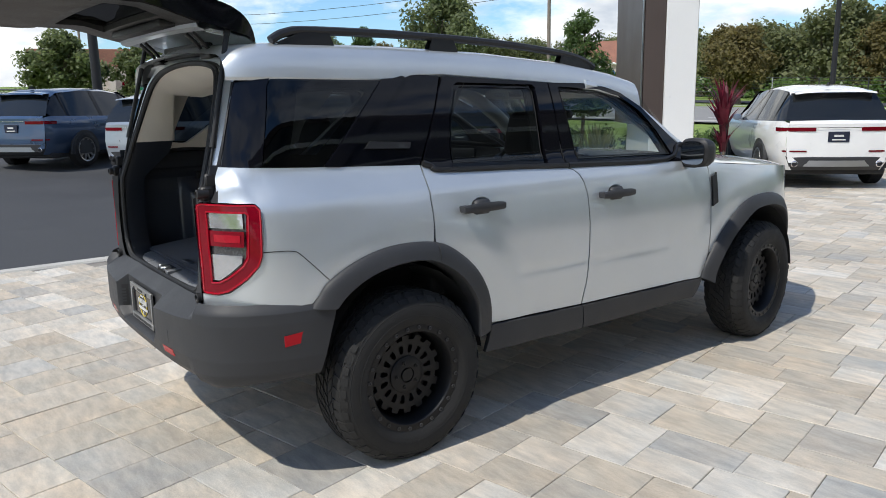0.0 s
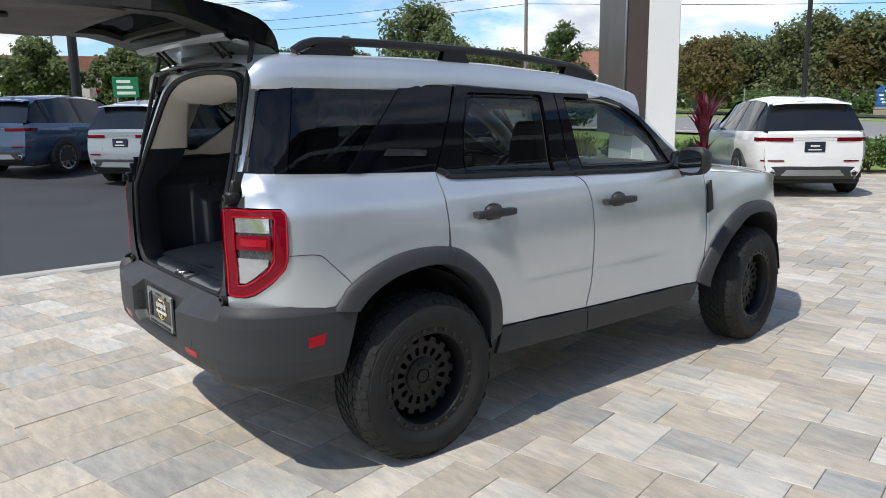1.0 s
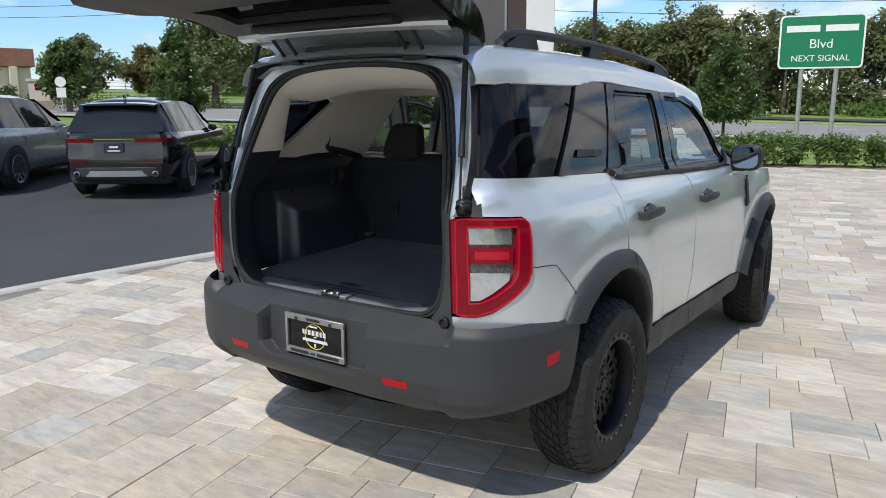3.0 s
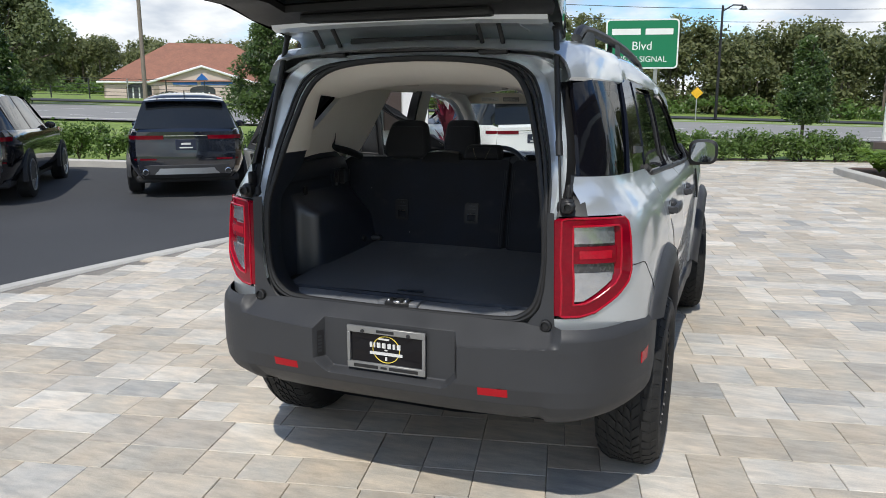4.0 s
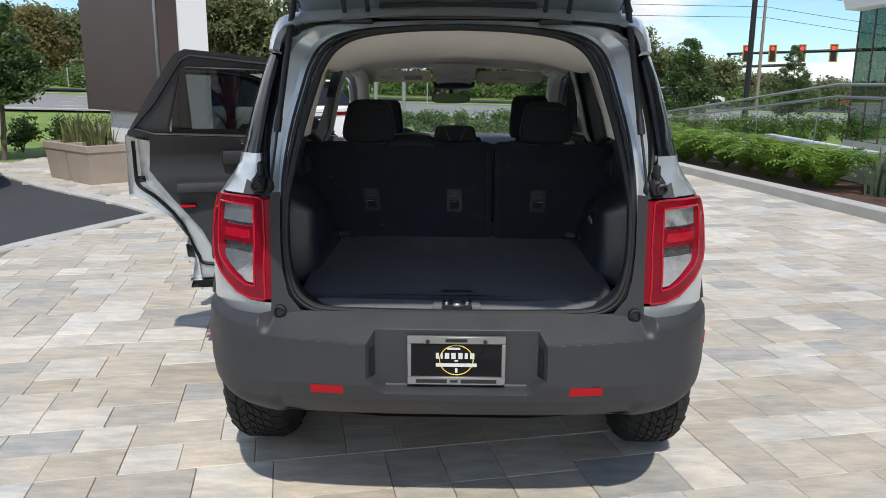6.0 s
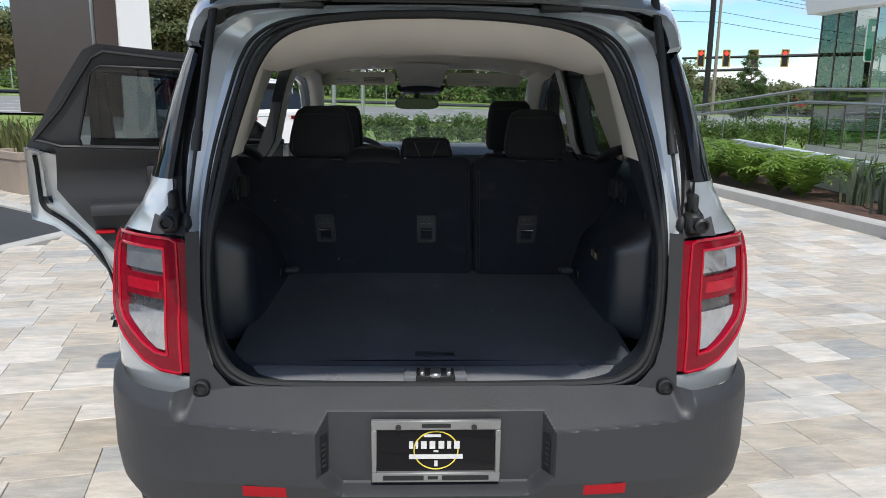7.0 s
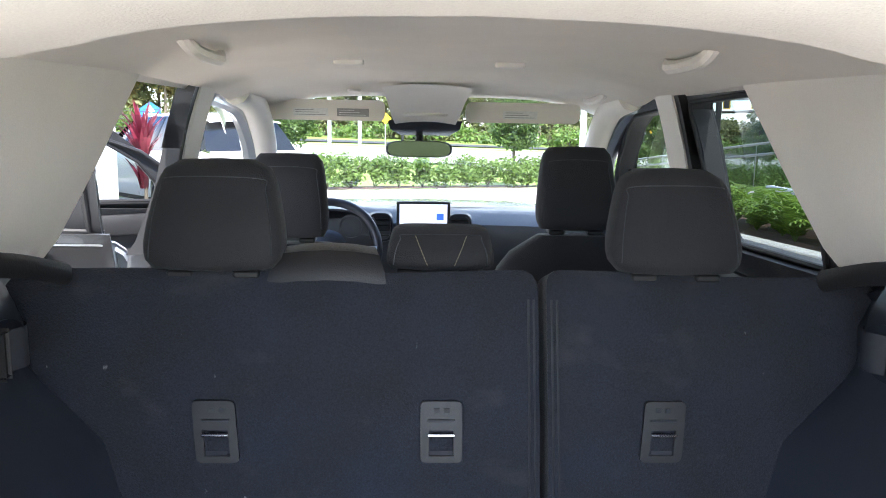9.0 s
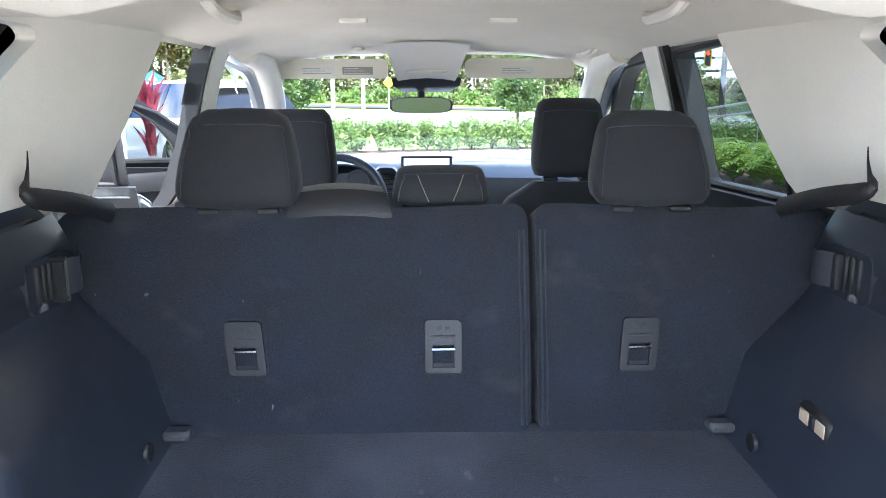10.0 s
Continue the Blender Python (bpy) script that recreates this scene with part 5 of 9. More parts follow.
def gate_half(y):
    return lerp([(-0.62, 0.40), (-0.58, 0.50), (-0.50, 0.575), (-0.35, 0.61), (-0.05, 0.615), (0.20, 0.585), (0.40, 0.545)], y)


def gate_under(y, u):
    """Height of the inner face; u runs -1 to 1 across."""
    return lerp([(-0.62, 1.905), (-0.50, 1.885), (-0.35, 1.880), (-0.02, 1.868), (0.12, 1.825), (0.24, 1.795), (0.36, 1.770), (0.395, 1.742)], y) + 0.012 * (1 - u * u)


def gate_over(y, u):
    return lerp([(-0.62, 1.915), (-0.50, 1.955), (-0.30, 1.965), (0.0, 1.955), (0.22, 1.928), (0.30, 1.902), (0.35, 1.875), (0.382, 1.828), (0.392, 1.780), (0.395, 1.750)], y) - 0.03 * abs(u) ** 4


ysg = [-0.62, -0.60, -0.56, -0.50, -0.42, -0.32, -0.22, -0.12, -0.04, 0.04, 0.12, 0.20, 0.26, 0.30, 0.335, 0.36, 0.375, 0.385, 0.391, 0.395]
us = [-1, -0.97, -0.9, -0.75, -0.5, -0.25, 0, 0.25, 0.5, 0.75, 0.9, 0.97, 1]
bm = bmesh.new()
over = [[Vector((gate_half(y) * u, y, gate_over(y, u))) for u in us] for y in ysg]
add_grid(bm, over)
edges = []
for j in (0, -1):
    upper_e = [r[j] for r in over]
    lower_e = [Vector((gate_half(y) * us[j] * 0.985, y, gate_under(y, us[j]))) for y in ysg]
    b2 = bmesh.new()
    add_grid(b2, [upper_e[:8], lower_e[:8]])
    part("card_edge", b2, GATE_TRIM, gate)
    b2 = bmesh.new()
    add_grid(b2, [upper_e[7:], lower_e[7:]])
    edges.append(b2)
add_grid(bm, [over[0], [Vector((gate_half(-0.62) * u, -0.615, gate_under(-0.62, u))) for u in us]])
add_grid(bm, [over[-1], [Vector((gate_half(0.40) * u, 0.394, gate_under(0.395, u))) for u in us]])
part("gate_skin", bm, SILVER, gate)
for b2 in edges:
    part("glass_edge", b2, GLOSS_BLACK, gate)


def gate_piece(poly, dz, step=0.05, d=0.03):
    return panel(poly, lambda x, y: Vector((x, y, gate_under(y, max(-1, min(1, x / gate_half(y)))) + dz)), step, lambda co: (0, 0, d))


card = [(-0.38, -0.61), (-0.49, -0.575), (-0.565, -0.52), (-0.60, -0.42), (-0.60, -0.25), (-0.56, -0.195), (-0.42, -0.18), (0.42, -0.18), (0.56, -0.195), (0.60, -0.25), (0.60, -0.42), (0.565, -0.52), (0.49, -0.575), (0.38, -0.61)]
part("inner_card", gate_piece(card, -0.012), GATE_TRIM, gate, "taupe plastic inner card")
win_hole = [(-0.44, -0.13), (-0.41, 0.07), (0.41, 0.07), (0.44, -0.13)]
ringp = [(-0.59, -0.22), (-0.575, 0.10), (-0.55, 0.175), (0.55, 0.175), (0.575, 0.10), (0.59, -0.22), (0.42, -0.174), (-0.42, -0.174)]
part("glass_surround", panel(ringp, lambda x, y: Vector((x, y, gate_under(y, max(-1, min(1, x / gate_half(y)))) - 0.004)), 0.05, lambda co: (0, 0, 0.03), holes=[win_hole]), TRIM_BLACK, gate, "black window surround")
part("gate_glass", gate_piece(win_hole, 0.02, 0.06, 0.004), PRIVACY, gate, "tinted tailgate glass")
bm = bmesh.new()
add_box(bm, (-0.36, 0.085, 1.808), (0.36, 0.150, 1.838), 0.010, seg=2)
part("wiper_cover", bm, TRIM_BLACK, gate)
bm = bmesh.new()
add_box(bm, (-0.16, -0.55, 1.862), (0.16, -0.49, 1.885), 0.012, seg=2)
part("pull_recess", bm, TRIM_BLACK, gate)
bm = bmesh.new()
rows = [[Vector((0.535 * u, y, gate_under(y, u) + dz)) for u in [-1 + k * 0.1 for k in range(21)]] for y, dz in ((0.165, 0.004), (0.172, -0.016), (0.200, -0.020), (0.215, -0.008), (0.30, -0.006), (0.36, -0.006), (0.392, -0.004))]
add_grid(bm, rows)
for q in (-1, 1):
    add_tube(bm, smooth_line([(q * 0.50, 0.24, gate_under(0.24, 0.9) - 0.006), (q * 0.42, 0.245, gate_under(0.24, 0.8) - 0.006), (q * 0.43, 0.33, gate_under(0.33, 0.8) - 0.006)], 5), 0.004, 6)
part("upper_flange", bm, SILVER, gate)
for x in (-0.336, 0.313):
    bm = bmesh.new()
    add_box(bm, (x - 0.055, 0.268, 1.694), (x + 0.055, 0.31, 1.712), 0.005)
    add_tube(bm, [(x - 0.05, 0.285, 1.722), (x + 0.05, 0.285, 1.722)], 0.012, 8)
    for dx in (-0.038, 0.038):
        add_tube(bm, [(x + dx, 0.285, 1.715), (x + dx, 0.262, 1.745), (x + dx, 0.215, 1.792)], 0.008, 6)
    part("gate_hinge", bm, TRIM_BLACK, gate, "black tailgate hinge")
bm = bmesh.new()
add_box(bm, (-0.265, 0.285, 1.709), (0.250, 0.335, 1.765), 0.012, seg=2)
part("brake_light_pod", bm, TRIM_BLACK, main_car)
for s in (1, -1):
    bm = bmesh.new()
    a, b = Vector((s * 0.606, 0.132, 1.175)), Vector((s * 0.536, 0.285, 1.792))
    add_tube(bm, [a, a.lerp(b, 0.32)], 0.0045, 8)
    add_lathe(bm, [(-0.012, 0.0), (-0.012, 0.011), (0.0, 0.014), (0.02, 0.011), (0.03, 0.0)], a, (0, 0, 1), 12)
    strut = part("gas_strut", bm, RUBBER, main_car, "black gas strut")
    bm = bmesh.new()
    add_tube(bm, [a.lerp(b, 0.30), a.lerp(b, 0.97)], 0.0105, 10)
    add_tube(bm, [a.lerp(b, 0.285), a.lerp(b, 0.36)], 0.0125, 10)
    add_tube(bm, [a.lerp(b, 0.965), b], 0.014, 10)
    part("strut_cylinder", bm, TRIM_BLACK, strut)
    bm = bmesh.new()
    add_box(bm, (s * 0.634 - 0.024, 0.096, 1.160), (s * 0.634 + 0.016, 0.15, 1.212), 0.008)
    add_lathe(bm, [(0.03, 0.018), (-0.012, 0.018), (-0.016, 0.012), (-0.006, 0.010), (-0.006, 0.0)], (s * 0.640, 0.094, 1.186), (0, 1, 0), 16)
    add_box(bm, (s * 0.634 - 0.010, 0.118, 1.205), (s * 0.634 + 0.008, 0.16, 1.258), 0.006)
    part("jamb_bracket", bm, TRIM_BLACK, main_car)


BOLT_BLACK = surface("black_bolt", (0.055, 0.055, 0.058), 0.35, metal=0.3)


def rounded_loop(corners, turn):
    """A small window given by (radius, angle) corners, with clipped corners."""
    out = []
    n = len(corners)
    for i in range(n):
        for j, f in ((i - 1, 0.2), ((i + 1) % n, 0.2)):
            r = corners[i][0] + (corners[j][0] - corners[i][0]) * f
            a = corners[i][1] + (corners[j][1] - corners[i][1]) * f + turn
            out.append((r * math.cos(a), r * math.sin(a)))
    return out


# wheels: all-terrain tyre on a black beadlock-style rim
def build_wheel(yc, sgn):
    w = new("wheel")
    w.parent = main_car
    w.location = (sgn * 0.803, yc, 0.3605)
    w.scale = (1.0, 1.025, 1.025)
    # the front wheels are steered a little to the car's left
    w.rotation_euler = (0, 0, (math.pi if sgn < 0 else 0.0) + (radians(7.0) if yc > 2 else 0.0))
    h = 0.126
    side_at = [(0.225, h - 0.020), (0.246, h - 0.004), (0.262, h + 0.001), (0.285, h + 0.002), (0.305, h), (0.322, h - 0.006), (0.336, h - 0.016), (0.348, h - 0.030), (0.355, h - 0.048)]
    bm = bmesh.new()
    prof = [(-x, r) for r, x in side_at] + [(0.0, 0.357)] + [(x, r) for r, x in side_at[::-1]]
    add_lathe(bm, prof, (0, 0, 0), (1, 0, 0), 72)
    tread = bmesh.new()
    n = 46
    rnd = random.Random(5)

    def lug(cx, ca, hx, ha, r_in, r_out, skew, lean):
        """One rubber block: centre across and round, half sizes, and its slant."""
        A, B = [], []
        for out, k, f in ((A, r_in, 1.0), (B, r_out, 0.88)):
            for sx, sa in ((-1, -1), (1, -1), (1, 1), (-1, 1)):
                x = cx + sx * hx * f
                a = ca + sa * ha * f + skew * sx
                rr = k + lean * sx
                out.append(tread.verts.new((x, math.cos(a) * rr, math.sin(a) * rr)))
        tread.faces.new(B)
        for i in range(4):
            tread.faces.new((A[i], A[(i + 1) % 4], B[(i + 1) % 4], B[i]))

    for k in range(n):
        a0 = 2 * math.pi * k / n
        step = 2 * math.pi / n
        lug(-0.014, a0, 0.011, step * 0.40, 0.350, 0.3635, 0.030, 0.0)
        lug(0.014, a0 + step * 0.5, 0.011, step * 0.40, 0.350, 0.3635, 0.030, 0.0)
        for q in (1, -1):
            sh = step * (0.25 if q > 0 else 0.6)
            lug(q * 0.045, a0 + sh, 0.015, step * 0.42, 0.346, 0.3615, -0.035 * q, -0.0008 * q)
            lug(q * (0.082 + 0.004 * (k % 2)), a0 + sh + step * 0.4, 0.017, step * 0.43, 0.338, 0.3555, 0.02, -0.0075 * q)
            # low shoulder ribs running on to the sidewall
            pts, low = [], []
            for rr, xx in ((0.347, h - 0.028), (0.331 - 0.007 * (k % 2), h - 0.0085)):
                for a in (a0 + sh + step * 0.4 - 0.045, a0 + sh + step * 0.4 + 0.045):
                    pts.append(tread.verts.new((q * (xx + 0.004), math.cos(a) * rr, math.sin(a) * rr)))
                    low.append(tread.verts.new((q * (xx - 0.008), math.cos(a) * rr, math.sin(a) * rr)))
            tread.faces.new((pts[0], pts[1], pts[3], pts[2]))
            for i, j in ((0, 1), (1, 3), (3, 2), (2, 0)):
                tread.faces.new((pts[i], pts[j], low[j], low[i]))
    # flattened where it stands on the ground
    for v in list(bm.verts) + list(tread.verts):
        v.co.z = max(v.co.z, -0.3515)
    # raised rings on the sidewall
    for rr in (0.312, 0.268):
        add_tube(bm, [(h + 0.0005 - 0.004 * (rr > 0.3), rr * math.cos(2 * math.pi * k / 64), rr * math.sin(2 * math.pi * k / 64)) for k in range(65)], 0.0022, 5, caps=False)
    tyre = part("tyre", bm, TYRE, w, "black all-terrain tyre", 35)
    tagged(part("tread", tread, TYRE, tyre, "", 0), kind="stuff")
    bm = bmesh.new()
    add_lathe(bm, [(-0.09, 0.225), (0.02, 0.215), (0.075, 0.226), (0.100, 0.237), (0.106, 0.235), (0.108, 0.230), (0.106, 0.200), (0.100, 0.194), (0.050, 0.189), (-0.06, 0.183)], (0, 0, 0), (1, 0, 0), 64)
    rim = part("rim", bm, RIM_BLACK, w, "satin black alloy rim")
    # toothed face plate with a ring of windows
    gear, wins = [], []
    for k in range(16):
        a0 = 2 * math.pi * k / 16
        for da, rr in ((-0.196, 0.150), (-0.12, 0.150), (-0.085, 0.170), (0.085, 0.170), (0.12, 0.150)):
            gear.append((rr * math.cos(a0 + da), rr * math.sin(a0 + da)))
        wins.append(rounded_loop([(0.092, -0.085), (0.128, -0.105), (0.128, 0.105), (0.092, 0.085)], a0 + 0.196))
    bm = panel(gear, lambda u, v: Vector((lerp([(0.0, 0.050), (0.085, 0.044), (0.17, 0.048)], math.hypot(u, v)), u, v)), 0.03, lambda co: (-0.024, 0, 0), holes=wins)
    part("rim_face", bm, RIM_BLACK, w, "", 30)
    bm = bmesh.new()
    add_lathe(bm, [(0.0, 0.080), (0.051, 0.080), (0.055, 0.075), (0.055, 0.034), (0.049, 0.031), (0.049, 0.028), (0.057, 0.026), (0.058, 0.0)], (0, 0, 0), (1, 0, 0), 40)
    part("hub", bm, RIM_BLACK, w)
    bm = bmesh.new()
    add_lathe(bm, [(-0.05, 0.185), (-0.05, 0.0)], (0, 0, 0), (1, 0, 0), 32)
    part("brake_disc", bm, DARK_METAL, w)
    for cnt, rr, xx, r in ((24, 0.216, 0.106, 0.0088), (5, 0.054, 0.054, 0.0085)):
        for k in range(cnt):
            a = 2 * math.pi * (k + 0.5) / cnt
            bm = bmesh.new()
            c = Vector((xx, rr * math.cos(a), rr * math.sin(a)))
            add_lathe(bm, [(-0.01, r), (0.006, r), (0.006, r * 0.55), (0.002, r * 0.5), (0.002, 0)], c, (1, 0, 0), 6)
            part("rim_bolt" if cnt > 10 else "lug_nut", bm, BOLT_BLACK if cnt > 10 else TRIM_BLACK, w, "", 30)
    return w


for yc in (0.851, 3.515):
    for s in (1, -1):
        build_wheel(yc, s)


# ---- inside the silver SUV ----
def seat_y(z):
    return lerp([(0.83, 0.950), (0.90, 0.962), (1.01, 0.988), (1.20, 1.045), (1.25, 1.065)], z)


def block(name, lo, hi, mat, bevel=0.01, seg=2, parent=None, label=""):
    b = bmesh.new()
    add_box(b, lo, hi, bevel, seg=seg)
    return part(name, b, mat, parent or main_car, label)


REEL_GREY = surface("reel_cover_plastic", (0.010, 0.0105, 0.0125), 0.32, fine=450.0, bump=0.04)
STRIP_GREY = surface("seam_strip_plastic", (0.026, 0.029, 0.036), 0.45, bump=0.0)
ANCHOR_GREY = surface("anchor_plate_plastic", (0.0060, 0.0068, 0.0090), 0.5, fine=300.0, bump=0.03)
rear_seat = new("rear_seat")
rear_seat.parent = main_car
tagged(rear_seat, "charcoal split rear seat with carpeted back")
BACK_L = rounded([(-0.722, 1.247), (0.148, 1.250), (0.148, 0.845), (-0.54, 0.845), (-0.585, 0.93), (-0.655, 1.06), (-0.725, 1.12), (-0.740, 1.17)], 0.03)
BACK_R = rounded([(0.162, 1.250), (0.722, 1.247), (0.740, 1.17), (0.725, 1.12), (0.655, 1.06), (0.585, 0.93), (0.54, 0.845), (0.162, 0.845)], 0.03)
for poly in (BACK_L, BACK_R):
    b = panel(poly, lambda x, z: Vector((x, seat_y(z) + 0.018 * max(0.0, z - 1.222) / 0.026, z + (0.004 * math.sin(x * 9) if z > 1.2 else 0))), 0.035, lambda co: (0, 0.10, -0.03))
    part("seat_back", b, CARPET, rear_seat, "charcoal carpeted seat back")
# seam strips beside the split
for x in (0.131, 0.140, 0.170, 0.179):
    b = bmesh.new()
    add_tube(b, [(x, seat_y(z) - 0.001, z) for z in (0.86, 0.95, 1.01, 1.10, 1.21)], 0.0022, 5)
    part("seam_strip", b, STRIP_GREY, rear_seat)
# child-seat anchor plates
for x in (-0.374, -0.013, 0.350):
    pl_ = part("anchor_plate", panel(rounded([(x - 0.034, 0.958), (x + 0.034, 0.958), (x + 0.034, 1.052), (x - 0.034, 1.052)], 0.010), lambda u, v: Vector((u + 0.35 * x * (v - 1.005), seat_y(v) - 0.007, v)), 0.03, lambda co: (0, 0.012, 0), holes=[[(x - 0.020, 0.968), (x + 0.020, 0.968), (x + 0.020, 1.008), (x - 0.020, 1.008)]]), ANCHOR_GREY, rear_seat, "grey child-seat anchor plate")
    b = bmesh.new()
    add_grid(b, [[Vector((u, seat_y(v) + d, v)) for u in (x - 0.019, x + 0.019)] for v, d in ((0.966, -0.004), (0.985, 0.006), (1.010, 0.02))])
    part("anchor_recess", b, DARK_TRIM, pl_)
    b = bmesh.new()
    add_tube(b, [(x - 0.021, seat_y(1.0) - 0.009, 1.001), (x + 0.021, seat_y(1.0) - 0.009, 1.001)], 0.0032, 8)
    part("anchor_bar", b, CHROME, pl_, "chrome anchor bar")
    b = bmesh.new()
    for u in (x - 0.012, x + 0.004):
        add_box(b, (u, seat_y(1.04) - 0.0085, 1.034), (u + 0.009, seat_y(1.04) - 0.006, 1.042))
    add_box(b, (x - 0.022, seat_y(1.02) - 0.0085, 1.021), (x + 0.022, seat_y(1.02) - 0.006, 1.025))
    part("anchor_mark", b, DARK_TRIM, pl_)


def head_width(t, taper):
    s = lerp([(0, 0.86), (0.05, 0.945), (0.13, 0.99), (0.22, 1.0), (0.40, 0.965), (0.60, 0.905), (0.75, 0.855), (0.86, 0.80), (0.93, 0.735), (0.97, 0.66), (1.0, 0.53)], t)
    return 1 - (1 - s) * (1 - taper) / 0.24


def headrest(name, x, y, z0, w, h, d, mat, parent, lean=0.05, taper=0.76, posts=True, stitch=False):
    b = bmesh.new()
    rows = []
    n = 32
    for k in range(13):
        t = k / 12
        s = head_width(t, taper)
        dd = lerp([(0, 0.72), (0.1, 0.92), (0.5, 1.0), (0.9, 0.78), (1.0, 0.55)], t)
        row = []
        for j in range(n):
            a = 2 * math.pi * j / n
            c, q = math.cos(a), math.sin(a)
            row.append(Vector((x + w / 2 * s * math.copysign(abs(c) ** 0.45, c), y + lean * t + d / 2 * dd * math.copysign(abs(q) ** 0.55, q), z0 + h * t)))
        rows.append(row)
    V = add_grid(b, rows, closed_u=True)
    for cap, dz in ((V[0], -0.010), (V[-1], 0.003)):
        c = b.verts.new(sum((v.co for v in cap), Vector()) / n + Vector((0, 0, dz)))
        for j in range(n):
            b.faces.new((cap[j], cap[(j + 1) % n], c))
    hr = part(name, b, mat, parent, "charcoal cloth headrest", 60)
    # stitched seam on the back face
    b = bmesh.new()
    loop = [(-0.86, 0.10), (-0.83, 0.40), (-0.74, 0.72), (-0.62, 0.84), (0.62, 0.84), (0.74, 0.72), (0.83, 0.40), (0.86, 0.10)]
    line = []
    for u, v in smooth_line(loop, 5):
        dd = lerp([(0, 0.72), (0.1, 0.92), (0.5, 1.0), (0.9, 0.78), (1.0, 0.55)], v)
        s = head_width(v, taper)
        cc = min(1.0, abs(u / s)) ** (1 / 0.45)
        q = max(0.0, 1 - cc * cc) ** 0.5
        line.append(Vector((x + w / 2 * u, y + lean * v - d / 2 * dd * q ** 0.55 - 0.0005, z0 + h * v)))
    add_tube(b, line, 0.0009, 5)
    part("seam", b, DARK_TRIM, hr)
    if stitch:
        for q_ in (-1, 1):
            b = bmesh.new()
            for k in range(9):
                t0, t1 = 0.12 + 0.08 * k, 0.12 + 0.08 * k + 0.055
                add_tube(b, [(x + q_ * (0.020 + 0.030 * t), y + lean * t - d / 2 * lerp([(0, 0.72), (0.1, 0.92), (0.5, 1.0), (0.9, 0.78)], t) - 0.0005, z0 + h * t) for t in (t0, t1)], 0.0007, 4)
            part("stitching", b, STITCH, hr)
    if posts:
        for dx in (-0.055, 0.055):
            b = bmesh.new()
            add_tube(b, [(x + dx, y + 0.01, z0 - 0.06), (x + dx, y + 0.01, z0 + 0.03)], 0.007, 8)
            add_box(b, (x + dx - 0.022, y - 0.02, z0 - 0.018), (x + dx + 0.022, y + 0.04, z0 - 0.004), 0.004)
            part("headrest_post", b, TRIM_BLACK, hr)
    return hr


headrest("headrest", -0.394, 1.090, 1.254, 0.234, 0.176, 0.10, SEAT_CLOTH, rear_seat)
headrest("headrest", 0.387, 1.090, 1.254, 0.230, 0.170, 0.10, SEAT_CLOTH, rear_seat)
headrest("headrest", -0.013, 1.155, 1.246, 0.192, 0.070, 0.10, SEAT_CLOTH, rear_seat, 0.02, 0.88, True, True)
# belt reel housing beside the middle headrest
b = bmesh.new()
add_grid(b, [[Vector((-0.205 + w * u, y, z - 0.008 * u * u)) for u in (-1, -0.92, -0.5, 0, 0.5, 0.92, 1)] for y, z, w in ((1.066, 1.236, 0.100), (1.074, 1.262, 0.095), (1.090, 1.283, 0.086), (1.13, 1.290, 0.078), (1.18, 1.275, 0.070), (1.18, 1.22, 0.070))])
part("belt_reel_cover", b, REEL_GREY, rear_seat, "satin grey belt housing")
block("seat_cushion", (-0.70, 1.12, 0.62), (0.70, 1.62, 0.80), SEAT_CLOTH, 0.05, 3, rear_seat)

# load floor and lower side trims
b = bmesh.new()
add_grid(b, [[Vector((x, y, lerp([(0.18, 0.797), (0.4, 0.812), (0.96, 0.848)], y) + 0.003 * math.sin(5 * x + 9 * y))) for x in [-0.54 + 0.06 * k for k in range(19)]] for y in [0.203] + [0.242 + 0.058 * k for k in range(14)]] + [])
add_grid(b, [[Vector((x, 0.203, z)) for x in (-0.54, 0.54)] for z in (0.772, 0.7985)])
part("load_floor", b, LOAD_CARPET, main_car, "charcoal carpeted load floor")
b = bmesh.new()
add_box(b, (-0.055, 0.222, 0.798), (0.055, 0.257, 0.806), 0.004)
part("floor_handle", b, DARK_TRIM, main_car)


def lower_wall(y, z):
    lo = lerp([(0.14, 0.600), (0.24, 0.618), (0.40, 0.624), (0.418, 0.620), (0.428, 0.607), (0.436, 0.588), (0.444, 0.566), (0.454, 0.545), (0.468, 0.530), (0.49, 0.520), (0.55, 0.513), (0.72, 0.508), (1.10, 0.497)], y)
    lo += 0.36 * min(0.17, max(0.0, z - 0.85)) * min(1.0, max(0.0, (y - 0.45) / 0.4))
    hi = lerp([(0.14, 0.600), (0.30, 0.635), (0.60, 0.648), (0.87, 0.642), (0.95, 0.655), (1.00, 0.680), (1.10, 0.705)], y)
    za, zb = lerp([(0.26, 1.075), (0.45, 1.04), (0.60, 1.03), (0.95, 0.985)], y), lerp([(0.26, 1.13), (0.36, 1.13), (0.55, 1.125), (0.95, 1.115)], y)
    t = min(1.0, max(0.0, (z - za) / (zb - za)))
    t = 0.5 * t + 0.5 * t * t * (3 - 2 * t)
    x = lo + (hi - lo) * t
    if z > 1.17:
        x += 0.035 * min(1.0, (z - 1.17) / 0.06)
    return x


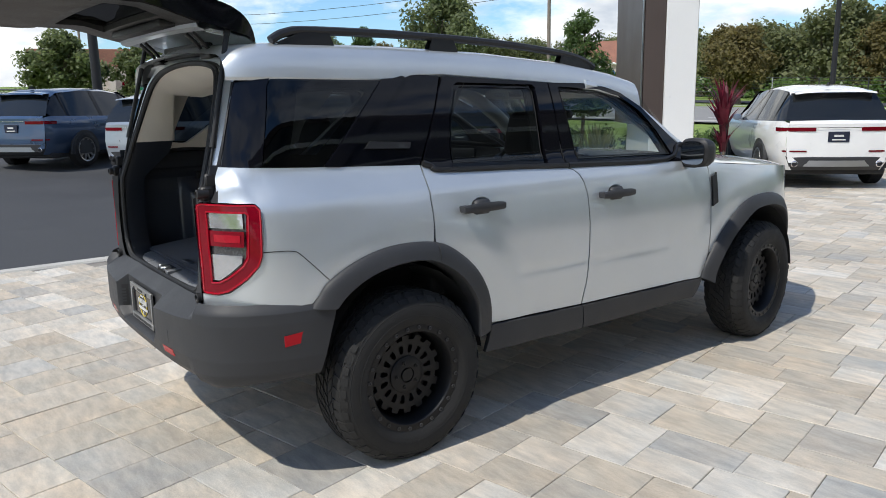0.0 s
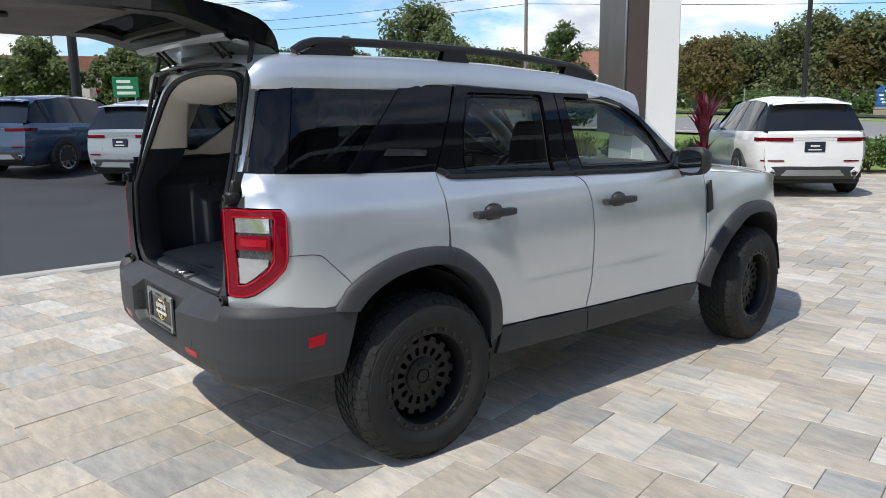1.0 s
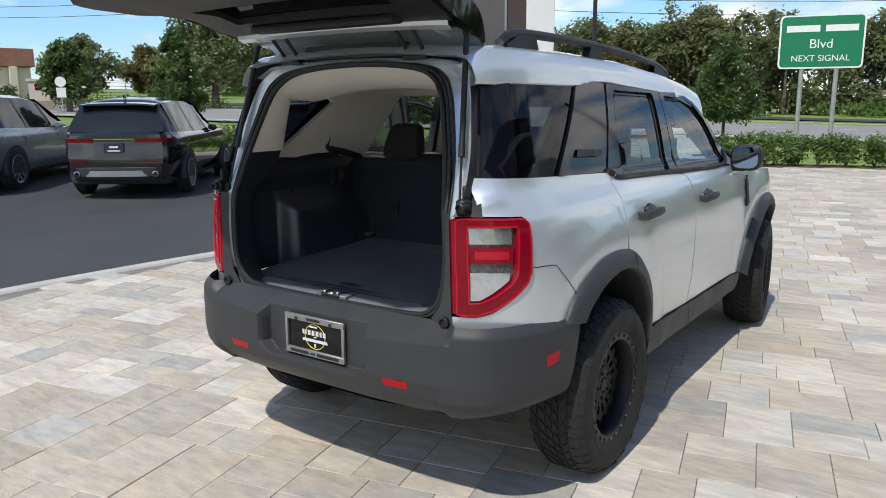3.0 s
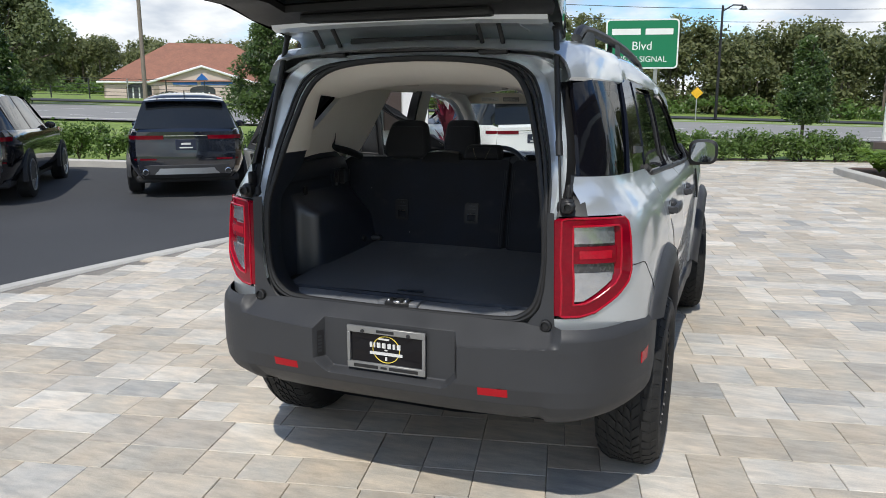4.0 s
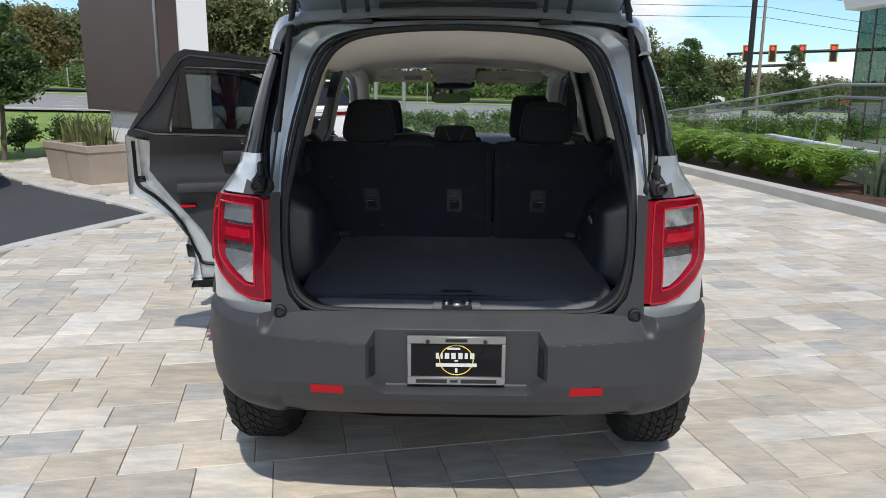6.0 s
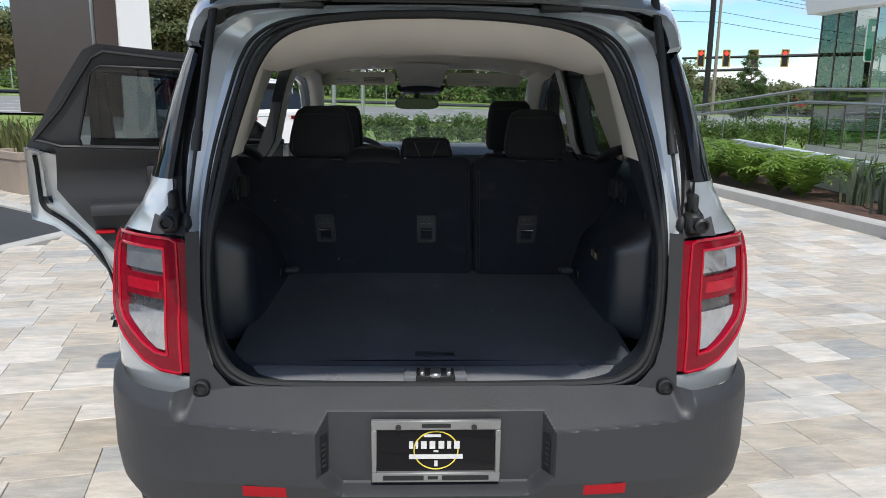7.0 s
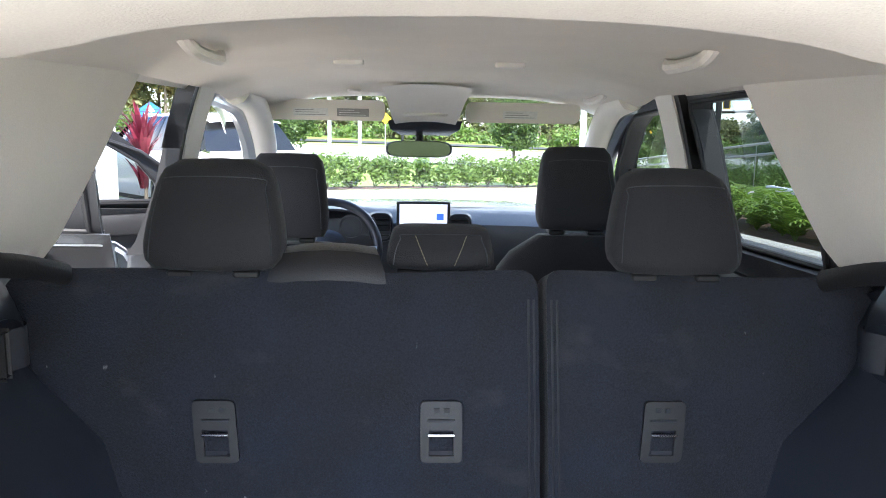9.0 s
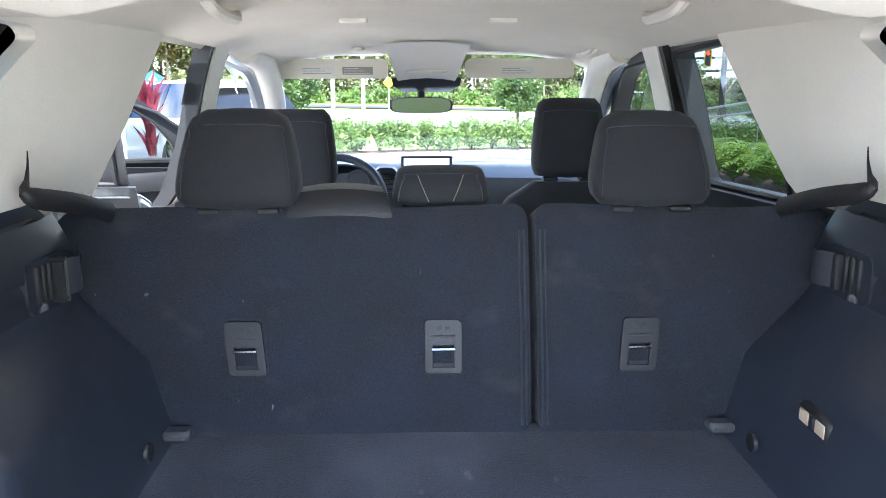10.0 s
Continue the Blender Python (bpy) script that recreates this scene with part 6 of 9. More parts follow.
SIDE_Y = [0.14, 0.17, 0.20, 0.24, 0.28, 0.32, 0.36, 0.39] + [0.402 + 0.006 * k for k in range(18)] + [0.53, 0.57, 0.61, 0.66] + [0.70 + 0.05 * k for k in range(9)]
SIDE_Z = [0.78 + 0.0121 * k for k in range(43)]
bm = bmesh.new()
rows = [[Vector((lower_wall(y, z), y, z)) for z in SIDE_Z] for y in SIDE_Y]
cut_y = len([y for y in SIDE_Y if y <= 0.415])
cut_z = len([z for z in SIDE_Z if z <= 1.135])
add_grid(bm, [r[:cut_z] for r in rows[cut_y - 1:]])
both_sides("wheelhouse_cover", bm, WHEELHOUSE_PLASTIC, "charcoal satin plastic wheelhouse cover", None, 85)
bm = bmesh.new()
add_grid(bm, [r[:cut_z] for r in rows[:cut_y]])
both_sides("corner_panel", bm, CORNER_GREY, "charcoal moulded corner panel", None, 85)
bm = bmesh.new()
add_grid(bm, [r[cut_z - 1:] for r in rows])
both_sides("side_trim", bm, DARK_TRIM, "charcoal moulded load-bay trim", None, 85)
bm = bmesh.new()
add_grid(bm, [[Vector((x, y, z)) for x, z in ((lower_wall(y, 1.28) - 0.015, 1.262), (half_width(y, 1.27) - 0.035, 1.280))] for y in (0.30, 0.5, 0.8, 1.12)])
both_sides("trim_ledge", bm, DARK_TRIM)
bm = bmesh.new()
rows = [[Vector((lower_wall(y, z) - 0.012 - 0.016 * math.sin(math.pi * v), y, z)) for v, z in ((0, 1.185), (0.25, 1.205), (0.5, 1.222), (0.75, 1.240), (1, 1.262))] for y in [0.24 + 0.08 * k for k in range(10)]]
add_grid(bm, rows)
both_sides("trim_shoulder", bm, DARK_TRIM)
for s in (1, -1):
    w = lower_wall(0.866, 1.172)
    shell = rounded([(0.770, 1.132), (0.900, 1.126), (0.940, 1.146), (0.940, 1.194), (0.900, 1.212), (0.770, 1.212)], 0.02)
    housing = part("release_housing", panel(shell, lambda u, v: Vector((s * (w - 0.004), u, v)), 0.03, lambda co: (s * 0.03, 0, 0)), DARK_TRIM, main_car, "charcoal release-lever housing")
    b = bmesh.new()
    add_grid(b, [[Vector((s * (w - 0.005 - 0.020 * math.sin(math.pi * k / 10)), 0.866 + 0.0070 * k, z)) for k in range(11)] for z in (1.140, 1.170, 1.200)])
    part("release_bezel", b, STRIP_GREY, housing, "satin grey rounded bezel")
    for y0 in (0.792, 0.812, 0.830):
        b = bmesh.new()
        add_box(b, (min(s * (w - 0.010), s * w), y0, 1.142), (max(s * (w - 0.010), s * w), y0 + 0.009, 1.204), 0.003)
        part("release_slat", b, TRIM_BLACK, housing)
    block("release_lever", (s * (w - 0.018), 0.846, 1.140), (s * (w + 0.015), 0.860, 1.202), TRIM_BLACK, 0.006, 2, housing)
    # bag hook and floor tie-down
    block("bag_hook", (s * 0.640 - 0.008, 0.52, 1.115), (s * 0.640 + 0.008, 0.545, 1.155), TRIM_BLACK, 0.004, 1)
    block("tie_down", (s * 0.487 - 0.024, 0.905, 0.858), (s * 0.487 + 0.024, 0.94, 0.878), MID_TRIM, 0.006, 1)
    b = bmesh.new()
    add_lathe(b, [(0.0, 0.018), (0.006, 0.016), (0.004, 0.0)], (s * 0.512, 0.84, 0.875), (-s, 0, 0), 16)
    part("floor_fastener", b, TRIM_BLACK, main_car)
    # seat belt from its slot down to the seat corner
    b = bmesh.new()
    pts = [Vector((s * 0.646, 0.820, 1.378)), Vector((s * 0.643, 0.812, 1.356)), Vector((s * 0.640, 0.800, 1.336)), Vector((s * 0.636, 0.786, 1.320)), Vector((s * 0.626, 0.805, 1.308)), Vector((s * 0.618, 0.850, 1.298)), Vector((s * 0.606, 0.910, 1.284)), Vector((s * 0.590, 1.000, 1.256))]
    ws = [0.001, 0.0025, 0.005, 0.012, 0.017, 0.018, 0.018, 0.018]
    add_tube(b, smooth_line([tuple(p) for p in pts], 3), [lerp(list(enumerate(ws)), k / 3) for k in range(3 * len(pts) - 2)], 10, True, 1.0)
    for v in b.verts:
        v.co.x = s * (0.63 + (abs(v.co.x) - 0.63) * 0.7)
    part("seat_belt", b, TRIM_BLACK, main_car, "folded black seat belt")
lamp_unit_x = lower_wall(0.69, 0.975)
lamp_unit = block("cargo_lamp", (lamp_unit_x - 0.006, 0.652, 0.958), (lamp_unit_x + 0.02, 0.744, 0.996), TRIM_BLACK, 0.006, 1, None, "small cargo lamp with its warm glow painted on the lenses")
# the lit lamp's warm glow is put into the lens colour; nothing emits
LAMP_GLOW = surface("painted_warm_glow", (0.50, 0.40, 0.29), 0.3, coat=0.6, bump=0.0)
for y0 in (0.661, 0.707):
    block("cargo_lamp_lens", (lamp_unit_x - 0.0075, y0, 0.966), (lamp_unit_x - 0.003, y0 + 0.028, 0.988), LAMP_GLOW, 0.002, 1, lamp_unit)
block("cargo_lamp_switch", (lamp_unit_x - 0.0085, 0.691, 0.968), (lamp_unit_x - 0.003, 0.705, 0.986), STRIP_GREY, 0.002, 1, lamp_unit)
b = bmesh.new()
for k in range(14):
    z = 0.86 + 0.022 * k
    add_box(b, (lower_wall(0.385, z) - 0.004, 0.372, z), (lower_wall(0.385, z) + 0.01, 0.402, z + 0.008))
part("trim_grille", b, TRIM_BLACK, main_car, "slotted grille")

# ivory upper trims
TRIM_D = [(0.30, 1.265), (1.10, 1.250), (1.15, 1.285), (1.245, 1.42), (1.33, 1.54), (1.365, 1.592), (1.20, 1.60), (0.40, 1.605)]
QHOLE = rounded([(0.40, 1.314), (0.49, 1.306), (0.825, 1.542), (0.80, 1.558), (0.50, 1.560)], 0.02)


def trim_place(y, z):
    return side(y, z, -0.078 - 0.012 * math.sin(max(0.0, min(1.0, (z - 1.25) / 0.35)) * math.pi))


both_sides("rear_pillar_trim", panel(TRIM_D, trim_place, 0.04, lambda co: (0.03 if co.x > 0 else -0.03, 0, 0), holes=[QHOLE]), IVORY, "ivory rear pillar trim", None, 50)
TRIM_B = [(1.815, 1.15), (1.950, 1.15), (1.915, 1.585), (1.775, 1.592)]
SEAL_B = [(1.775, 1.15), (1.815, 1.15), (1.775, 1.592), (1.745, 1.592)]
both_sides("door_pillar_seal", panel(SEAL_B, lambda y, z: side(y, z, -0.080), 0.06, lambda co: (0.045 if co.x > 0 else -0.045, 0, 0)), RUBBER)
both_sides("door_pillar_trim", panel(TRIM_B, lambda y, z: side(y, z, -0.085), 0.05, lambda co: (0.045 if co.x > 0 else -0.045, 0, 0)), IVORY, "ivory door pillar trim")
TRIM_B2 = [(1.870, 0.50), (1.980, 0.50), (1.955, 1.15), (1.812, 1.15)]
both_sides("door_post", panel(TRIM_B2, lambda y, z: side(y, z, -0.09), 0.08, lambda co: (0.06 if co.x > 0 else -0.06, 0, 0)), MID_TRIM)
bm = bmesh.new()
add_grid(bm, [[side(y, z, o) for z, o in ((1.572, -0.055), (1.60, -0.075), (1.625, -0.12))] for y in [0.40 + 0.1 * k for k in range(20)]])
both_sides("roof_side_rail", bm, IVORY)
bm = bmesh.new()
add_tube(bm, smooth_line([(0.585, 2.10, 1.585), (0.580, 2.34, 1.545), (0.60, 2.60, 1.41), (0.645, 2.80, 1.275), (0.69, 2.97, 1.16)], 6), 0.042, 10)
both_sides("windscreen_pillar_trim", bm, IVORY, "ivory windscreen pillar trim")
bm = bmesh.new()
add_grid(bm, [[side(y, z, o) for o, z in ((-0.03, 0.49), (-0.06, 0.52), (-0.15, 0.52), (-0.17, 0.44))] for y in (1.20, 1.6, 2.0, 2.5, 2.96)])
both_sides("door_sill", bm, SILVER)
bm = bmesh.new()
for y, w in ((1.925, 0.03), ):
    add_tube(bm, [side(1.93, z, -0.10) for z in (0.60, 0.66)], 0.018, 8)
    add_tube(bm, [side(1.93, z, -0.10) for z in (1.02, 1.08)], 0.018, 8)
both_sides("door_hinge", bm, SILVER)

# headliner
def liner_z(y):
    return lerp([(0.28, 1.596), (0.45, 1.602), (0.62, 1.618), (0.9, 1.638), (1.3, 1.645), (1.6, 1.640), (1.92, 1.640), (2.02, 1.622), (2.35, 1.604), (2.56, 1.592)], y)


bm = bmesh.new()
add_grid(bm, [[Vector((0.60 * u, y, liner_z(y) - 0.062 * abs(u) ** 4.5)) for u in [-1 + k / 12 for k in range(25)]] for y in [0.505 + 0.06 * k for k in range(34)] + [2.56]])
part("headliner", bm, HEADLINER, main_car, "ivory cloth headliner", 60)
# ivory lip round the tail opening
half = sorted([p for p in ro if p[1] > 1.30 and p[0] >= 0], key=lambda p: p[1])
arc = half + [(-x, z) for x, z in half[::-1]]
bm = bmesh.new()
rows = []
for x, z in arc:
    k = min(1.0, max(0.0, (z - 1.25) / 0.4))
    yt = tail_y(z)
    f = 0.48 + 0.52 * k ** 3
    xe = math.copysign(abs(x) * 1.06 * k ** 2 + (half_width(yt + 0.16, z) - 0.082) * (1 - k ** 2), x)
    top = [Vector((x * 1.0, yt + 0.038, z)), Vector((x * 0.99, yt + 0.06, z - 0.010 * k)), Vector((x * 0.75 + xe * 0.25, yt + 0.06 + 0.07 * f, z - 0.046 * k)), Vector((x * 0.35 + xe * 0.65, yt + 0.06 + 0.14 * f, z - 0.072 * k)), Vector((xe, yt + 0.06 + 0.23 * f, z - 0.089 * k)), Vector((xe, yt + 0.065 + 0.23 * f, z - 0.089 * k))]
    # beside the opening the trim runs straight back, then steps out to the pillar
    flank = [Vector((x, yt + 0.038, z)), Vector((x * 0.99, yt + 0.06, z)), Vector((x * 0.995, yt * 0.5 + 0.215, z)), Vector((x, 0.370, z)), Vector((x * 1.012, 0.382, z)), Vector((xe, 0.392, z))]
    b = min(1.0, max(0.0, (z - 1.555) / 0.07))
    rows.append([p.lerp(q, b) for p, q in zip(flank, top)])
add_grid(bm, rows)
part("tail_trim", bm, IVORY, main_car, "ivory tailgate surround trim", 60)
low = sorted([p for p in ro if p[1] <= 1.335 and p[0] >= 0], key=lambda p: p[1])
for s in (1, -1):
    b = bmesh.new()
    add_grid(b, [[Vector((s * x, tail_y(z) + 0.04, z)), Vector((s * x * 0.99, tail_y(z) + 0.07, z)), Vector((s * (x + 0.012), tail_y(z) + 0.14 + 0.09 * max(0.0, min(1.0, (z - 1.15) / 0.12)), z))] for x, z in low])
    part("tail_trim_lower", b, DARK_TRIM, main_car)

for x in (-0.166, 0.162):
    y = 1.64
    block("dome_lamp", (x - 0.035 - 0.05 * (x < 0), y - 0.015, liner_z(y) - 0.012), (x + 0.035 - 0.05 * (x < 0), y + 0.015, liner_z(y) + 0.01), IVORY, 0.004, 1, None, "small ceiling lamp")
b = bmesh.new()
add_lathe(b, [(0.0, 0.022), (-0.008, 0.020), (-0.010, 0.012), (-0.006, 0.010), (-0.006, 0)], (-0.255, 2.28, liner_z(2.28) - 0.006), (0, 0, 1), 18)
part("microphone", b, IVORY, main_car)
for s in (1, -1):
    for y in (1.24, 2.22):
        if s < 0 and y > 2:
            continue
        b = bmesh.new()
        xg = 0.415 + 0.06 * (y > 2)
        z = liner_z(y) - 0.004
        add_tube(b, smooth_line([(s * (xg + 0.035), y - 0.11, z - 0.004), (s * (xg + 0.02), y - 0.08, z - 0.028), (s * (xg + 0.02), y + 0.08, z - 0.028), (s * (xg + 0.035), y + 0.11, z - 0.004)], 5), 0.013, 8)
        hd = part("grab_handle", b, IVORY, main_car, "ivory grab handle")
        b = bmesh.new()
        add_box(b, (s * (xg + 0.03) - 0.022, y - 0.135, z - 0.012), (s * (xg + 0.03) + 0.022, y - 0.095, z + 0.02), 0.008)
        part("handle_hook", b, IVORY, hd)
# sun visors with warning labels as bars
LABEL_WHITE = surface("label_white", (0.72, 0.71, 0.68), 0.6, bump=0.0)
LABEL_INK = surface("label_ink", (0.30, 0.29, 0.27), 0.7, bump=0.0)
for x0, x1, l0, l1 in ((-0.575, -0.165, -0.48, -0.36), (0.115, 0.515, 0.245, 0.365)):
    poly = rounded([(x0, 1.504), (x1, 1.504), (x1, 1.574), (x0, 1.574)], 0.025)
    v = part("sun_visor", panel(poly, lambda u, w: Vector((u, 2.50 - (w - 1.504) * 0.30, w)), 0.05, lambda co: (0, 0.018, 0)), HEADLINER, main_car, "ivory sun visor with a printed label")
    for a0, a1 in ((l0, l1),) + (((-0.33, -0.22),) if x0 < 0 else ()):
        b = bmesh.new()
        add_grid(b, [[Vector((u, 2.4985 - (w - 1.504) * 0.30 - 0.001, w)) for u in (a0, a1)] for w in (1.518, 1.545)])
        part("visor_label", b, LABEL_WHITE if x0 > 0 or a0 < -0.4 else LABEL_INK, v)
        for k in range(3):
            b = bmesh.new()
            add_grid(b, [[Vector((u, 2.4985 - (w - 1.504) * 0.30 - 0.002, w)) for u in (a0 + 0.006, a1 - 0.01 - 0.02 * k)] for w in (1.522 + 0.008 * k, 1.524 + 0.008 * k)])
            part("lettering_bar", b, LABEL_INK if a0 < -0.4 or x0 > 0 else LABEL_WHITE, v)
b = bmesh.new()
add_grid(b, [[Vector((-0.025 + w * u, y, z - 0.01 * u * u)) for u in (-1, -0.9, -0.5, 0, 0.5, 0.9, 1)] for y, z, w in ((2.10, 1.612, 0.135), (2.30, 1.575, 0.125), (2.44, 1.530, 0.115), (2.50, 1.505, 0.105), (2.53, 1.512, 0.10), (2.53, 1.57, 0.10))])
part("overhead_console", b, IVORY, main_car, "ivory overhead console")
block("console_panel", (-0.105, 2.425, 1.522), (0.052, 2.455, 1.545), IVORY, 0.006, 1)
b = bmesh.new()
add_grid(b, [[Vector((-0.025 + w * u, y, z)) for u in (-1, -0.6, 0, 0.6, 1)] for y, z, w in ((2.52, 1.508, 0.13), (2.56, 1.478, 0.125), (2.66, 1.455, 0.09), (2.74, 1.47, 0.07))])
part("mirror_shroud", b, TRIM_BLACK, main_car)
b = bmesh.new()
add_tube(b, [(-0.045, 2.66, 1.46), (-0.045, 2.66, 1.42)], 0.014, 8)
rows = [[Vector((-0.045 + 0.122 * sx * math.copysign(abs(math.cos(a)) ** 0.5, math.cos(a)), y, 1.405 + 0.031 * sx * math.copysign(abs(math.sin(a)) ** 0.6, math.sin(a)))) for a in [2 * math.pi * j / 28 for j in range(28)]] for y, sx in ((2.630, 0.94), (2.636, 1.0), (2.655, 1.0), (2.675, 0.7))]
V = add_grid(b, rows, closed_u=True)
b.faces.new(V[-1])
mir = part("rear_view_mirror", b, TRIM_BLACK, main_car, "black rear-view mirror")
b = bmesh.new()
b.faces.new([b.verts.new((-0.045 + 0.114 * math.copysign(abs(math.cos(a)) ** 0.5, math.cos(a)), 2.6295, 1.405 + 0.028 * math.copysign(abs(math.sin(a)) ** 0.6, math.sin(a)))) for a in [2 * math.pi * j / 28 for j in range(28)]])
part("mirror_glass", b, surface("dimming_mirror", (0.06, 0.065, 0.07), 0.05, metal=0.8, bump=0.0, vary=0.02, rough_vary=0.01), mir)

# front seats
for sx, top in ((-0.40, 1.165), (0.395, 1.195)):
    st = new("front_seat")
    st.parent = main_car
    tagged(st, "charcoal cloth front seat")
    b = bmesh.new()
    rows = []
    for k in range(12):
        t = k / 11
        z = 0.62 + (top - 0.62) * t
        w = lerp([(0, 0.235), (0.5, 0.25), (0.8, 0.225), (0.93, 0.175), (1.0, 0.11)], t)
        d = lerp([(0, 0.09), (0.6, 0.075), (0.9, 0.055), (1.0, 0.03)], t)
        rows.append([Vector((sx + w * math.copysign(abs(math.cos(a)) ** 0.5, math.cos(a)), 2.12 - 0.20 * t + d * math.copysign(abs(math.sin(a)) ** 0.7, math.sin(a)), z)) for a in [2 * math.pi * j / 32 for j in range(32)]])
    V = add_grid(b, rows, closed_u=True)
    b.faces.new(V[-1])
    part("seat_back", b, SEAT_CLOTH, st, "", 60)
    headrest("headrest", sx + (0.0 if sx > 0 else -0.012), 1.93, top + 0.018, 0.225, 0.225, 0.10, SEAT_CLOTH, st, 0.03, 0.84)
    block("seat_cushion", (sx - 0.24, 2.05, 0.55), (sx + 0.24, 2.58, 0.72), SEAT_CLOTH, 0.05, 3, st)
    block("seat_base", (sx - 0.20, 2.05, 0.42), (sx + 0.20, 2.5, 0.56), TRIM_BLACK, 0.02, 1, st)

# dashboard, screen, wheel
dash = new("dashboard")
dash.parent = main_car
tagged(dash, "charcoal dashboard with a lit touch screen")
b = bmesh.new()
add_grid(b, [[Vector((x, y + 0.05 * (x / 0.7) ** 2 * -1, z - 0.012 * abs(x / 0.7) ** 3 + 0.022 * math.exp(-((x + 0.36) / 0.16) ** 2) * (y < 2.9))) for x in [-0.70 + 0.07 * k for k in range(21)]] for y, z in ((2.80, 0.70), (2.74, 0.95), (2.70, 1.06), (2.72, 1.115), (2.80, 1.150), (2.95, 1.165), (3.12, 1.150), (3.20, 1.10))])
part("dash_top", b, surface("dash_plastic", (0.055, 0.060, 0.064), 0.4, fine=450.0, bump=0.04), dash)
scr = block("screen_housing", (-0.128, 2.695, 1.055), (0.078, 2.715, 1.205), TRIM_BLACK, 0.008, 2, dash)
SCREEN = glow("screen_light", (0.55, 0.66, 0.85), 0.26)
b = bmesh.new()
add_box(b, (-0.116, 2.6925, 1.070), (0.066, 2.6945, 1.195))
part("screen", b, SCREEN, scr, "pale blue lit touch screen")
SCREEN_BLUE = glow("screen_blue", (0.03, 0.10, 0.45), 0.3)
for lo, hi in (((-0.06, 1.072), (0.066, 1.086)), ((0.025, 1.135), (0.052, 1.160))):
    b = bmesh.new()
    add_box(b, (lo[0], 2.690, lo[1]), (hi[0], 2.6922, hi[1]))
    part("screen_tile", b, SCREEN_BLUE, scr)
for x in (-0.188, 0.115):
    b = bmesh.new()
    rows = [[Vector((x + 0.045 * f * math.copysign(abs(math.cos(a)) ** 0.6, math.cos(a)), y, 1.105 + 0.055 * f * math.copysign(abs(math.sin(a)) ** 0.6, math.sin(a)))) for a in [2 * math.pi * j / 24 for j in range(24)]] for y, f in ((2.72, 1.1), (2.69, 1.0), (2.69, 0.85), (2.72, 0.8))]
    V = add_grid(b, rows, closed_u=True)
    b.faces.new(V[-1])
    vt = part("air_vent", b, DARK_TRIM, dash, "round-cornered air vent")
    for k in range(4):
        block("vent_slat", (x - 0.034, 2.695, 1.070 + 0.02 * k), (x + 0.034, 2.712, 1.076 + 0.02 * k), TRIM_BLACK, 0.002, 1, vt)
b = bmesh.new()
rows = [[Vector((-0.37 + 0.16 * f * math.cos(a), y, 1.12 + 0.055 * f * math.sin(a))) for a in [math.pi * j / 16 for j in range(17)]] for y, f in ((2.80, 1.0), (2.66, 1.05), (2.66, 0.9))]
add_grid(b, rows)
ins = part("instrument_hood", b, DARK_TRIM, dash)
for dx in (-0.08, 0.07):
    b = bmesh.new()
    add_lathe(b, [(0, 0.045), (-0.008, 0.048), (-0.008, 0.042), (0, 0.040), (0.0, 0.0)], (-0.37 + dx, 2.70, 1.105), (0, 1, 0), 24)
    part("instrument_dial", b, MID_TRIM, ins)
sw = new("steering_wheel")
sw.parent = main_car
sw.location, sw.rotation_euler = (-0.375, 2.56, 1.04), (radians(-22), 0, 0)
tagged(sw, "charcoal steering wheel")
b = bmesh.new()
add_tube(b, [(0.185 * math.cos(2 * math.pi * k / 48), 0, 0.180 * math.sin(2 * math.pi * k / 48)) for k in range(49)], 0.016, 10, caps=False)
part("rim", b, DARK_TRIM, sw)
b = bmesh.new()
add_lathe(b, [(-0.03, 0.0), (-0.028, 0.05), (-0.01, 0.072), (0.03, 0.06)], (0, 0, 0), (0, 1, 0), 24)
part("hub", b, DARK_TRIM, sw)
for a in (0, math.pi, -math.pi / 2):
    b = bmesh.new()
    add_tube(b, [(0.05 * math.cos(a), 0, 0.05 * math.sin(a)), (0.18 * math.cos(a), 0, 0.18 * math.sin(a))], 0.022, 8, flat=0.6)
    part("spoke", b, STEEL, sw)
block("centre_console", (-0.13, 2.05, 0.52), (0.11, 2.78, 0.82), DARK_TRIM, 0.03, 2)
block("cabin_floor", (-0.74, 0.98, 0.42), (0.74, 3.1, 0.46), CARPET, 0.01, 1)
block("firewall", (-0.72, 3.12, 0.45), (0.72, 3.18, 1.10), DARK_METAL, 0.01, 1)


# ---- other cars: one crossover body shape, painted differently ----
P_SIDE = [(0.30, 0.80), (0.45, 0.90), (0.70, 0.935), (0.90, 0.93), (1.00, 0.90), (1.08, 0.86), (1.45, 0.66), (1.58, 0.56)]


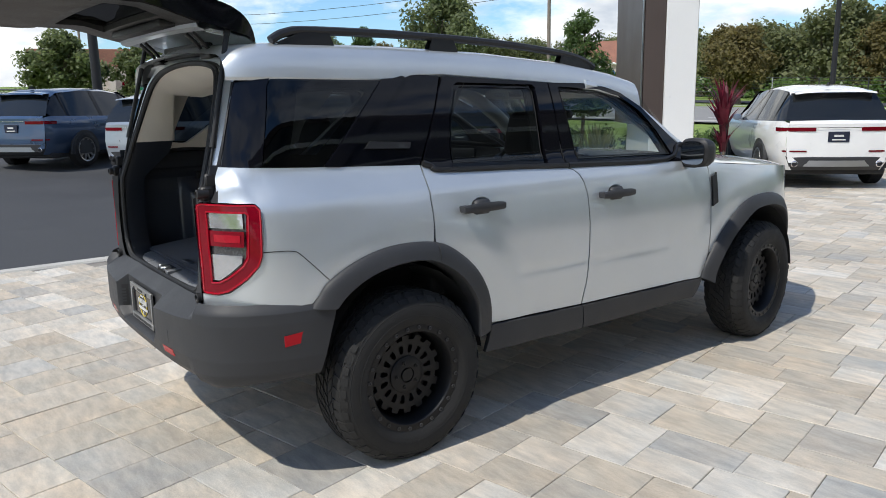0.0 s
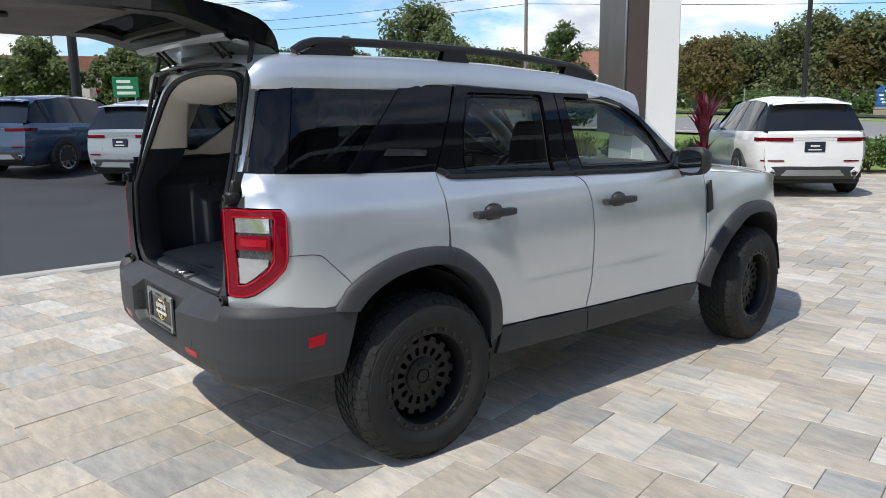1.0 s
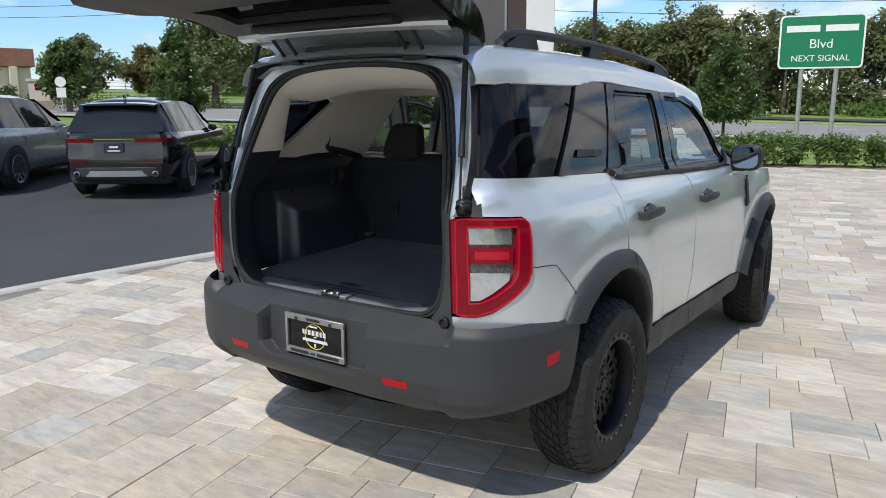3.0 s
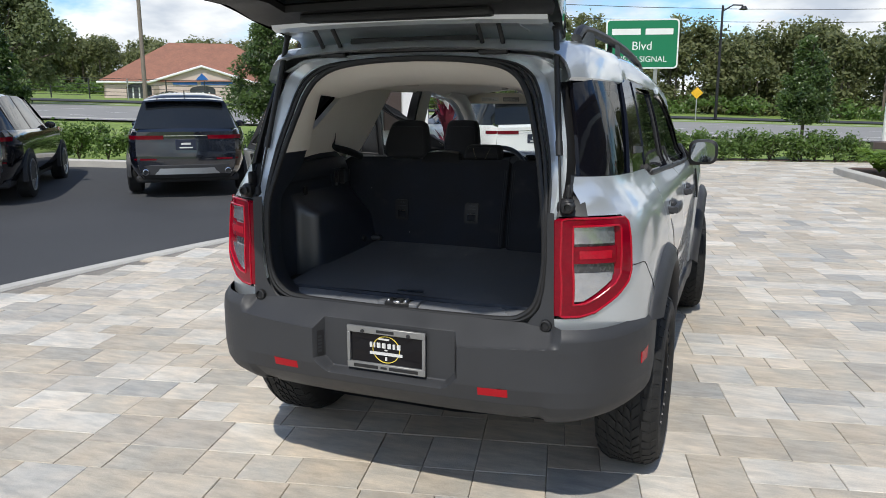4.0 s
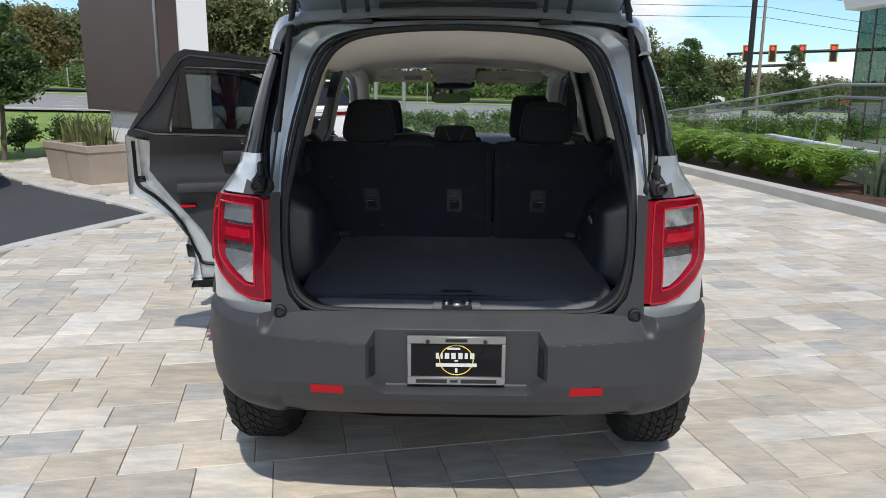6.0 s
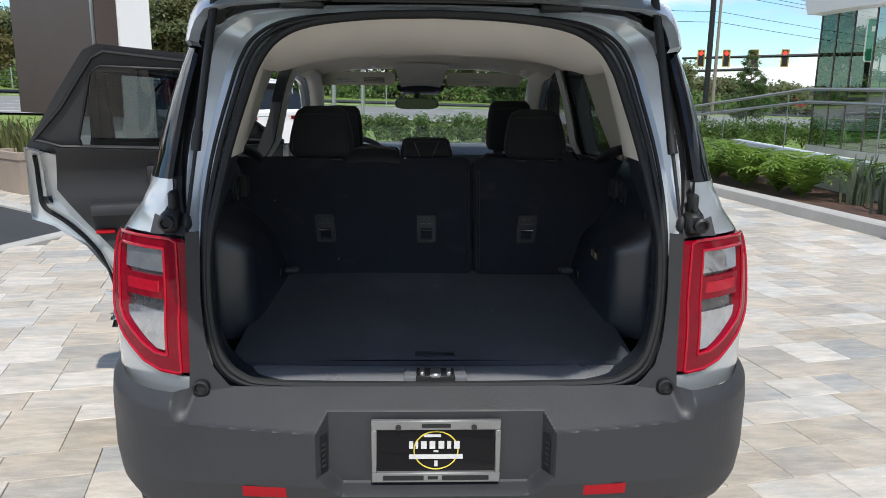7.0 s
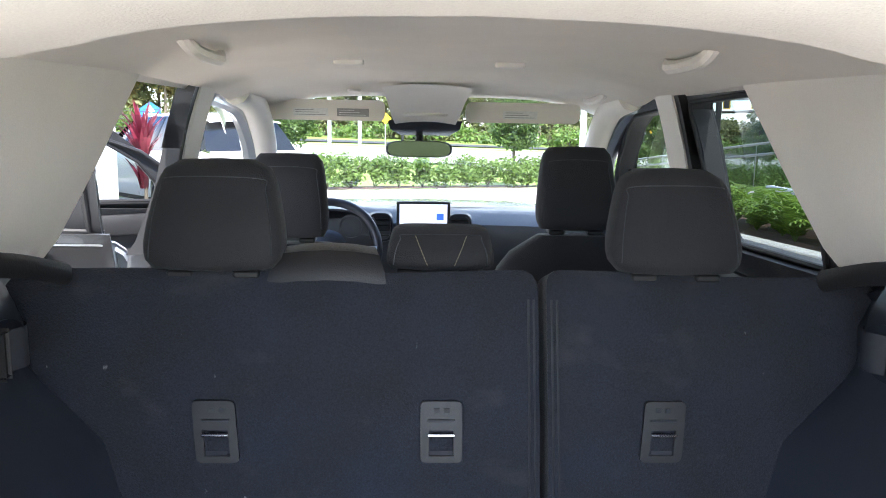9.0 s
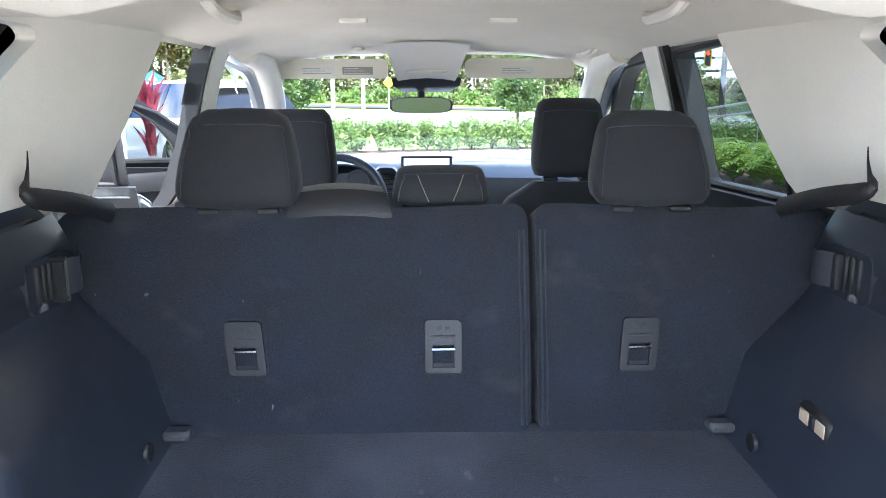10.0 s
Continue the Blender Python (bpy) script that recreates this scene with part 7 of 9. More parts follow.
def crossover(name, paint, label, m, dark_glass=True, plain=False):
    """A mid-size crossover seen mostly from behind: y forward, rear face at y = 0."""
    car = thing(name, label, "car", "parked crossovers" if not plain else "", m=m)
    L_, n = 4.55, 36

    def top(y):
        return lerp([(0.0, 1.02), (0.10, 1.10), (0.42, 1.52), (0.55, 1.585), (1.2, 1.63), (2.0, 1.62), (2.5, 1.56), (3.3, 1.10), (4.0, 1.0), (4.4, 0.86), (4.55, 0.70)], y)

    def belt(y):
        return lerp([(0.0, 1.02), (0.12, 1.06), (2.9, 1.0), (3.3, 1.02), (4.0, 0.96), (4.55, 0.70)], y)

    def wide(y, z):
        end = lerp([(0.0, 0.80), (0.12, 0.90), (0.4, 0.97), (0.8, 1.0), (3.6, 1.0), (4.1, 0.95), (4.4, 0.82), (4.55, 0.62)], y)
        return lerp(P_SIDE, z) * end

    lower, upper = [], []
    yy = [0.0, 0.03, 0.08, 0.16, 0.28, 0.42] + [0.55 + k * 0.16 for k in range(25)]
    yy = [y for y in yy if y <= L_] + [L_]
    for y in yy:
        b = belt(y)
        zz = [0.30, 0.42, 0.55, 0.70, 0.85, b - 0.10, b - 0.03, b]
        rear = lerp([(0.30, 0.12), (0.42, 0.05), (0.6, 0.0), (0.85, 0.02), (1.02, 0.08)], 0.6)
        row = [Vector((wide(y, z), y, z)) for z in zz]
        t = top(y)
        row += [Vector((row[-1].x * f, y, b + (t - b) * g + 0.0)) for f, g in ((0.97, 0.03), (0.60, 0.9), (0.3, 0.98), (0.0, 1.0))] if y > 3.3 or y < 0.12 else [Vector((wide(y, b) - 0.04, y, b + 0.005))]
        lower.append(row)
    # lower body as two sides, ends closed
    bm = bmesh.new()
    for s in (1, -1):
        add_grid(bm, [[Vector((p.x * s, p.y, p.z)) for p in r[:9]] for r in lower])
    add_grid(bm, [[Vector((wide(0, z) * j / 6, -0.05 * (1 - (j / 6) ** 2) - 0.02 * (z < 0.8) + (0.075 if z > 1.05 else 0.0), z)) for j in range(-6, 7)] for z in (0.42, 0.55, 0.70, 0.85, 0.95, 1.02, 1.09)])
    hood = [[Vector((wide(y, belt(y)) * 0.97 * j / 6, y, belt(y) + (top(y) - belt(y)) * (1 - (j / 6) ** 2))) for j in range(-6, 7)] for y in (3.25, 3.5, 3.8, 4.1, 4.35, 4.5)]
    add_grid(bm, hood)
    part("body", bm, paint, car)
    # cabin: roof and pillars
    def cab(y, f):
        b, t = belt(y), top(y)
        w0, w1 = wide(y, b) - 0.03, lerp([(0.1, 0.62), (0.6, 0.60), (2.4, 0.58), (3.3, 0.7)], y)
        return Vector((w0 + (w1 - w0) * f, y, b + (t - 0.07 - b) * f))

    bm = bmesh.new()
    ry = [0.36, 0.44, 0.55, 0.8, 1.2, 1.6, 2.0, 2.3, 2.5]
    add_grid(bm, [[Vector((cab(y, 1).x * j / 6, y, top(y) - 0.07 * abs(j / 6) ** 4)) for j in range(-6, 7)] for y in ry])
    add_grid(bm, [[Vector((0.60 * j / 6, y, z - 0.03 * abs(j / 6) ** 3)) for j in range(-6, 7)] for y, z in ((0.20, 1.50), (0.22, 1.525), (0.40, 1.545))])
    part("roof", bm, paint, car)
    gl = PRIVACY if dark_glass else TINT
    bm = bmesh.new()
    for s in (1, -1):
        add_grid(bm, [[Vector((cab(y, f).x * s, y, cab(y, f).z)) for f in (0.0, 0.5, 1.0)] for y in (0.18, 0.42, 0.8, 1.2, 1.6, 2.0, 2.4, 2.6, 3.0)])
    part("side_glass", bm, GLOSS_BLACK if plain else SHOW_GLASS, car, "dark side glass")
    for s in (1, -1):
        for y0, y1 in ((0.55, 0.62), (1.50, 1.60), (2.45, 2.53)):
            bm = bmesh.new()
            add_grid(bm, [[Vector(((cab(y, f).x + 0.006) * s, y, cab(y, f).z)) for f in (0.0, 1.0)] for y in (y0, y1)])
            part("window_pillar", bm, GLOSS_BLACK, car)
    bm = bmesh.new()
    add_grid(bm, [[Vector((w * j / 6, y - 0.04 * (1 - (j / 6) ** 2), z)) for j in range(-6, 7)] for y, z, w in ((0.045, 1.07, 0.76), (0.20, 1.30, 0.69), (0.36, 1.49, 0.62))])
    part("rear_window", bm, GLOSS_BLACK if plain else SHOW_GLASS, car, "dark rear glass")
    bm = bmesh.new()
    add_grid(bm, [[Vector((w * j / 6, y + 0.12 * (1 - (j / 6) ** 2), z)) for j in range(-6, 7)] for y, z, w in ((2.5, 1.54, 0.58), (2.9, 1.32, 0.66), (3.28, 1.08, 0.74))])
    part("windscreen", bm, GLOSS_BLACK if plain else SHOW_GLASS, car)
    if not plain:
        bm = bmesh.new()
        add_box(bm, (-0.02, 0.055, 1.115), (0.20, 0.075, 1.13), 0.004)
        part("rear_wiper", bm, TRIM_BLACK, car)
        bm = bmesh.new()
        add_prism(bm, [(0.0, 0.0), (0.16, 0.0), (0.05, 0.055), (0.0, 0.055)], lambda u, v: Vector((0.008, 0.55 + u, 1.60 + v)), (-0.016, 0, 0))
        part("roof_fin", bm, TRIM_BLACK, car)
    # tail lamps and trim
    for s in (1, -1):
        bm = bmesh.new()
        add_grid(bm, [[Vector((s * x, y, z)) for x, y in ((0.33, -0.052), (0.55, -0.034), (0.68, -0.014), (wide(0.0, 0.93) + 0.004, 0.002), (wide(0.06, 0.93) + 0.005, 0.06), (wide(0.12, 0.93) + 0.005, 0.12), (wide(0.22, 0.93) + 0.005, 0.22))] for z in (0.905, 0.965)])
        part("tail_lamp", bm, LAMP_DEEP, car, "slim red tail lamp")
        bm = bmesh.new()
        add_grid(bm, [[Vector((s * x, y, z)) for x, y in ((0.45, -0.062), (0.62, -0.046), (wide(0.0, 0.6) + 0.004, -0.012), (wide(0.06, 0.6) + 0.004, 0.06))] for z in (0.585, 0.61)])
        part("rear_reflector", bm, LAMP_DEEP, car)
        if not plain:
            bm = bmesh.new()
            add_lathe(bm, [(0.06, 0.042), (-0.03, 0.048), (-0.034, 0.040), (0.02, 0.036), (0.03, 0.0)], (s * 0.62, -0.03, 0.40), (0, 1, 0), 18)
            part("exhaust_tip", bm, CHROME, car)
        bm = bmesh.new()
        rows = [[Vector((s * (0.93 + 0.09 * math.cos(a) * f), 2.62 + dy, 1.06 + 0.06 * math.sin(a) * f)) for a in [2 * math.pi * j / 12 for j in range(12)]] for dy, f in ((0, 0.7), (0.02, 1), (0.10, 0.9), (0.15, 0.4))]
        V = add_grid(bm, rows, closed_u=True)
        bm.faces.new(V[0]), bm.faces.new(V[-1])
        part("wing_mirror", bm, paint, car)
    bm = bmesh.new()
    add_grid(bm, [[Vector((x, -0.066 + 0.0 * abs(x), z)) for x in [-0.32 + 0.08 * k for k in range(9)]] for z in (0.955, 0.965)])
    part("chrome_strip", bm, CHROME, car)
    bm = bmesh.new()
    add_grid(bm, [[Vector((wide(0, z) * 1.015 * j / 8, -0.075 * (1 - abs(j / 8) ** 3) + d, z)) for j in range(-8, 9)] for z, d in ((0.30, 0.06), (0.36, 0.0), (0.50, -0.005), (0.52, 0.02))])
    part("bumper_valance", bm, CLADDING, car)
    bm = bmesh.new()
    add_grid(bm, [[Vector((0.62 * j / 8, -0.085 * (1 - abs(j / 8) ** 3) - 0.004, z)) for j in range(-8, 9)] for z in (0.36, 0.455)])
    part("skid_trim", bm, STEEL, car)
    bm = bmesh.new()
    add_box(bm, (-0.155, -0.078, 0.74), (0.155, -0.062, 0.90), 0.004)
    pl = part("number_plate", bm, PLATE_DARK, car, "dark dealer plate with pale bars")
    bm = bmesh.new()
    add_box(bm, (-0.07, -0.081, 0.82), (0.07, -0.079, 0.85)), add_box(bm, (-0.10, -0.081, 0.765), (0.10, -0.079, 0.785))
    part("lettering_bar", bm, PLATE_WHITE, pl)
    # wheels with dark arches
    for yc in (0.88, 3.60):
        for s in (1, -1):
            bm = bmesh.new()
            add_prism(bm, [(yc + 0.40 * math.cos(a), 0.36 + 0.40 * math.sin(a)) for a in [math.pi * (k / 12) for k in range(13)]] + [(yc - 0.40, 0.28), (yc + 0.40, 0.28)], lambda u, v: Vector((s * 0.945, u, v)), (-s * 0.06, 0, 0))
            part("wheel_arch", bm, CLADDING, car)
            wh = new("wheel")
            wh.parent = car
            wh.location = (s * 0.85, yc, 0.355)
            wh.rotation_euler = (0, 0, 0 if s > 0 else math.pi)
            bm = bmesh.new()
            add_lathe(bm, [(-0.11, 0.22), (-0.11, 0.32), (-0.08, 0.355), (0.08, 0.355), (0.108, 0.325), (0.112, 0.26), (0.10, 0.245)], (0, 0, 0), (1, 0, 0), 36)
            part("tyre", bm, TYRE, wh)
            bm = bmesh.new()
            add_lathe(bm, [(0.10, 0.250), (0.112, 0.245), (0.105, 0.228), (0.05, 0.222)], (0, 0, 0), (1, 0, 0), 36)
            for k in range(10):
                a = 2 * math.pi * k / 10
                c, q = math.cos(a), math.sin(a)
                add_prism(bm, [(0.02, -0.03), (0.232, -0.016), (0.232, 0.016), (0.02, 0.03)], lambda u, v: Vector((0.098 - 0.02 * (u < 0.1), c * u - q * v, q * u + c * v)), (-0.03, 0, 0))
            part("rim", bm, RIM_BLACK if plain else STEEL, wh, "silver multi-spoke rim" if not plain else "")
    bm = bmesh.new()
    add_box(bm, (-0.78, 0.10, 0.22), (0.78, 4.3, 0.34), 0.03)
    part("underbody", bm, DARK_METAL, car)
    return car


SHOW_GLASS = surface("dark_car_glass", (0.012, 0.014, 0.016), 0.04, vary=0.04, bump=0.0, rough_vary=0.02)
PLATE_DARK = surface("plate_dark", (0.015, 0.02, 0.04), 0.4, bump=0.0)
HEAD = 38.5


def park(x, y, yaw):
    return Matrix.Translation(on(x, y)) @ pose(0, 0, 0, 0, 0, yaw)


ROW = Vector((-0.80, -0.60))
BASE = Vector((-6.95, 6.75))
for k, (nm, col, lab) in enumerate((("black", (0.006, 0.008, 0.014), "black crossover parked nose-in on the asphalt"), ("black", (0.008, 0.008, 0.010), "black crossover in the row on the asphalt"), ("silver", (0.34, 0.37, 0.40), "silver-blue crossover in the row on the asphalt"), ("blue", (0.045, 0.085, 0.16), "steel blue crossover in the row on the asphalt"))):
    p = BASE + ROW * (2.95 * k) + (Vector((-0.08, 0.58)) if k == 0 else Vector((0, 0)))
    crossover("crossover", car_paint("paint_" + nm + str(k), col, 0.5 if k > 1 else 0.0, 0.3 if k > 1 else 0.12), lab, park(p.x, p.y, HEAD))
crossover("crossover", car_paint("paint_white", (0.80, 0.80, 0.79), 0.0, 0.3), "white crossover parked on the pavers by the hedge", park(-2.42, 11.15, HEAD + 6))


# ---- plants ----
def leaf_cloud(clumps, count, size, seed, droop=0.0, narrow=0.5):
    """Points and quads for small leaves scattered through round clumps (x, y, z, r)."""
    rng = np.random.default_rng(seed)
    C = np.array(clumps, float)
    vol = C[:, 3] ** 2
    pick = rng.choice(len(C), count, p=vol / vol.sum())
    d = rng.normal(size=(count, 3))
    d /= np.linalg.norm(d, axis=1)[:, None]
    rad = C[pick, 3] * (0.15 + 1.15 * rng.random(count) ** 0.75)
    P = C[pick, :3] + d * rad[:, None] * np.array([1, 1, 0.85])
    n = d * 0.35 + rng.normal(size=(count, 3)) * 0.55 + np.array([0, -0.25, 0.6])
    n /= np.linalg.norm(n, axis=1)[:, None]
    t = np.cross(n, rng.normal(size=(count, 3)))
    t[:, 2] -= droop
    t /= np.linalg.norm(t, axis=1)[:, None]
    b = np.cross(n, t)
    s = size * (0.6 + 0.8 * rng.random(count))[:, None]
    V = np.stack([P - t * s, P + b * s * narrow, P + t * s, P - b * s * narrow], 1).reshape(-1, 3)
    F = np.arange(count * 4).reshape(-1, 4)
    return V, F


def leaf_object(name, V, F, mat, parent=None):
    me = bpy.data.meshes.new(name)
    me.from_pydata(V.tolist(), [], F.tolist())
    me.materials.append(mat)
    ob = new(name, me)
    ob.parent = parent
    return ob


LEAF_DARK = leaf_material("dark_glossy_leaves", (0.026, 0.055, 0.016), (0.125, 0.190, 0.055), 0.35)
LEAF_OAK = leaf_material("oak_leaves", (0.058, 0.082, 0.034), (0.20, 0.235, 0.095), 0.6)
LEAF_RUST = leaf_material("rusty_cypress_leaves", (0.075, 0.066, 0.022), (0.21, 0.172, 0.06), 0.7)
LEAF_WOOD = leaf_material("woodland_leaves", (0.0560, 0.0755, 0.0320), (0.2200, 0.2331, 0.0960), 0.6)
LEAF_HEDGE = leaf_material("hedge_leaves", (0.045, 0.085, 0.020), (0.17, 0.26, 0.065), 0.4)
LEAF_FERN = leaf_material("fern_leaves", (0.065, 0.125, 0.020), (0.23, 0.34, 0.065), 0.45)
LEAF_RED = leaf_material("crimson_leaves", (0.045, 0.006, 0.012), (0.25, 0.030, 0.055), 0.4)
LEAF_SNAKE = leaf_material("striped_leaves", (0.04, 0.07, 0.03), (0.30, 0.30, 0.12), 0.5)
LEAF_SLATE = leaf_material("grey_green_leaves", (0.05, 0.07, 0.045), (0.16, 0.19, 0.12), 0.5)
BARK = surface("bark", (0.14, 0.115, 0.09), 0.95, vary=0.35, scale=10.0, fine=90.0, bump=0.2, stretch=(3, 3, 0.6))


def trunk_mesh(base, height, r, seed, limbs=7, spread=1.0, first=0.35):
    rnd = random.Random(seed)
    b = bmesh.new()
    top = base + Vector((rnd.uniform(-0.1, 0.1) * height * 0.3, rnd.uniform(-0.1, 0.1) * height * 0.3, height))
    line = smooth_line([base - Vector((0, 0, 0.1)), base.lerp(top, 0.35) + Vector((rnd.uniform(-1, 1), rnd.uniform(-1, 1), 0)) * r, base.lerp(top, 0.7), top], 4)
    add_tube(b, line, [r * (1.15 - 0.95 * i / (len(line) - 1)) for i in range(len(line))], 8)
    for k in range(limbs):
        t = first + (0.9 - first) * k / max(1, limbs - 1)
        a = k * 2.4 + rnd.random()
        s = base.lerp(top, t)
        l = spread * (1.1 - 0.6 * t)
        e = s + Vector((math.cos(a) * l, math.sin(a) * l, l * rnd.uniform(0.35, 0.8)))
        m_ = s.lerp(e, 0.5) + Vector((0, 0, 0.08 * l))
        add_tube(b, smooth_line([s, m_, e], 3), [r * 0.45 * (1 - 0.8 * i / 6) for i in range(7)], 6)
    return b


def cone_tree(x, y, height, width, crown0, seed, label, dense=17000):
    """A street tree with a tight pointed crown of glossy leaves."""
    p = on(x, y)
    t = thing("tree", label, "tree", "street trees along the hedge")
    part("trunk", trunk_mesh(p, height * 0.95, 0.045, seed, 10, width * 0.35, 0.4), BARK, t)
    rnd = random.Random(seed)
    clumps = []
    for k in range(130):
        f = rnd.random() ** 1.25
        z = crown0 + (height - crown0) * f
        w = width / 2 * (1 - f) ** 0.75 * min(1.0, 0.55 + 2.2 * f) + 0.05
        a, q = rnd.random() * 6.283, math.sqrt(rnd.random())
        clumps.append((p.x + math.cos(a) * w * q, p.y + math.sin(a) * w * q, p.z + z, 0.10 + 0.16 * rnd.random() * (1.1 - f)))
    V, F = leaf_cloud(clumps, dense, 0.046, seed, 0.2, 0.42)
    leaf_object("crown", V, F, LEAF_DARK, t)
    return t


for k, (x, y, h, w, c0, lab) in enumerate(((-8.6, 12.0, 3.25, 1.85, 1.15, "pointed magnolia tree with dark glossy leaves on the verge"), (-3.2, 17.6, 3.10, 1.7, 1.15, "pointed magnolia tree standing behind the clipped hedge"), (2.55, 19.7, 3.15, 1.5, 1.15, "small pointed street tree in the hedge line"), (7.2, 22.0, 3.0, 2.3, 0.9, "bushy pointed street tree near the junction"), (-20.0, 7.5, 3.7, 2.5, 0.5, "full pointed magnolia tree beyond the parking lot"), (-14.4, 9.9, 3.0, 1.5, 1.1, "slim pointed magnolia tree beyond the parking lot"), (16.0, 35.0, 3.7, 2.4, 0.7, "bushy pointed street tree near the junction"))):
    cone_tree(x, y, h, w, c0, 20 + k, lab)


def round_tree(x, y, height, width, seed, label, mat, leaf=0.13, dense=5200, crown0=0.3):
    p = on(x, y)
    t = thing("tree", label, "tree")
    part("trunk", trunk_mesh(p, height * 0.75, 0.03 * height + 0.05, seed, 8, width * 0.38, 0.3), BARK, t)
    rnd = random.Random(seed)
    clumps = []
    for k in range(80):
        a, q, f = rnd.random() * 6.283, math.sqrt(rnd.random()), rnd.random()
        z = crown0 * height + (1 - crown0) * height * f
        w = width / 2 * math.sin(math.pi * min(1, 0.18 + 0.80 * f)) ** 0.7
        clumps.append((p.x + math.cos(a) * w * q, p.y + math.sin(a) * w * q, p.z + z - 0.06 * height, height * (0.055 + 0.085 * rnd.random())))
    V, F = leaf_cloud(clumps, dense, leaf, seed, 0.1, 0.5)
    leaf_object("crown", V, F, mat, t)


for k, (x, y, h, w, lab, mat) in enumerate(((-42.0, 33.0, 7.4, 8.0, "spreading live oak across the road", LEAF_OAK), (-40.5, 7.6, 4.0, 4.0, "leafy oak in front of the shops", LEAF_OAK), (-40.0, 11.5, 3.6, 3.4, "leafy oak in front of the shops", LEAF_OAK), (-49.8, 27.7, 4.6, 5.0, "round oak by the shop entrance", LEAF_OAK), (-50.5, 33.5, 4.2, 3.6, "rust-tinted cypress by the shop entrance", LEAF_RUST), (-38.5, 20.5, 3.6, 2.2, "dark slim tree by the shop entrance", LEAF_DARK), (-26.5, 46.5, 5.0, 4.0, "rust-tinted cypress by the bank", LEAF_RUST), (-44.0, 14.0, 3.8, 3.0, "leafy oak in front of the shops", LEAF_OAK), (-18.5, 66.0, 8.6, 5.5, "tall rust-coloured cypress at the wood's edge", LEAF_RUST), (-25.0, 64.0, 6.5, 4.0, "rust-coloured cypress at the wood's edge", LEAF_RUST), (-38.0, 62.0, 6.0, 4.5, "rust-tinted cypress at the wood's edge", LEAF_RUST))):
    round_tree(x, y, h, w, 60 + k, lab, mat, 0.085 + 0.010 * h, 10500 if h < 6 else 14000)

# far woods along the road: one mass of many crowns with stems
rng = random.Random(11)
clumps, stems = [], bmesh.new()
for k in range(340):
    f = k / 339
    x = -95 + 185 * f + rng.uniform(-2, 2)
    depth = rng.uniform(0, 14)
    y = 62 + 0.30 * x * (x > -40) * 0.35 + (14 if x > -12 else 8 if x < -40 else 3) + depth
    h = lerp([(-95, 6.6), (-52, 6.4), (-38, 6.0), (-34, 6.2), (-31, 7.6), (-28, 8.0), (-26, 6.4), (-24, 7.4), (-18, 8.8), (-10, 8.2), (0, 8.2), (8, 9.2), (16, 9.0), (19, 7.6), (22, 5.8), (27, 5.2), (29, 4.6), (31, 4.5), (34, 3.2), (40, 2.6), (90, 2.6)], x) * rng.uniform(0.78, 1.08)
    p = on(x, y)
    add_tube(stems, [p, p + Vector((0, 0, h * 0.7))], [0.16, 0.08], 5)
    pine = rng.random() < 0.35
    for j in range(22):
        a, q, v = rng.random() * 6.283, math.sqrt(rng.random()), rng.random()
        w = 2.4 * (1 - 0.5 * v)
        z = h * ((0.55 + 0.45 * v) if pine else (0.04 + 0.92 * v))
        clumps.append((p.x + math.cos(a) * w * q, p.y + math.sin(a) * w * q, p.z + z, (0.55 + 0.75 * rng.random()) * (0.8 if pine else 1)))
V, F = leaf_cloud(clumps, 420000, 0.17, 5, 0.1, 0.55)
woods = leaf_object("woods", V, F, LEAF_WOOD)
V2, F2 = leaf_cloud([(x, y, z, r * 0.75) for x, y, z, r in clumps], 120000, 0.27, 15, 0.0, 0.6)
leaf_object("inner_foliage", V2, F2, LEAF_WOOD, woods)
tagged(woods, "dense green woodland of pines and oaks beyond the road", "woodland", kind="stuff")
st_ = part("stem", stems, BARK, woods)
# undergrowth in front of the woods
clumps = []
for k in range(260):
    x = -90 + 180 * k / 259 + rng.uniform(-1, 1)
    y = 59.5 + 0.105 * x * (x > -40) + (14 if x > -12 else 8 if x < -40 else 3) + rng.uniform(-2.0, 1.5)
    p = on(x, y)
    clumps.append((p.x, p.y, p.z + rng.uniform(0.2, 1.3), rng.uniform(0.4, 1.0)))
V, F = leaf_cloud(clumps, 22000, 0.20, 6, 0.0, 0.5)
tagged(leaf_object("undergrowth", V, F, LEAF_HEDGE), "bright green scrub at the wood's edge", "scrub", kind="stuff")


def shrub(x, y, w, h, seed, mat, label, group, count=420, leaf=0.035):
    p = on(x, y, -0.02)
    rnd = random.Random(seed)
    cl = []
    for k in range(16):
        a, q = rnd.random() * 6.283, math.sqrt(rnd.random())
        cl.append((p.x + math.cos(a) * w * 0.38 * q, p.y + math.sin(a) * w * 0.38 * q, p.z + h * (0.22 + 0.62 * rnd.random()), w * (0.16 + 0.10 * rnd.random())))
    V, F = leaf_cloud(cl, count, leaf, seed, 0.0, 0.5)
    t = thing("shrub", label, "shrub", group)
    leaf_object("foliage", V, F, mat, t)
    b = bmesh.new()
    for k in range(5):
        a = k * 1.26
        add_tube(b, [p, p + Vector((math.cos(a) * w * 0.12, math.sin(a) * w * 0.12, h * 0.4)), p + Vector((math.cos(a) * w * 0.3, math.sin(a) * w * 0.3, h * 0.8))], [0.014, 0.01, 0.004], 5)
    part("stem", b, BARK, t)


# clipped hedge shrubs between the paving and the road
def along(pts, step):
    P = [Vector(p) for p in pts]
    out, carry = [], 0.0
    for a, b in zip(P, P[1:]):
        l = (b - a).length
        d = carry
        while d < l:
            out.append(a.lerp(b, d / l))
            d += step
        carry = d - l
    return out


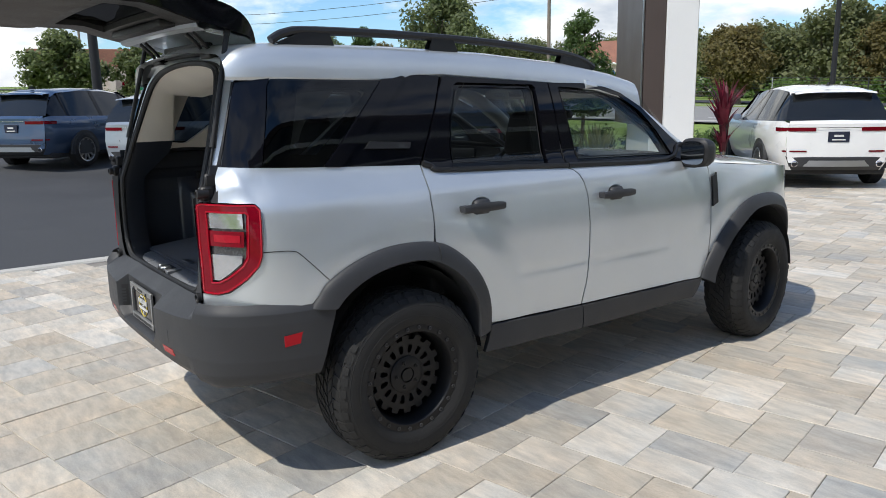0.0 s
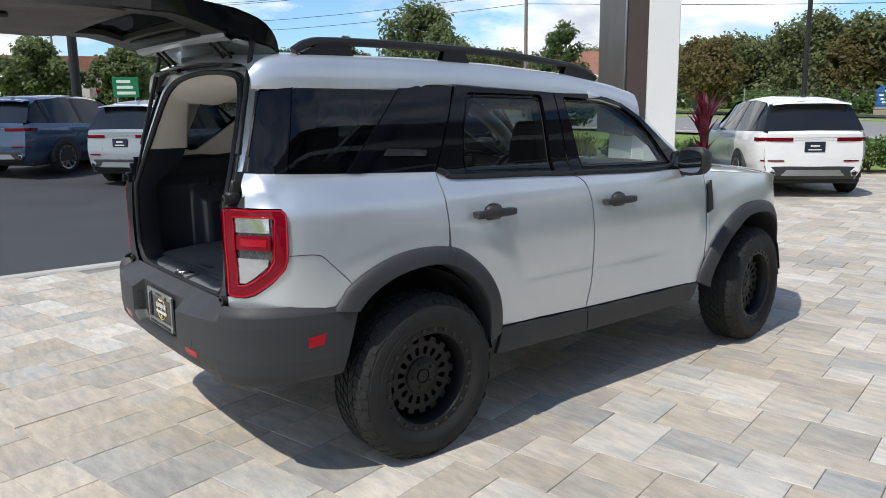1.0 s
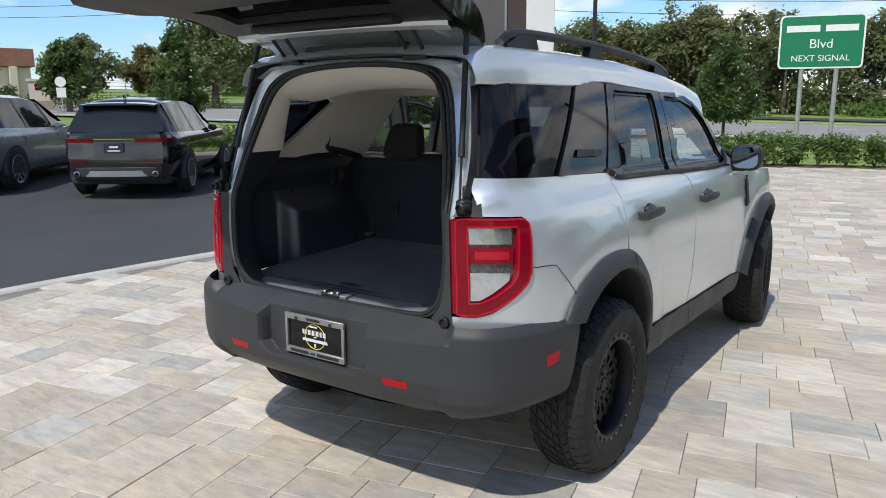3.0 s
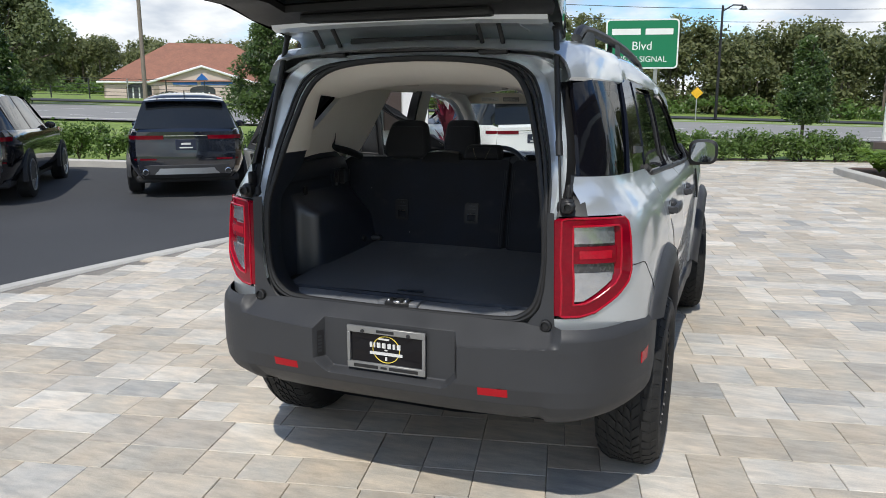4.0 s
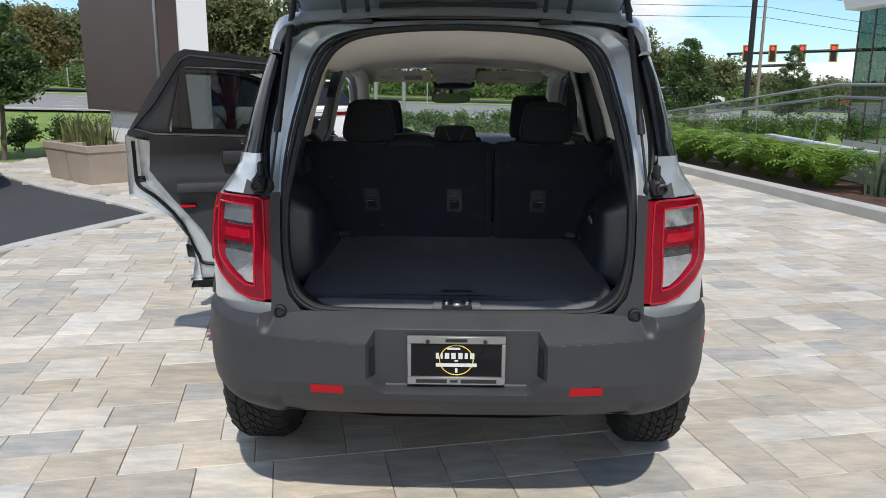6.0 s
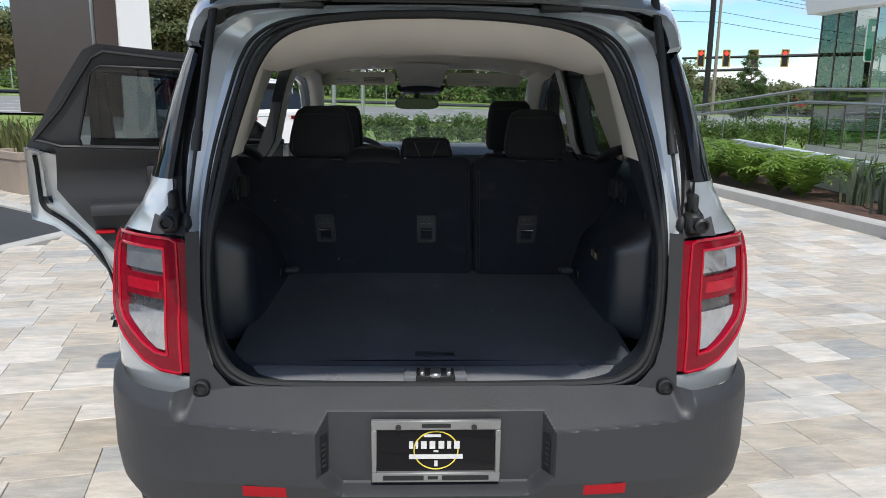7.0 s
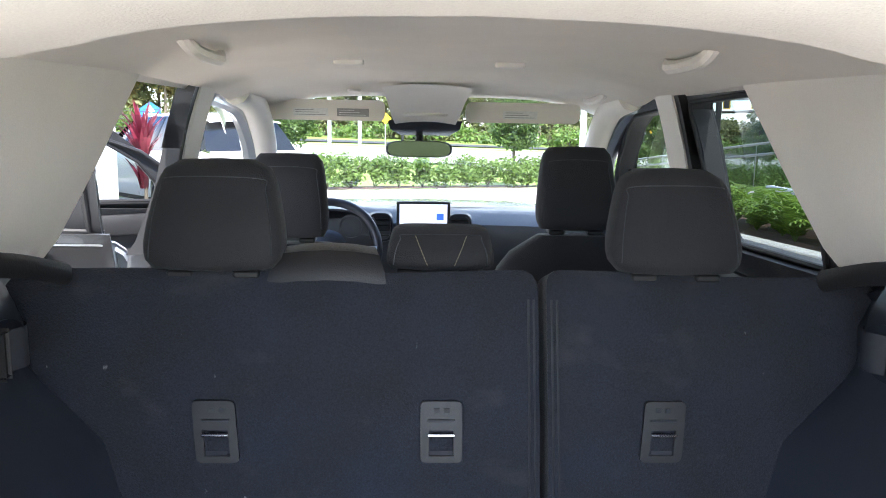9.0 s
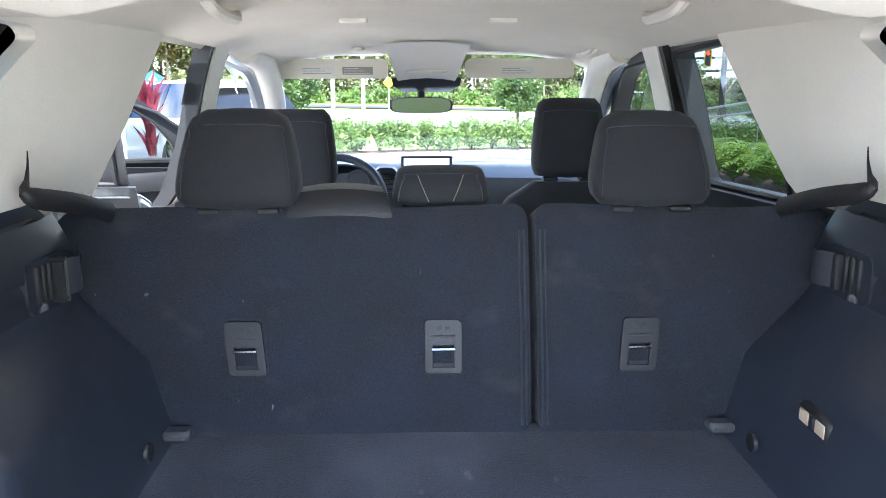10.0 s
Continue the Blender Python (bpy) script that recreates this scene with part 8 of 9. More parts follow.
for k, p in enumerate(along([(-3.6, 16.15), (-1.2, 17.55), (0.5, 18.2), (2.7, 19.2), (4.3, 20.2)], 0.60)):
    shrub(p.x, p.y, 0.80, 0.80, 300 + k, LEAF_HEDGE, "clipped green shrub in the hedge by the road", "hedge shrubs", 1500, 0.042)
for k, p in enumerate(along([(5.6, 20.7), (9.0, 21.6), (13.0, 22.8)], 0.9)):
    shrub(p.x, p.y, 1.1, 0.85, 340 + k, LEAF_HEDGE, "clipped green shrub in the hedge by the ramp", "hedge shrubs", 1500, 0.045)
for k, p in enumerate(along([(-9.4, 12.45), (-7.6, 13.2), (-6.2, 13.9)], 0.80)):
    shrub(p.x, p.y, 0.72, 0.72, 370 + k, LEAF_HEDGE, "small round shrub on the verge behind the parking lot", "verge shrubs", 1100, 0.04)
for k, p in enumerate(along([(-15.5, 9.1), (-13.0, 10.4), (-10.9, 11.6)], 0.62)):
    shrub(p.x, p.y, 0.85, 0.85, 390 + k, LEAF_HEDGE, "clipped shrub in the hedge behind the parking lot", "verge shrubs", 1300, 0.042)
sheet("hedge_soil", [(-4.0, 15.5), (-2.6, 16.3), (0.4, 17.8), (2.7, 18.85), (4.6, 20.0), (4.6, 20.6), (2.4, 19.5), (0.2, 18.5), (-2.9, 17.0), (-4.2, 16.2)], MULCH, 0.012, "brown bark mulch under the hedge", "soil", 0.6)


def fern(x, y, r, h, seed, label, fronds=26):
    """A mound of arching fronds with rows of leaflets."""
    rnd = random.Random(seed)
    p = on(x, y, 0.08)
    V, F = [], []
    b = bmesh.new()
    for k in range(fronds):
        a = 6.283 * k / fronds + rnd.uniform(-0.2, 0.2)
        l, hh = r * rnd.uniform(0.7, 1.1), h * rnd.uniform(0.6, 1.15)
        pts = [p + Vector((math.cos(a) * l * t, math.sin(a) * l * t, hh * (1.7 * t - 1.15 * t * t) * 1.5)) for t in [j / 10 for j in range(11)]]
        add_tube(b, pts[::2], 0.004, 4, caps=False)
        sd = Vector((-math.sin(a), math.cos(a), 0))
        for j in range(1, 11):
            w = 0.15 * math.sin(math.pi * min(1.0, 0.2 + 0.75 * j / 10)) * (0.8 + 0.4 * rnd.random())
            d = (pts[j] - pts[j - 1]).normalized()
            for s_ in (1, -1):
                o = pts[j] + d * 0.0
                tip = o + sd * s_ * w + d * w * 0.5 + Vector((0, 0, -0.02))
                q = d * 0.018
                i0 = len(V)
                V += [o - q, o + q, tip + q * 0.4, tip - q * 0.4]
                F.append((i0, i0 + 1, i0 + 2, i0 + 3))
    t = thing("fern", label, "fern", "ferns in the planting bed")
    leaf_object("foliage", np.array([tuple(v) for v in V]), np.array(F), LEAF_FERN, t)
    part("stalk", b, LEAF_FERN, t)


rnd = random.Random(3)
for k in range(14):
    yy = 15.2 - k * 0.54
    xe = lerp([(1.0, 5.8), (5.9, 4.9), (9.5, 4.2), (12.6, 3.6), (14.9, 3.14)], yy)
    fern(xe + 0.55 + rnd.uniform(0, 0.25), yy, rnd.uniform(0.50, 0.72), rnd.uniform(0.42, 0.62), 500 + k, "bright green fern clump in the mulched bed", 34)
    if k % 2:
        fern(xe + 1.25 + rnd.uniform(0, 0.2), yy - 0.2, 0.5, 0.5, 540 + k, "bright green fern clump in the mulched bed", 20)


def sword_plant(name, x, y, z, count, h, seed, mat, label, cat, spread=0.14, width=0.03, parent=None, splay=0.25):
    rnd = random.Random(seed)
    V, F = [], []
    for k in range(count):
        a = rnd.random() * 6.283
        bx, by = x + math.cos(a) * spread * rnd.random(), y + math.sin(a) * spread * rnd.random()
        hh = h * rnd.uniform(0.55, 1.1)
        o = Vector((math.cos(a), math.sin(a), 0)) * splay * rnd.uniform(0.2, 1.0) * hh
        sd = Vector((-math.sin(a), math.cos(a), 0)) * width
        for f0, f1 in ((0.0, 0.35), (0.35, 0.7), (0.7, 1.0)):
            w0, w1 = [lerp([(0, 0.6), (0.4, 1.0), (0.8, 0.7), (1.0, 0.05)], f) for f in (f0, f1)]
            p0, p1 = [Vector((bx, by, z)) + o * f * f + Vector((0, 0, hh * f)) for f in (f0, f1)]
            i0 = len(V)
            V += [p0 - sd * w0, p0 + sd * w0, p1 + sd * w1, p1 - sd * w1]
            F.append((i0, i0 + 1, i0 + 2, i0 + 3))
    ob = leaf_object(name, np.array([tuple(v) for v in V]), np.array(F), mat, parent)
    if not parent:
        tagged(ob, label, cat)
    return ob


for k, (x, y) in enumerate(((5.45, 6.9), (5.62, 6.1), (5.75, 5.3), (5.5, 7.6))):
    sword_plant("snake_plant", x, y, 0.08, 20, 0.62, 600 + k, LEAF_SLATE, "upright grey-green snake plant in the bed", "plant", 0.2, 0.03)

# planter boxes by the pillar
STONE_TAUPE = surface("taupe_cast_stone", (0.33, 0.27, 0.22), 0.85, vary=0.12, scale=4.0, fine=120.0, bump=0.06)
for k in range(2):
    c = Vector((-5.05, 8.75)) + Vector((-0.77, 0.64)) * (0.36 + 0.74 * k)
    pt = thing("planter", "square taupe stone planter with striped sword leaves", "planter", "planters by the pillar", m=Matrix.Translation(on(c.x, c.y)) @ pose(0, 0, 0, 0, 0, -39.5))
    b = bmesh.new()
    add_grid(b, [[Vector((sx * w, sy * w, z)) for sx, sy in ((-1, -1), (1, -1), (1, 1), (-1, 1))] for w, z in ((0.31, 0.0), (0.35, 0.46), (0.365, 0.47), (0.365, 0.56), (0.33, 0.57), (0.31, 0.50))], closed_u=True)
    b.faces.new([b.verts.new((sx * 0.31, sy * 0.31, 0.50)) for sx, sy in ((-1, -1), (1, -1), (1, 1), (-1, 1))])
    part("pot", b, STONE_TAUPE, pt)
    sword_plant("foliage", 0, 0, 0.48, 60, 0.52, 700 + k, LEAF_SNAKE, "", "", 0.28, 0.018, pt, 0.5)
cord = thing("cordyline", "crimson cordyline plant on a thin stem by the pillar", "plant")
b = bmesh.new()
cp = on(-3.62, 9.95)
add_tube(b, [cp, cp + Vector((0.02, 0, 0.6)), cp + Vector((0.0, 0.02, 1.1))], [0.03, 0.025, 0.02], 6)
part("stem", b, BARK, cord)
for k, (dz, n, h) in enumerate(((0.85, 34, 0.62), (1.1, 30, 0.60), (0.6, 20, 0.45))):
    sword_plant("foliage", cp.x, cp.y, cp.z + dz, n, h, 720 + k, LEAF_RED, "", "", 0.05, 0.035, cord, 0.75)
sword_plant("foliage", cp.x, cp.y, cp.z, 60, 0.45, 730, LEAF_SNAKE, "", "", 0.4, 0.016, cord, 0.5)

# ---- street furniture and far buildings ----
POLE_BLACK = surface("black_painted_steel", (0.016, 0.016, 0.018), 0.5, metal=0.2)
POLE_WHITE = surface("white_painted_steel", (0.78, 0.78, 0.76), 0.45)
POLE_WOOD = surface("grey_weathered_wood", (0.21, 0.18, 0.145), 0.9, vary=0.3, stretch=(4, 4, 0.5))
GALV = surface("galvanised_steel", (0.42, 0.43, 0.43), 0.5, metal=0.6)
SIGN_GREEN = surface("green_sign_sheet", (0.006, 0.19, 0.085), 0.4, vary=0.04, bump=0.0)
SIGN_WHITE = surface("white_sign_sheet", (0.82, 0.83, 0.82), 0.45, vary=0.04, bump=0.0)
SIGN_BLUE = surface("blue_sign_sheet", (0.02, 0.13, 0.42), 0.4, vary=0.05, bump=0.0)


def pole(name, x, y, h, r, mat, label, cat, base=0.0):
    t = thing(name, label, cat)
    b = bmesh.new()
    p = on(x, y)
    add_tube(b, [p, p + Vector((0, 0, h))], [r, r * 0.7], 12)
    part("shaft", b, mat, t)
    if base:
        b = bmesh.new()
        add_box(b, (p.x - base, p.y - base, p.z), (p.x + base, p.y + base, p.z + 0.5), 0.03)
        part("footing", b, BROWN_PANEL, t)
    return t, p


t, p = pole("lamp_post", 4.75, 21.6, 9.0, 0.10, POLE_WHITE, "tall white lamp post on a dark footing by the hedge", "lamp post", 0.32)
b = bmesh.new()
add_tube(b, [p + Vector((0, 0, 8.6)), p + Vector((0.9, 0, 8.9))], 0.04, 8), add_box(b, p + Vector((0.7, -0.15, 8.82)), p + Vector((1.3, 0.15, 8.95)), 0.02)
part("lamp_head", b, POLE_WHITE, t)
for x, y in ((-15.2, 36.5), (12.4, 31.0), (-17.6, 3.9)):
    t, p = pole("lamp_post", x, y, 11.0 if x > -17 else 7.0, 0.13, POLE_BLACK, "tall black steel lamp post", "lamp post")
    b = bmesh.new()
    add_tube(b, [p + Vector((0, 0, (11.0 if x > -17 else 7.0) - 0.2)), p + Vector((1.2, 0, (11.0 if x > -17 else 7.0) + 0.1))], 0.05, 8)
    part("arm", b, POLE_BLACK, t)
t, p = pole("street_lamp", -1.0, 57.6, 8.0, 0.11, POLE_BLACK, "black street lamp with a bent arm across the road", "street lamp")
b = bmesh.new()
add_tube(b, [p + Vector((0, 0, 7.6)), p + Vector((0.7, 0, 8.0)), p + Vector((1.35, 0, 7.95))], 0.05, 8)
add_lathe(b, [(0.0, 0.0), (0.0, 0.14), (-0.25, 0.30), (-0.3, 0.0)], p + Vector((1.4, 0, 7.9)), (0, 0, 1), 14)
part("lantern", b, POLE_BLACK, t)
tops = []
for s in (-86, -31, 34, 92):
    x, y = road_at(s, 20.0)
    t, p = pole("utility_pole", x, y, 10.5, 0.15, POLE_WOOD, "weathered wooden utility pole beyond the road", "utility pole")
    b = bmesh.new()
    add_box(b, p + Vector((-1.1, -0.06, 9.7)), p + Vector((1.1, 0.06, 9.85)), 0.01)
    part("crossarm", b, POLE_WOOD, t)
    tops.append(p)
for dz, off in ((10.3, 0.0), (9.8, 1.0), (9.8, -1.0), (8.2, 0.1), (7.4, 0.0)):
    b = bmesh.new()
    for a, c in zip(tops, tops[1:]):
        A, C = a + Vector((off, 0, dz)), c + Vector((off, 0, dz))
        add_tube(b, [A.lerp(C, k / 10) - Vector((0, 0, 1.1 * math.sin(math.pi * k / 10))) for k in range(11)], 0.018, 4, caps=False)
    tag_mesh("power_line", b, POLE_BLACK, "thin dark overhead power line along the road", "cable")


def text_mesh(body, size, place, mat, parent, name="lettering"):
    cu = bpy.data.curves.new(name, "FONT")
    cu.body, cu.size, cu.align_x, cu.align_y, cu.extrude = body, size, "CENTER", "CENTER", 0.004
    tmp = new(name, cu)
    dg = bpy.context.evaluated_depsgraph_get()
    me = bpy.data.meshes.new_from_object(tmp.evaluated_get(dg))
    bpy.data.objects.remove(tmp)
    me.materials.append(mat)
    ob = new(name, me)
    ob.parent = parent
    ob.matrix_local = place
    return ob


# green guide sign on two posts beyond the hedge; it faces back along the view
gs = thing("road_sign", "large green guide sign with white border on steel posts", "road sign", m=Matrix.Translation(on(-2.35, 25.0)) @ pose(0, 0, 0, 0, 0, 14))
b = bmesh.new()
add_prism(b, rounded([(-1.22, 2.45), (1.22, 2.45), (1.22, 4.1), (-1.22, 4.1)], 0.15), lambda u, v: Vector((u, 0, v)), (0, 0.03, 0))
brd = part("sign_board", b, SIGN_WHITE, gs)
b = bmesh.new()
add_prism(b, rounded([(-1.17, 2.50), (1.17, 2.50), (1.17, 4.05), (-1.17, 4.05)], 0.12), lambda u, v: Vector((u, -0.004, v)), (0, 0.003, 0))
part("sign_field", b, SIGN_GREEN, gs, "green reflective field")
for x0, x1 in ((-1.02, -0.06), (0.10, 1.02)):
    b = bmesh.new()
    add_box(b, (x0, -0.010, 3.58), (x1, -0.006, 3.78))
    part("lettering_bar", b, SIGN_WHITE, gs)
text_mesh("Blvd", 0.40, pose(0.0, -0.010, 3.20, 90, 0, 0), SIGN_WHITE, gs)
text_mesh("NEXT SIGNAL", 0.27, pose(0.0, -0.010, 2.76, 90, 0, 0), SIGN_WHITE, gs)
for x in (-0.5, 0.5):
    b = bmesh.new()
    add_tube(b, [(x, 0.08, -0.3), (x, 0.08, 4.0)], 0.07, 10)
    part("sign_post", b, GALV, gs)
gs = thing("road_sign", "green direction sign on two posts across the lot", "road sign", m=Matrix.Translation(on(-35.0, 10.2)) @ pose(0, 0, 0, 0, 0, 72))
b = bmesh.new()
add_box(b, (-0.58, 0, 1.05), (0.58, 0.03, 2.0), 0.01)
part("sign_board", b, SIGN_GREEN, gs)
for k in range(3):
    b = bmesh.new()
    add_box(b, (-0.40, -0.006, 1.18 + 0.27 * k), (0.42 - 0.1 * k, -0.002, 1.32 + 0.27 * k))
    part("lettering_bar", b, SIGN_WHITE, gs)
for x in (-0.4, 0.4):
    b = bmesh.new()
    add_tube(b, [(x, 0.06, -0.2), (x, 0.06, 1.9)], 0.04, 8)
    part("sign_post", b, GALV, gs)
bl = thing("monument_sign", "blue peaked monument sign with white bars across the road", "sign", m=Matrix.Translation(on(-20.2, 59.1)) @ pose(0, 0, 0, 0, 0, 20))
b = bmesh.new()
add_prism(b, [(-0.75, 0.45), (0.75, 0.45), (0.75, 1.75), (0.0, 2.25), (-0.75, 1.75)], lambda u, v: Vector((u, 0, v)), (0, 0.5, 0))
part("sign_body", b, SIGN_BLUE, bl)
for z, w in ((1.25, 0.55), (0.98, 0.45), (0.75, 0.35)):
    b = bmesh.new()
    add_box(b, (-w, -0.02, z), (w, -0.005, z + 0.13))
    part("lettering_bar", b, SIGN_WHITE, bl)
b = bmesh.new()
add_prism(b, [(-0.35, 1.5), (0.35, 1.5), (0.0, 2.0)], lambda u, v: Vector((u, -0.015, v)), (0, 0.01, 0))
part("emblem", b, SIGN_WHITE, bl)
b = bmesh.new()
add_box(b, (-0.85, -0.05, -0.3), (0.85, 0.55, 0.46), 0.02)
part("plinth", b, STONE_TAUPE, bl)
mn = thing("monument_sign", "pale masonry monument sign with a red emblem", "sign", m=Matrix.Translation(on(-42.1, 20.9)) @ pose(0, 0, 0, 0, 0, 62))
CREAM = surface("cream_stucco", (0.62, 0.55, 0.46), 0.9, vary=0.1)
for nm, lo, hi, mt in (("plinth", (-0.55, 0, -0.3), (0.55, 0.5, 0.45), STONE_TAUPE), ("sign_body", (-0.6, 0, 0.45), (0.6, 0.5, 1.55), CREAM), ("cap", (-0.7, -0.06, 1.55), (0.7, 0.56, 1.68), CREAM), ("emblem", (-0.3, -0.02, 1.05), (0.3, -0.005, 1.4), LAMP_DEEP)):
    b = bmesh.new()
    add_box(b, lo, hi, 0.01)
    part(nm, b, mt, mn)
ds = thing("road_sign", "white direction plates on a slim post by the shops", "road sign", m=Matrix.Translation(on(-37.0, 19.3)) @ pose(0, 0, 0, 0, 0, 62))
b = bmesh.new()
add_lathe(b, [(0, 0.0), (0, 0.26), (0.02, 0.26), (0.02, 0.0)], (0, -0.02, 1.55), (0, 1, 0), 20), add_box(b, (-0.22, -0.02, 0.75), (0.22, 0.0, 1.25), 0.01)
part("sign_plate", b, SIGN_WHITE, ds)
b = bmesh.new()
add_tube(b, [(0, 0.03, -0.2), (0, 0.03, 1.7)], 0.03, 8)
part("sign_post", b, GALV, ds)
for s, tt in ((6, 21.5), (28, 21.0), (-46, 21.5)):
    x, y = road_at(s, tt)
    ws = thing("road_sign", "small yellow warning sign on a post on the verge", "road sign", m=Matrix.Translation(on(x, y)) @ pose(0, 0, 0, 0, 0, 10))
    b = bmesh.new()
    add_prism(b, [(0, 1.4), (0.4, 1.8), (0, 2.2), (-0.4, 1.8)], lambda u, v: Vector((u, -0.02, v)), (0, 0.02, 0))
    part("sign_plate", b, surface("sign_yellow", (0.75, 0.42, 0.02), 0.5, bump=0.0), ws)
    b = bmesh.new()
    add_tube(b, [(0, 0.03, -0.2), (0, 0.03, 2.0)], 0.04, 8)
    part("sign_post", b, GALV, ws)

# junction signals on mast arms
def sky_dir(deg, d):
    return Vector((-0.05 + d * math.sin(radians(deg)), -2.1 + d * math.cos(radians(deg)), 0))


LENS_RED = glow("signal_red", (0.9, 0.03, 0.02), 2.0)
SIG_YELLOW = surface("signal_backplate", (0.42, 0.27, 0.03), 0.6)
for z, a0, a1, d, angs in ((5.15, 19.0, 30.5, 110, (20.25, 21.9, 23.7, 25.6)), (3.6, 17.5, 24.0, 125, (15.2, 15.9, 16.6))):
    mast = thing("traffic_signal", "dark mast arm with traffic signals over the junction", "traffic light")
    A, B = sky_dir(a0, d), sky_dir(a1, d)
    zb = rise(A.x, A.y)
    b = bmesh.new()
    add_tube(b, [A + Vector((0, 0, z + 0.1)), B + Vector((0, 0, z + 0.6))], [0.14, 0.24], 8)
    part("mast_arm", b, POLE_BLACK, mast)
    b = bmesh.new()
    E_ = B if d < 120 else A
    add_tube(b, [Vector((E_.x, E_.y, rise(E_.x, E_.y) - 0.5)), E_ + Vector((0, 0, z + 1.2))], 0.3, 10)
    part("mast", b, POLE_BLACK, mast)
    for a in angs:
        P = sky_dir(a, d - 0.6)
        dd = (P - sky_dir(a, d)).normalized()
        sd = Vector((-dd.y, dd.x, 0))
        b = bmesh.new()
        add_prism(b, rounded([(-0.48, -1.1), (0.48, -1.1), (0.48, 1.1), (-0.48, 1.1)], 0.1), lambda u, v: P + sd * u + Vector((0, 0, z + 0.1 + v)), dd * -0.25)
        sg = part("signal_head", b, SIG_YELLOW if d < 120 else POLE_BLACK, mast)
        b = bmesh.new()
        add_prism(b, rounded([(-0.33, -0.98), (0.33, -0.98), (0.33, 0.98), (-0.33, 0.98)], 0.08), lambda u, v: P + dd * 0.02 + sd * u + Vector((0, 0, z + 0.1 + v)), dd * -0.01)
        part("signal_face", b, POLE_BLACK, sg)
        if d < 120:
            b = bmesh.new()
            add_prism(b, [(0.26 * math.cos(k * 0.5236), 0.62 + 0.26 * math.sin(k * 0.5236)) for k in range(12)], lambda u, v: P + dd * 0.05 + sd * u + Vector((0, 0, z + 0.1 + v)), dd * -0.01)
            part("red_lens", b, LENS_RED, sg, "lit red signal lens")

# bank across the road: hipped tile roof, gabled front, arched openings
TERRACOTTA = surface("terracotta_tiles", (0.27, 0.125, 0.085), 0.85, vary=0.2, scale=1.5, fine=8.0, bump=0.1)
BLUSH = surface("blush_stucco", (0.62, 0.50, 0.45), 0.9, vary=0.08, scale=1.0)
WIN_DARK = surface("dark_window_glass", (0.03, 0.04, 0.045), 0.08, coat=1.0, bump=0.0)
bank = thing("bank_building", "low blush stucco bank with terracotta hipped roof and arches", "building", m=Matrix.Translation(on(-48.2, 58.9, -0.75)) @ pose(0, 0, 0, 0, 0, 38) @ Matrix.Diagonal((1.18, 1.0, 0.86, 1.0)))


def arch_poly(x, w, h, n=10):
    r = w / 2
    return [(x - r, 0.0), (x + r, 0.0)] + [(x + r * math.cos(math.pi * k / n), h - r * 0.45 + r * 0.45 * math.sin(math.pi * k / n)) for k in range(n + 1)]


wins = [arch_poly(-4.9, 1.9, 2.1), arch_poly(0.0, 2.0, 2.3), arch_poly(4.3, 1.7, 2.0), arch_poly(-2.6, 1.6, 1.7)]
wins = [[(u, v + (0.5 if i in (0, 2) else 0.02)) for u, v in w] for i, w in enumerate(wins)]
front = [(-7.4, -0.5), (7.4, -0.5), (7.4, 2.75), (3.6, 2.75), (0.0, 4.35), (-3.6, 2.75), (-7.4, 2.75)]
part("front_wall", panel(front, lambda u, v: Vector((u, 0, v)), 1.2, lambda co: (0, 0.35, 0), holes=wins), BLUSH, bank)
for sx in (-1, 1):
    b = bmesh.new()
    add_box(b, (sx * 7.4 - 0.15, 0.35, -0.5), (sx * 7.4 + 0.15, 9.0, 2.75))
    part("side_wall", b, BLUSH, bank)
for i, w in enumerate(wins):
    b = bmesh.new()
    add_prism(b, w, lambda u, v: Vector((u, 0.25, v)), (0, 0.05, 0))
    wn = part("window" if i != 1 else "entrance", b, WIN_DARK, bank)
    x0, x1 = min(u for u, v in w), max(u for u, v in w)
    for q in range(1, 4):
        b = bmesh.new()
        xx = x0 + (x1 - x0) * q / 4
        add_box(b, (xx - 0.05, 0.18, w[0][1]), (xx + 0.05, 0.25, w[0][1] + 1.6))
        part("glazing_bar", b, SIGN_WHITE, wn)
b = bmesh.new()
E1 = [(-8.0, -0.6), (8.0, -0.6), (8.0, 9.6), (-8.0, 9.6)]
ridge = [(-2.6, 4.5), (2.6, 4.5)]
ev = [b.verts.new((u, v + (0.42 if v < 0 else 0.0), 2.75)) for u, v in E1]
rv = [b.verts.new((u, v, 7.3)) for u, v in ridge]
for f in ((ev[0], ev[1], rv[1], rv[0]), (ev[1], ev[2], rv[1]), (ev[2], ev[3], rv[0], rv[1]), (ev[3], ev[0], rv[0])):
    b.faces.new(f)
gv = [b.verts.new(c) for c in ((-4.0, -0.16, 2.75), (0, -0.16, 4.5), (4.0, -0.16, 2.75), (0, 2.6, 4.5), (-4.0, 0.2, 2.75), (4.0, 0.2, 2.75))]
b.faces.new((gv[0], gv[1], gv[3], gv[4])), b.faces.new((gv[1], gv[2], gv[5], gv[3]))
part("roof", b, TERRACOTTA, bank, "terracotta tiled hipped roof")
b = bmesh.new()
add_tube(b, [(-4.0, -0.18, 2.72), (0, -0.18, 4.45), (4.0, -0.18, 2.72)], 0.14, 6)
add_tube(b, [(-8.0, -0.2, 2.68), (-4.0, -0.2, 2.68)], 0.12, 6), add_tube(b, [(4.0, -0.2, 2.68), (8.0, -0.2, 2.68)], 0.12, 6)
part("fascia", b, SIGN_WHITE, bank)
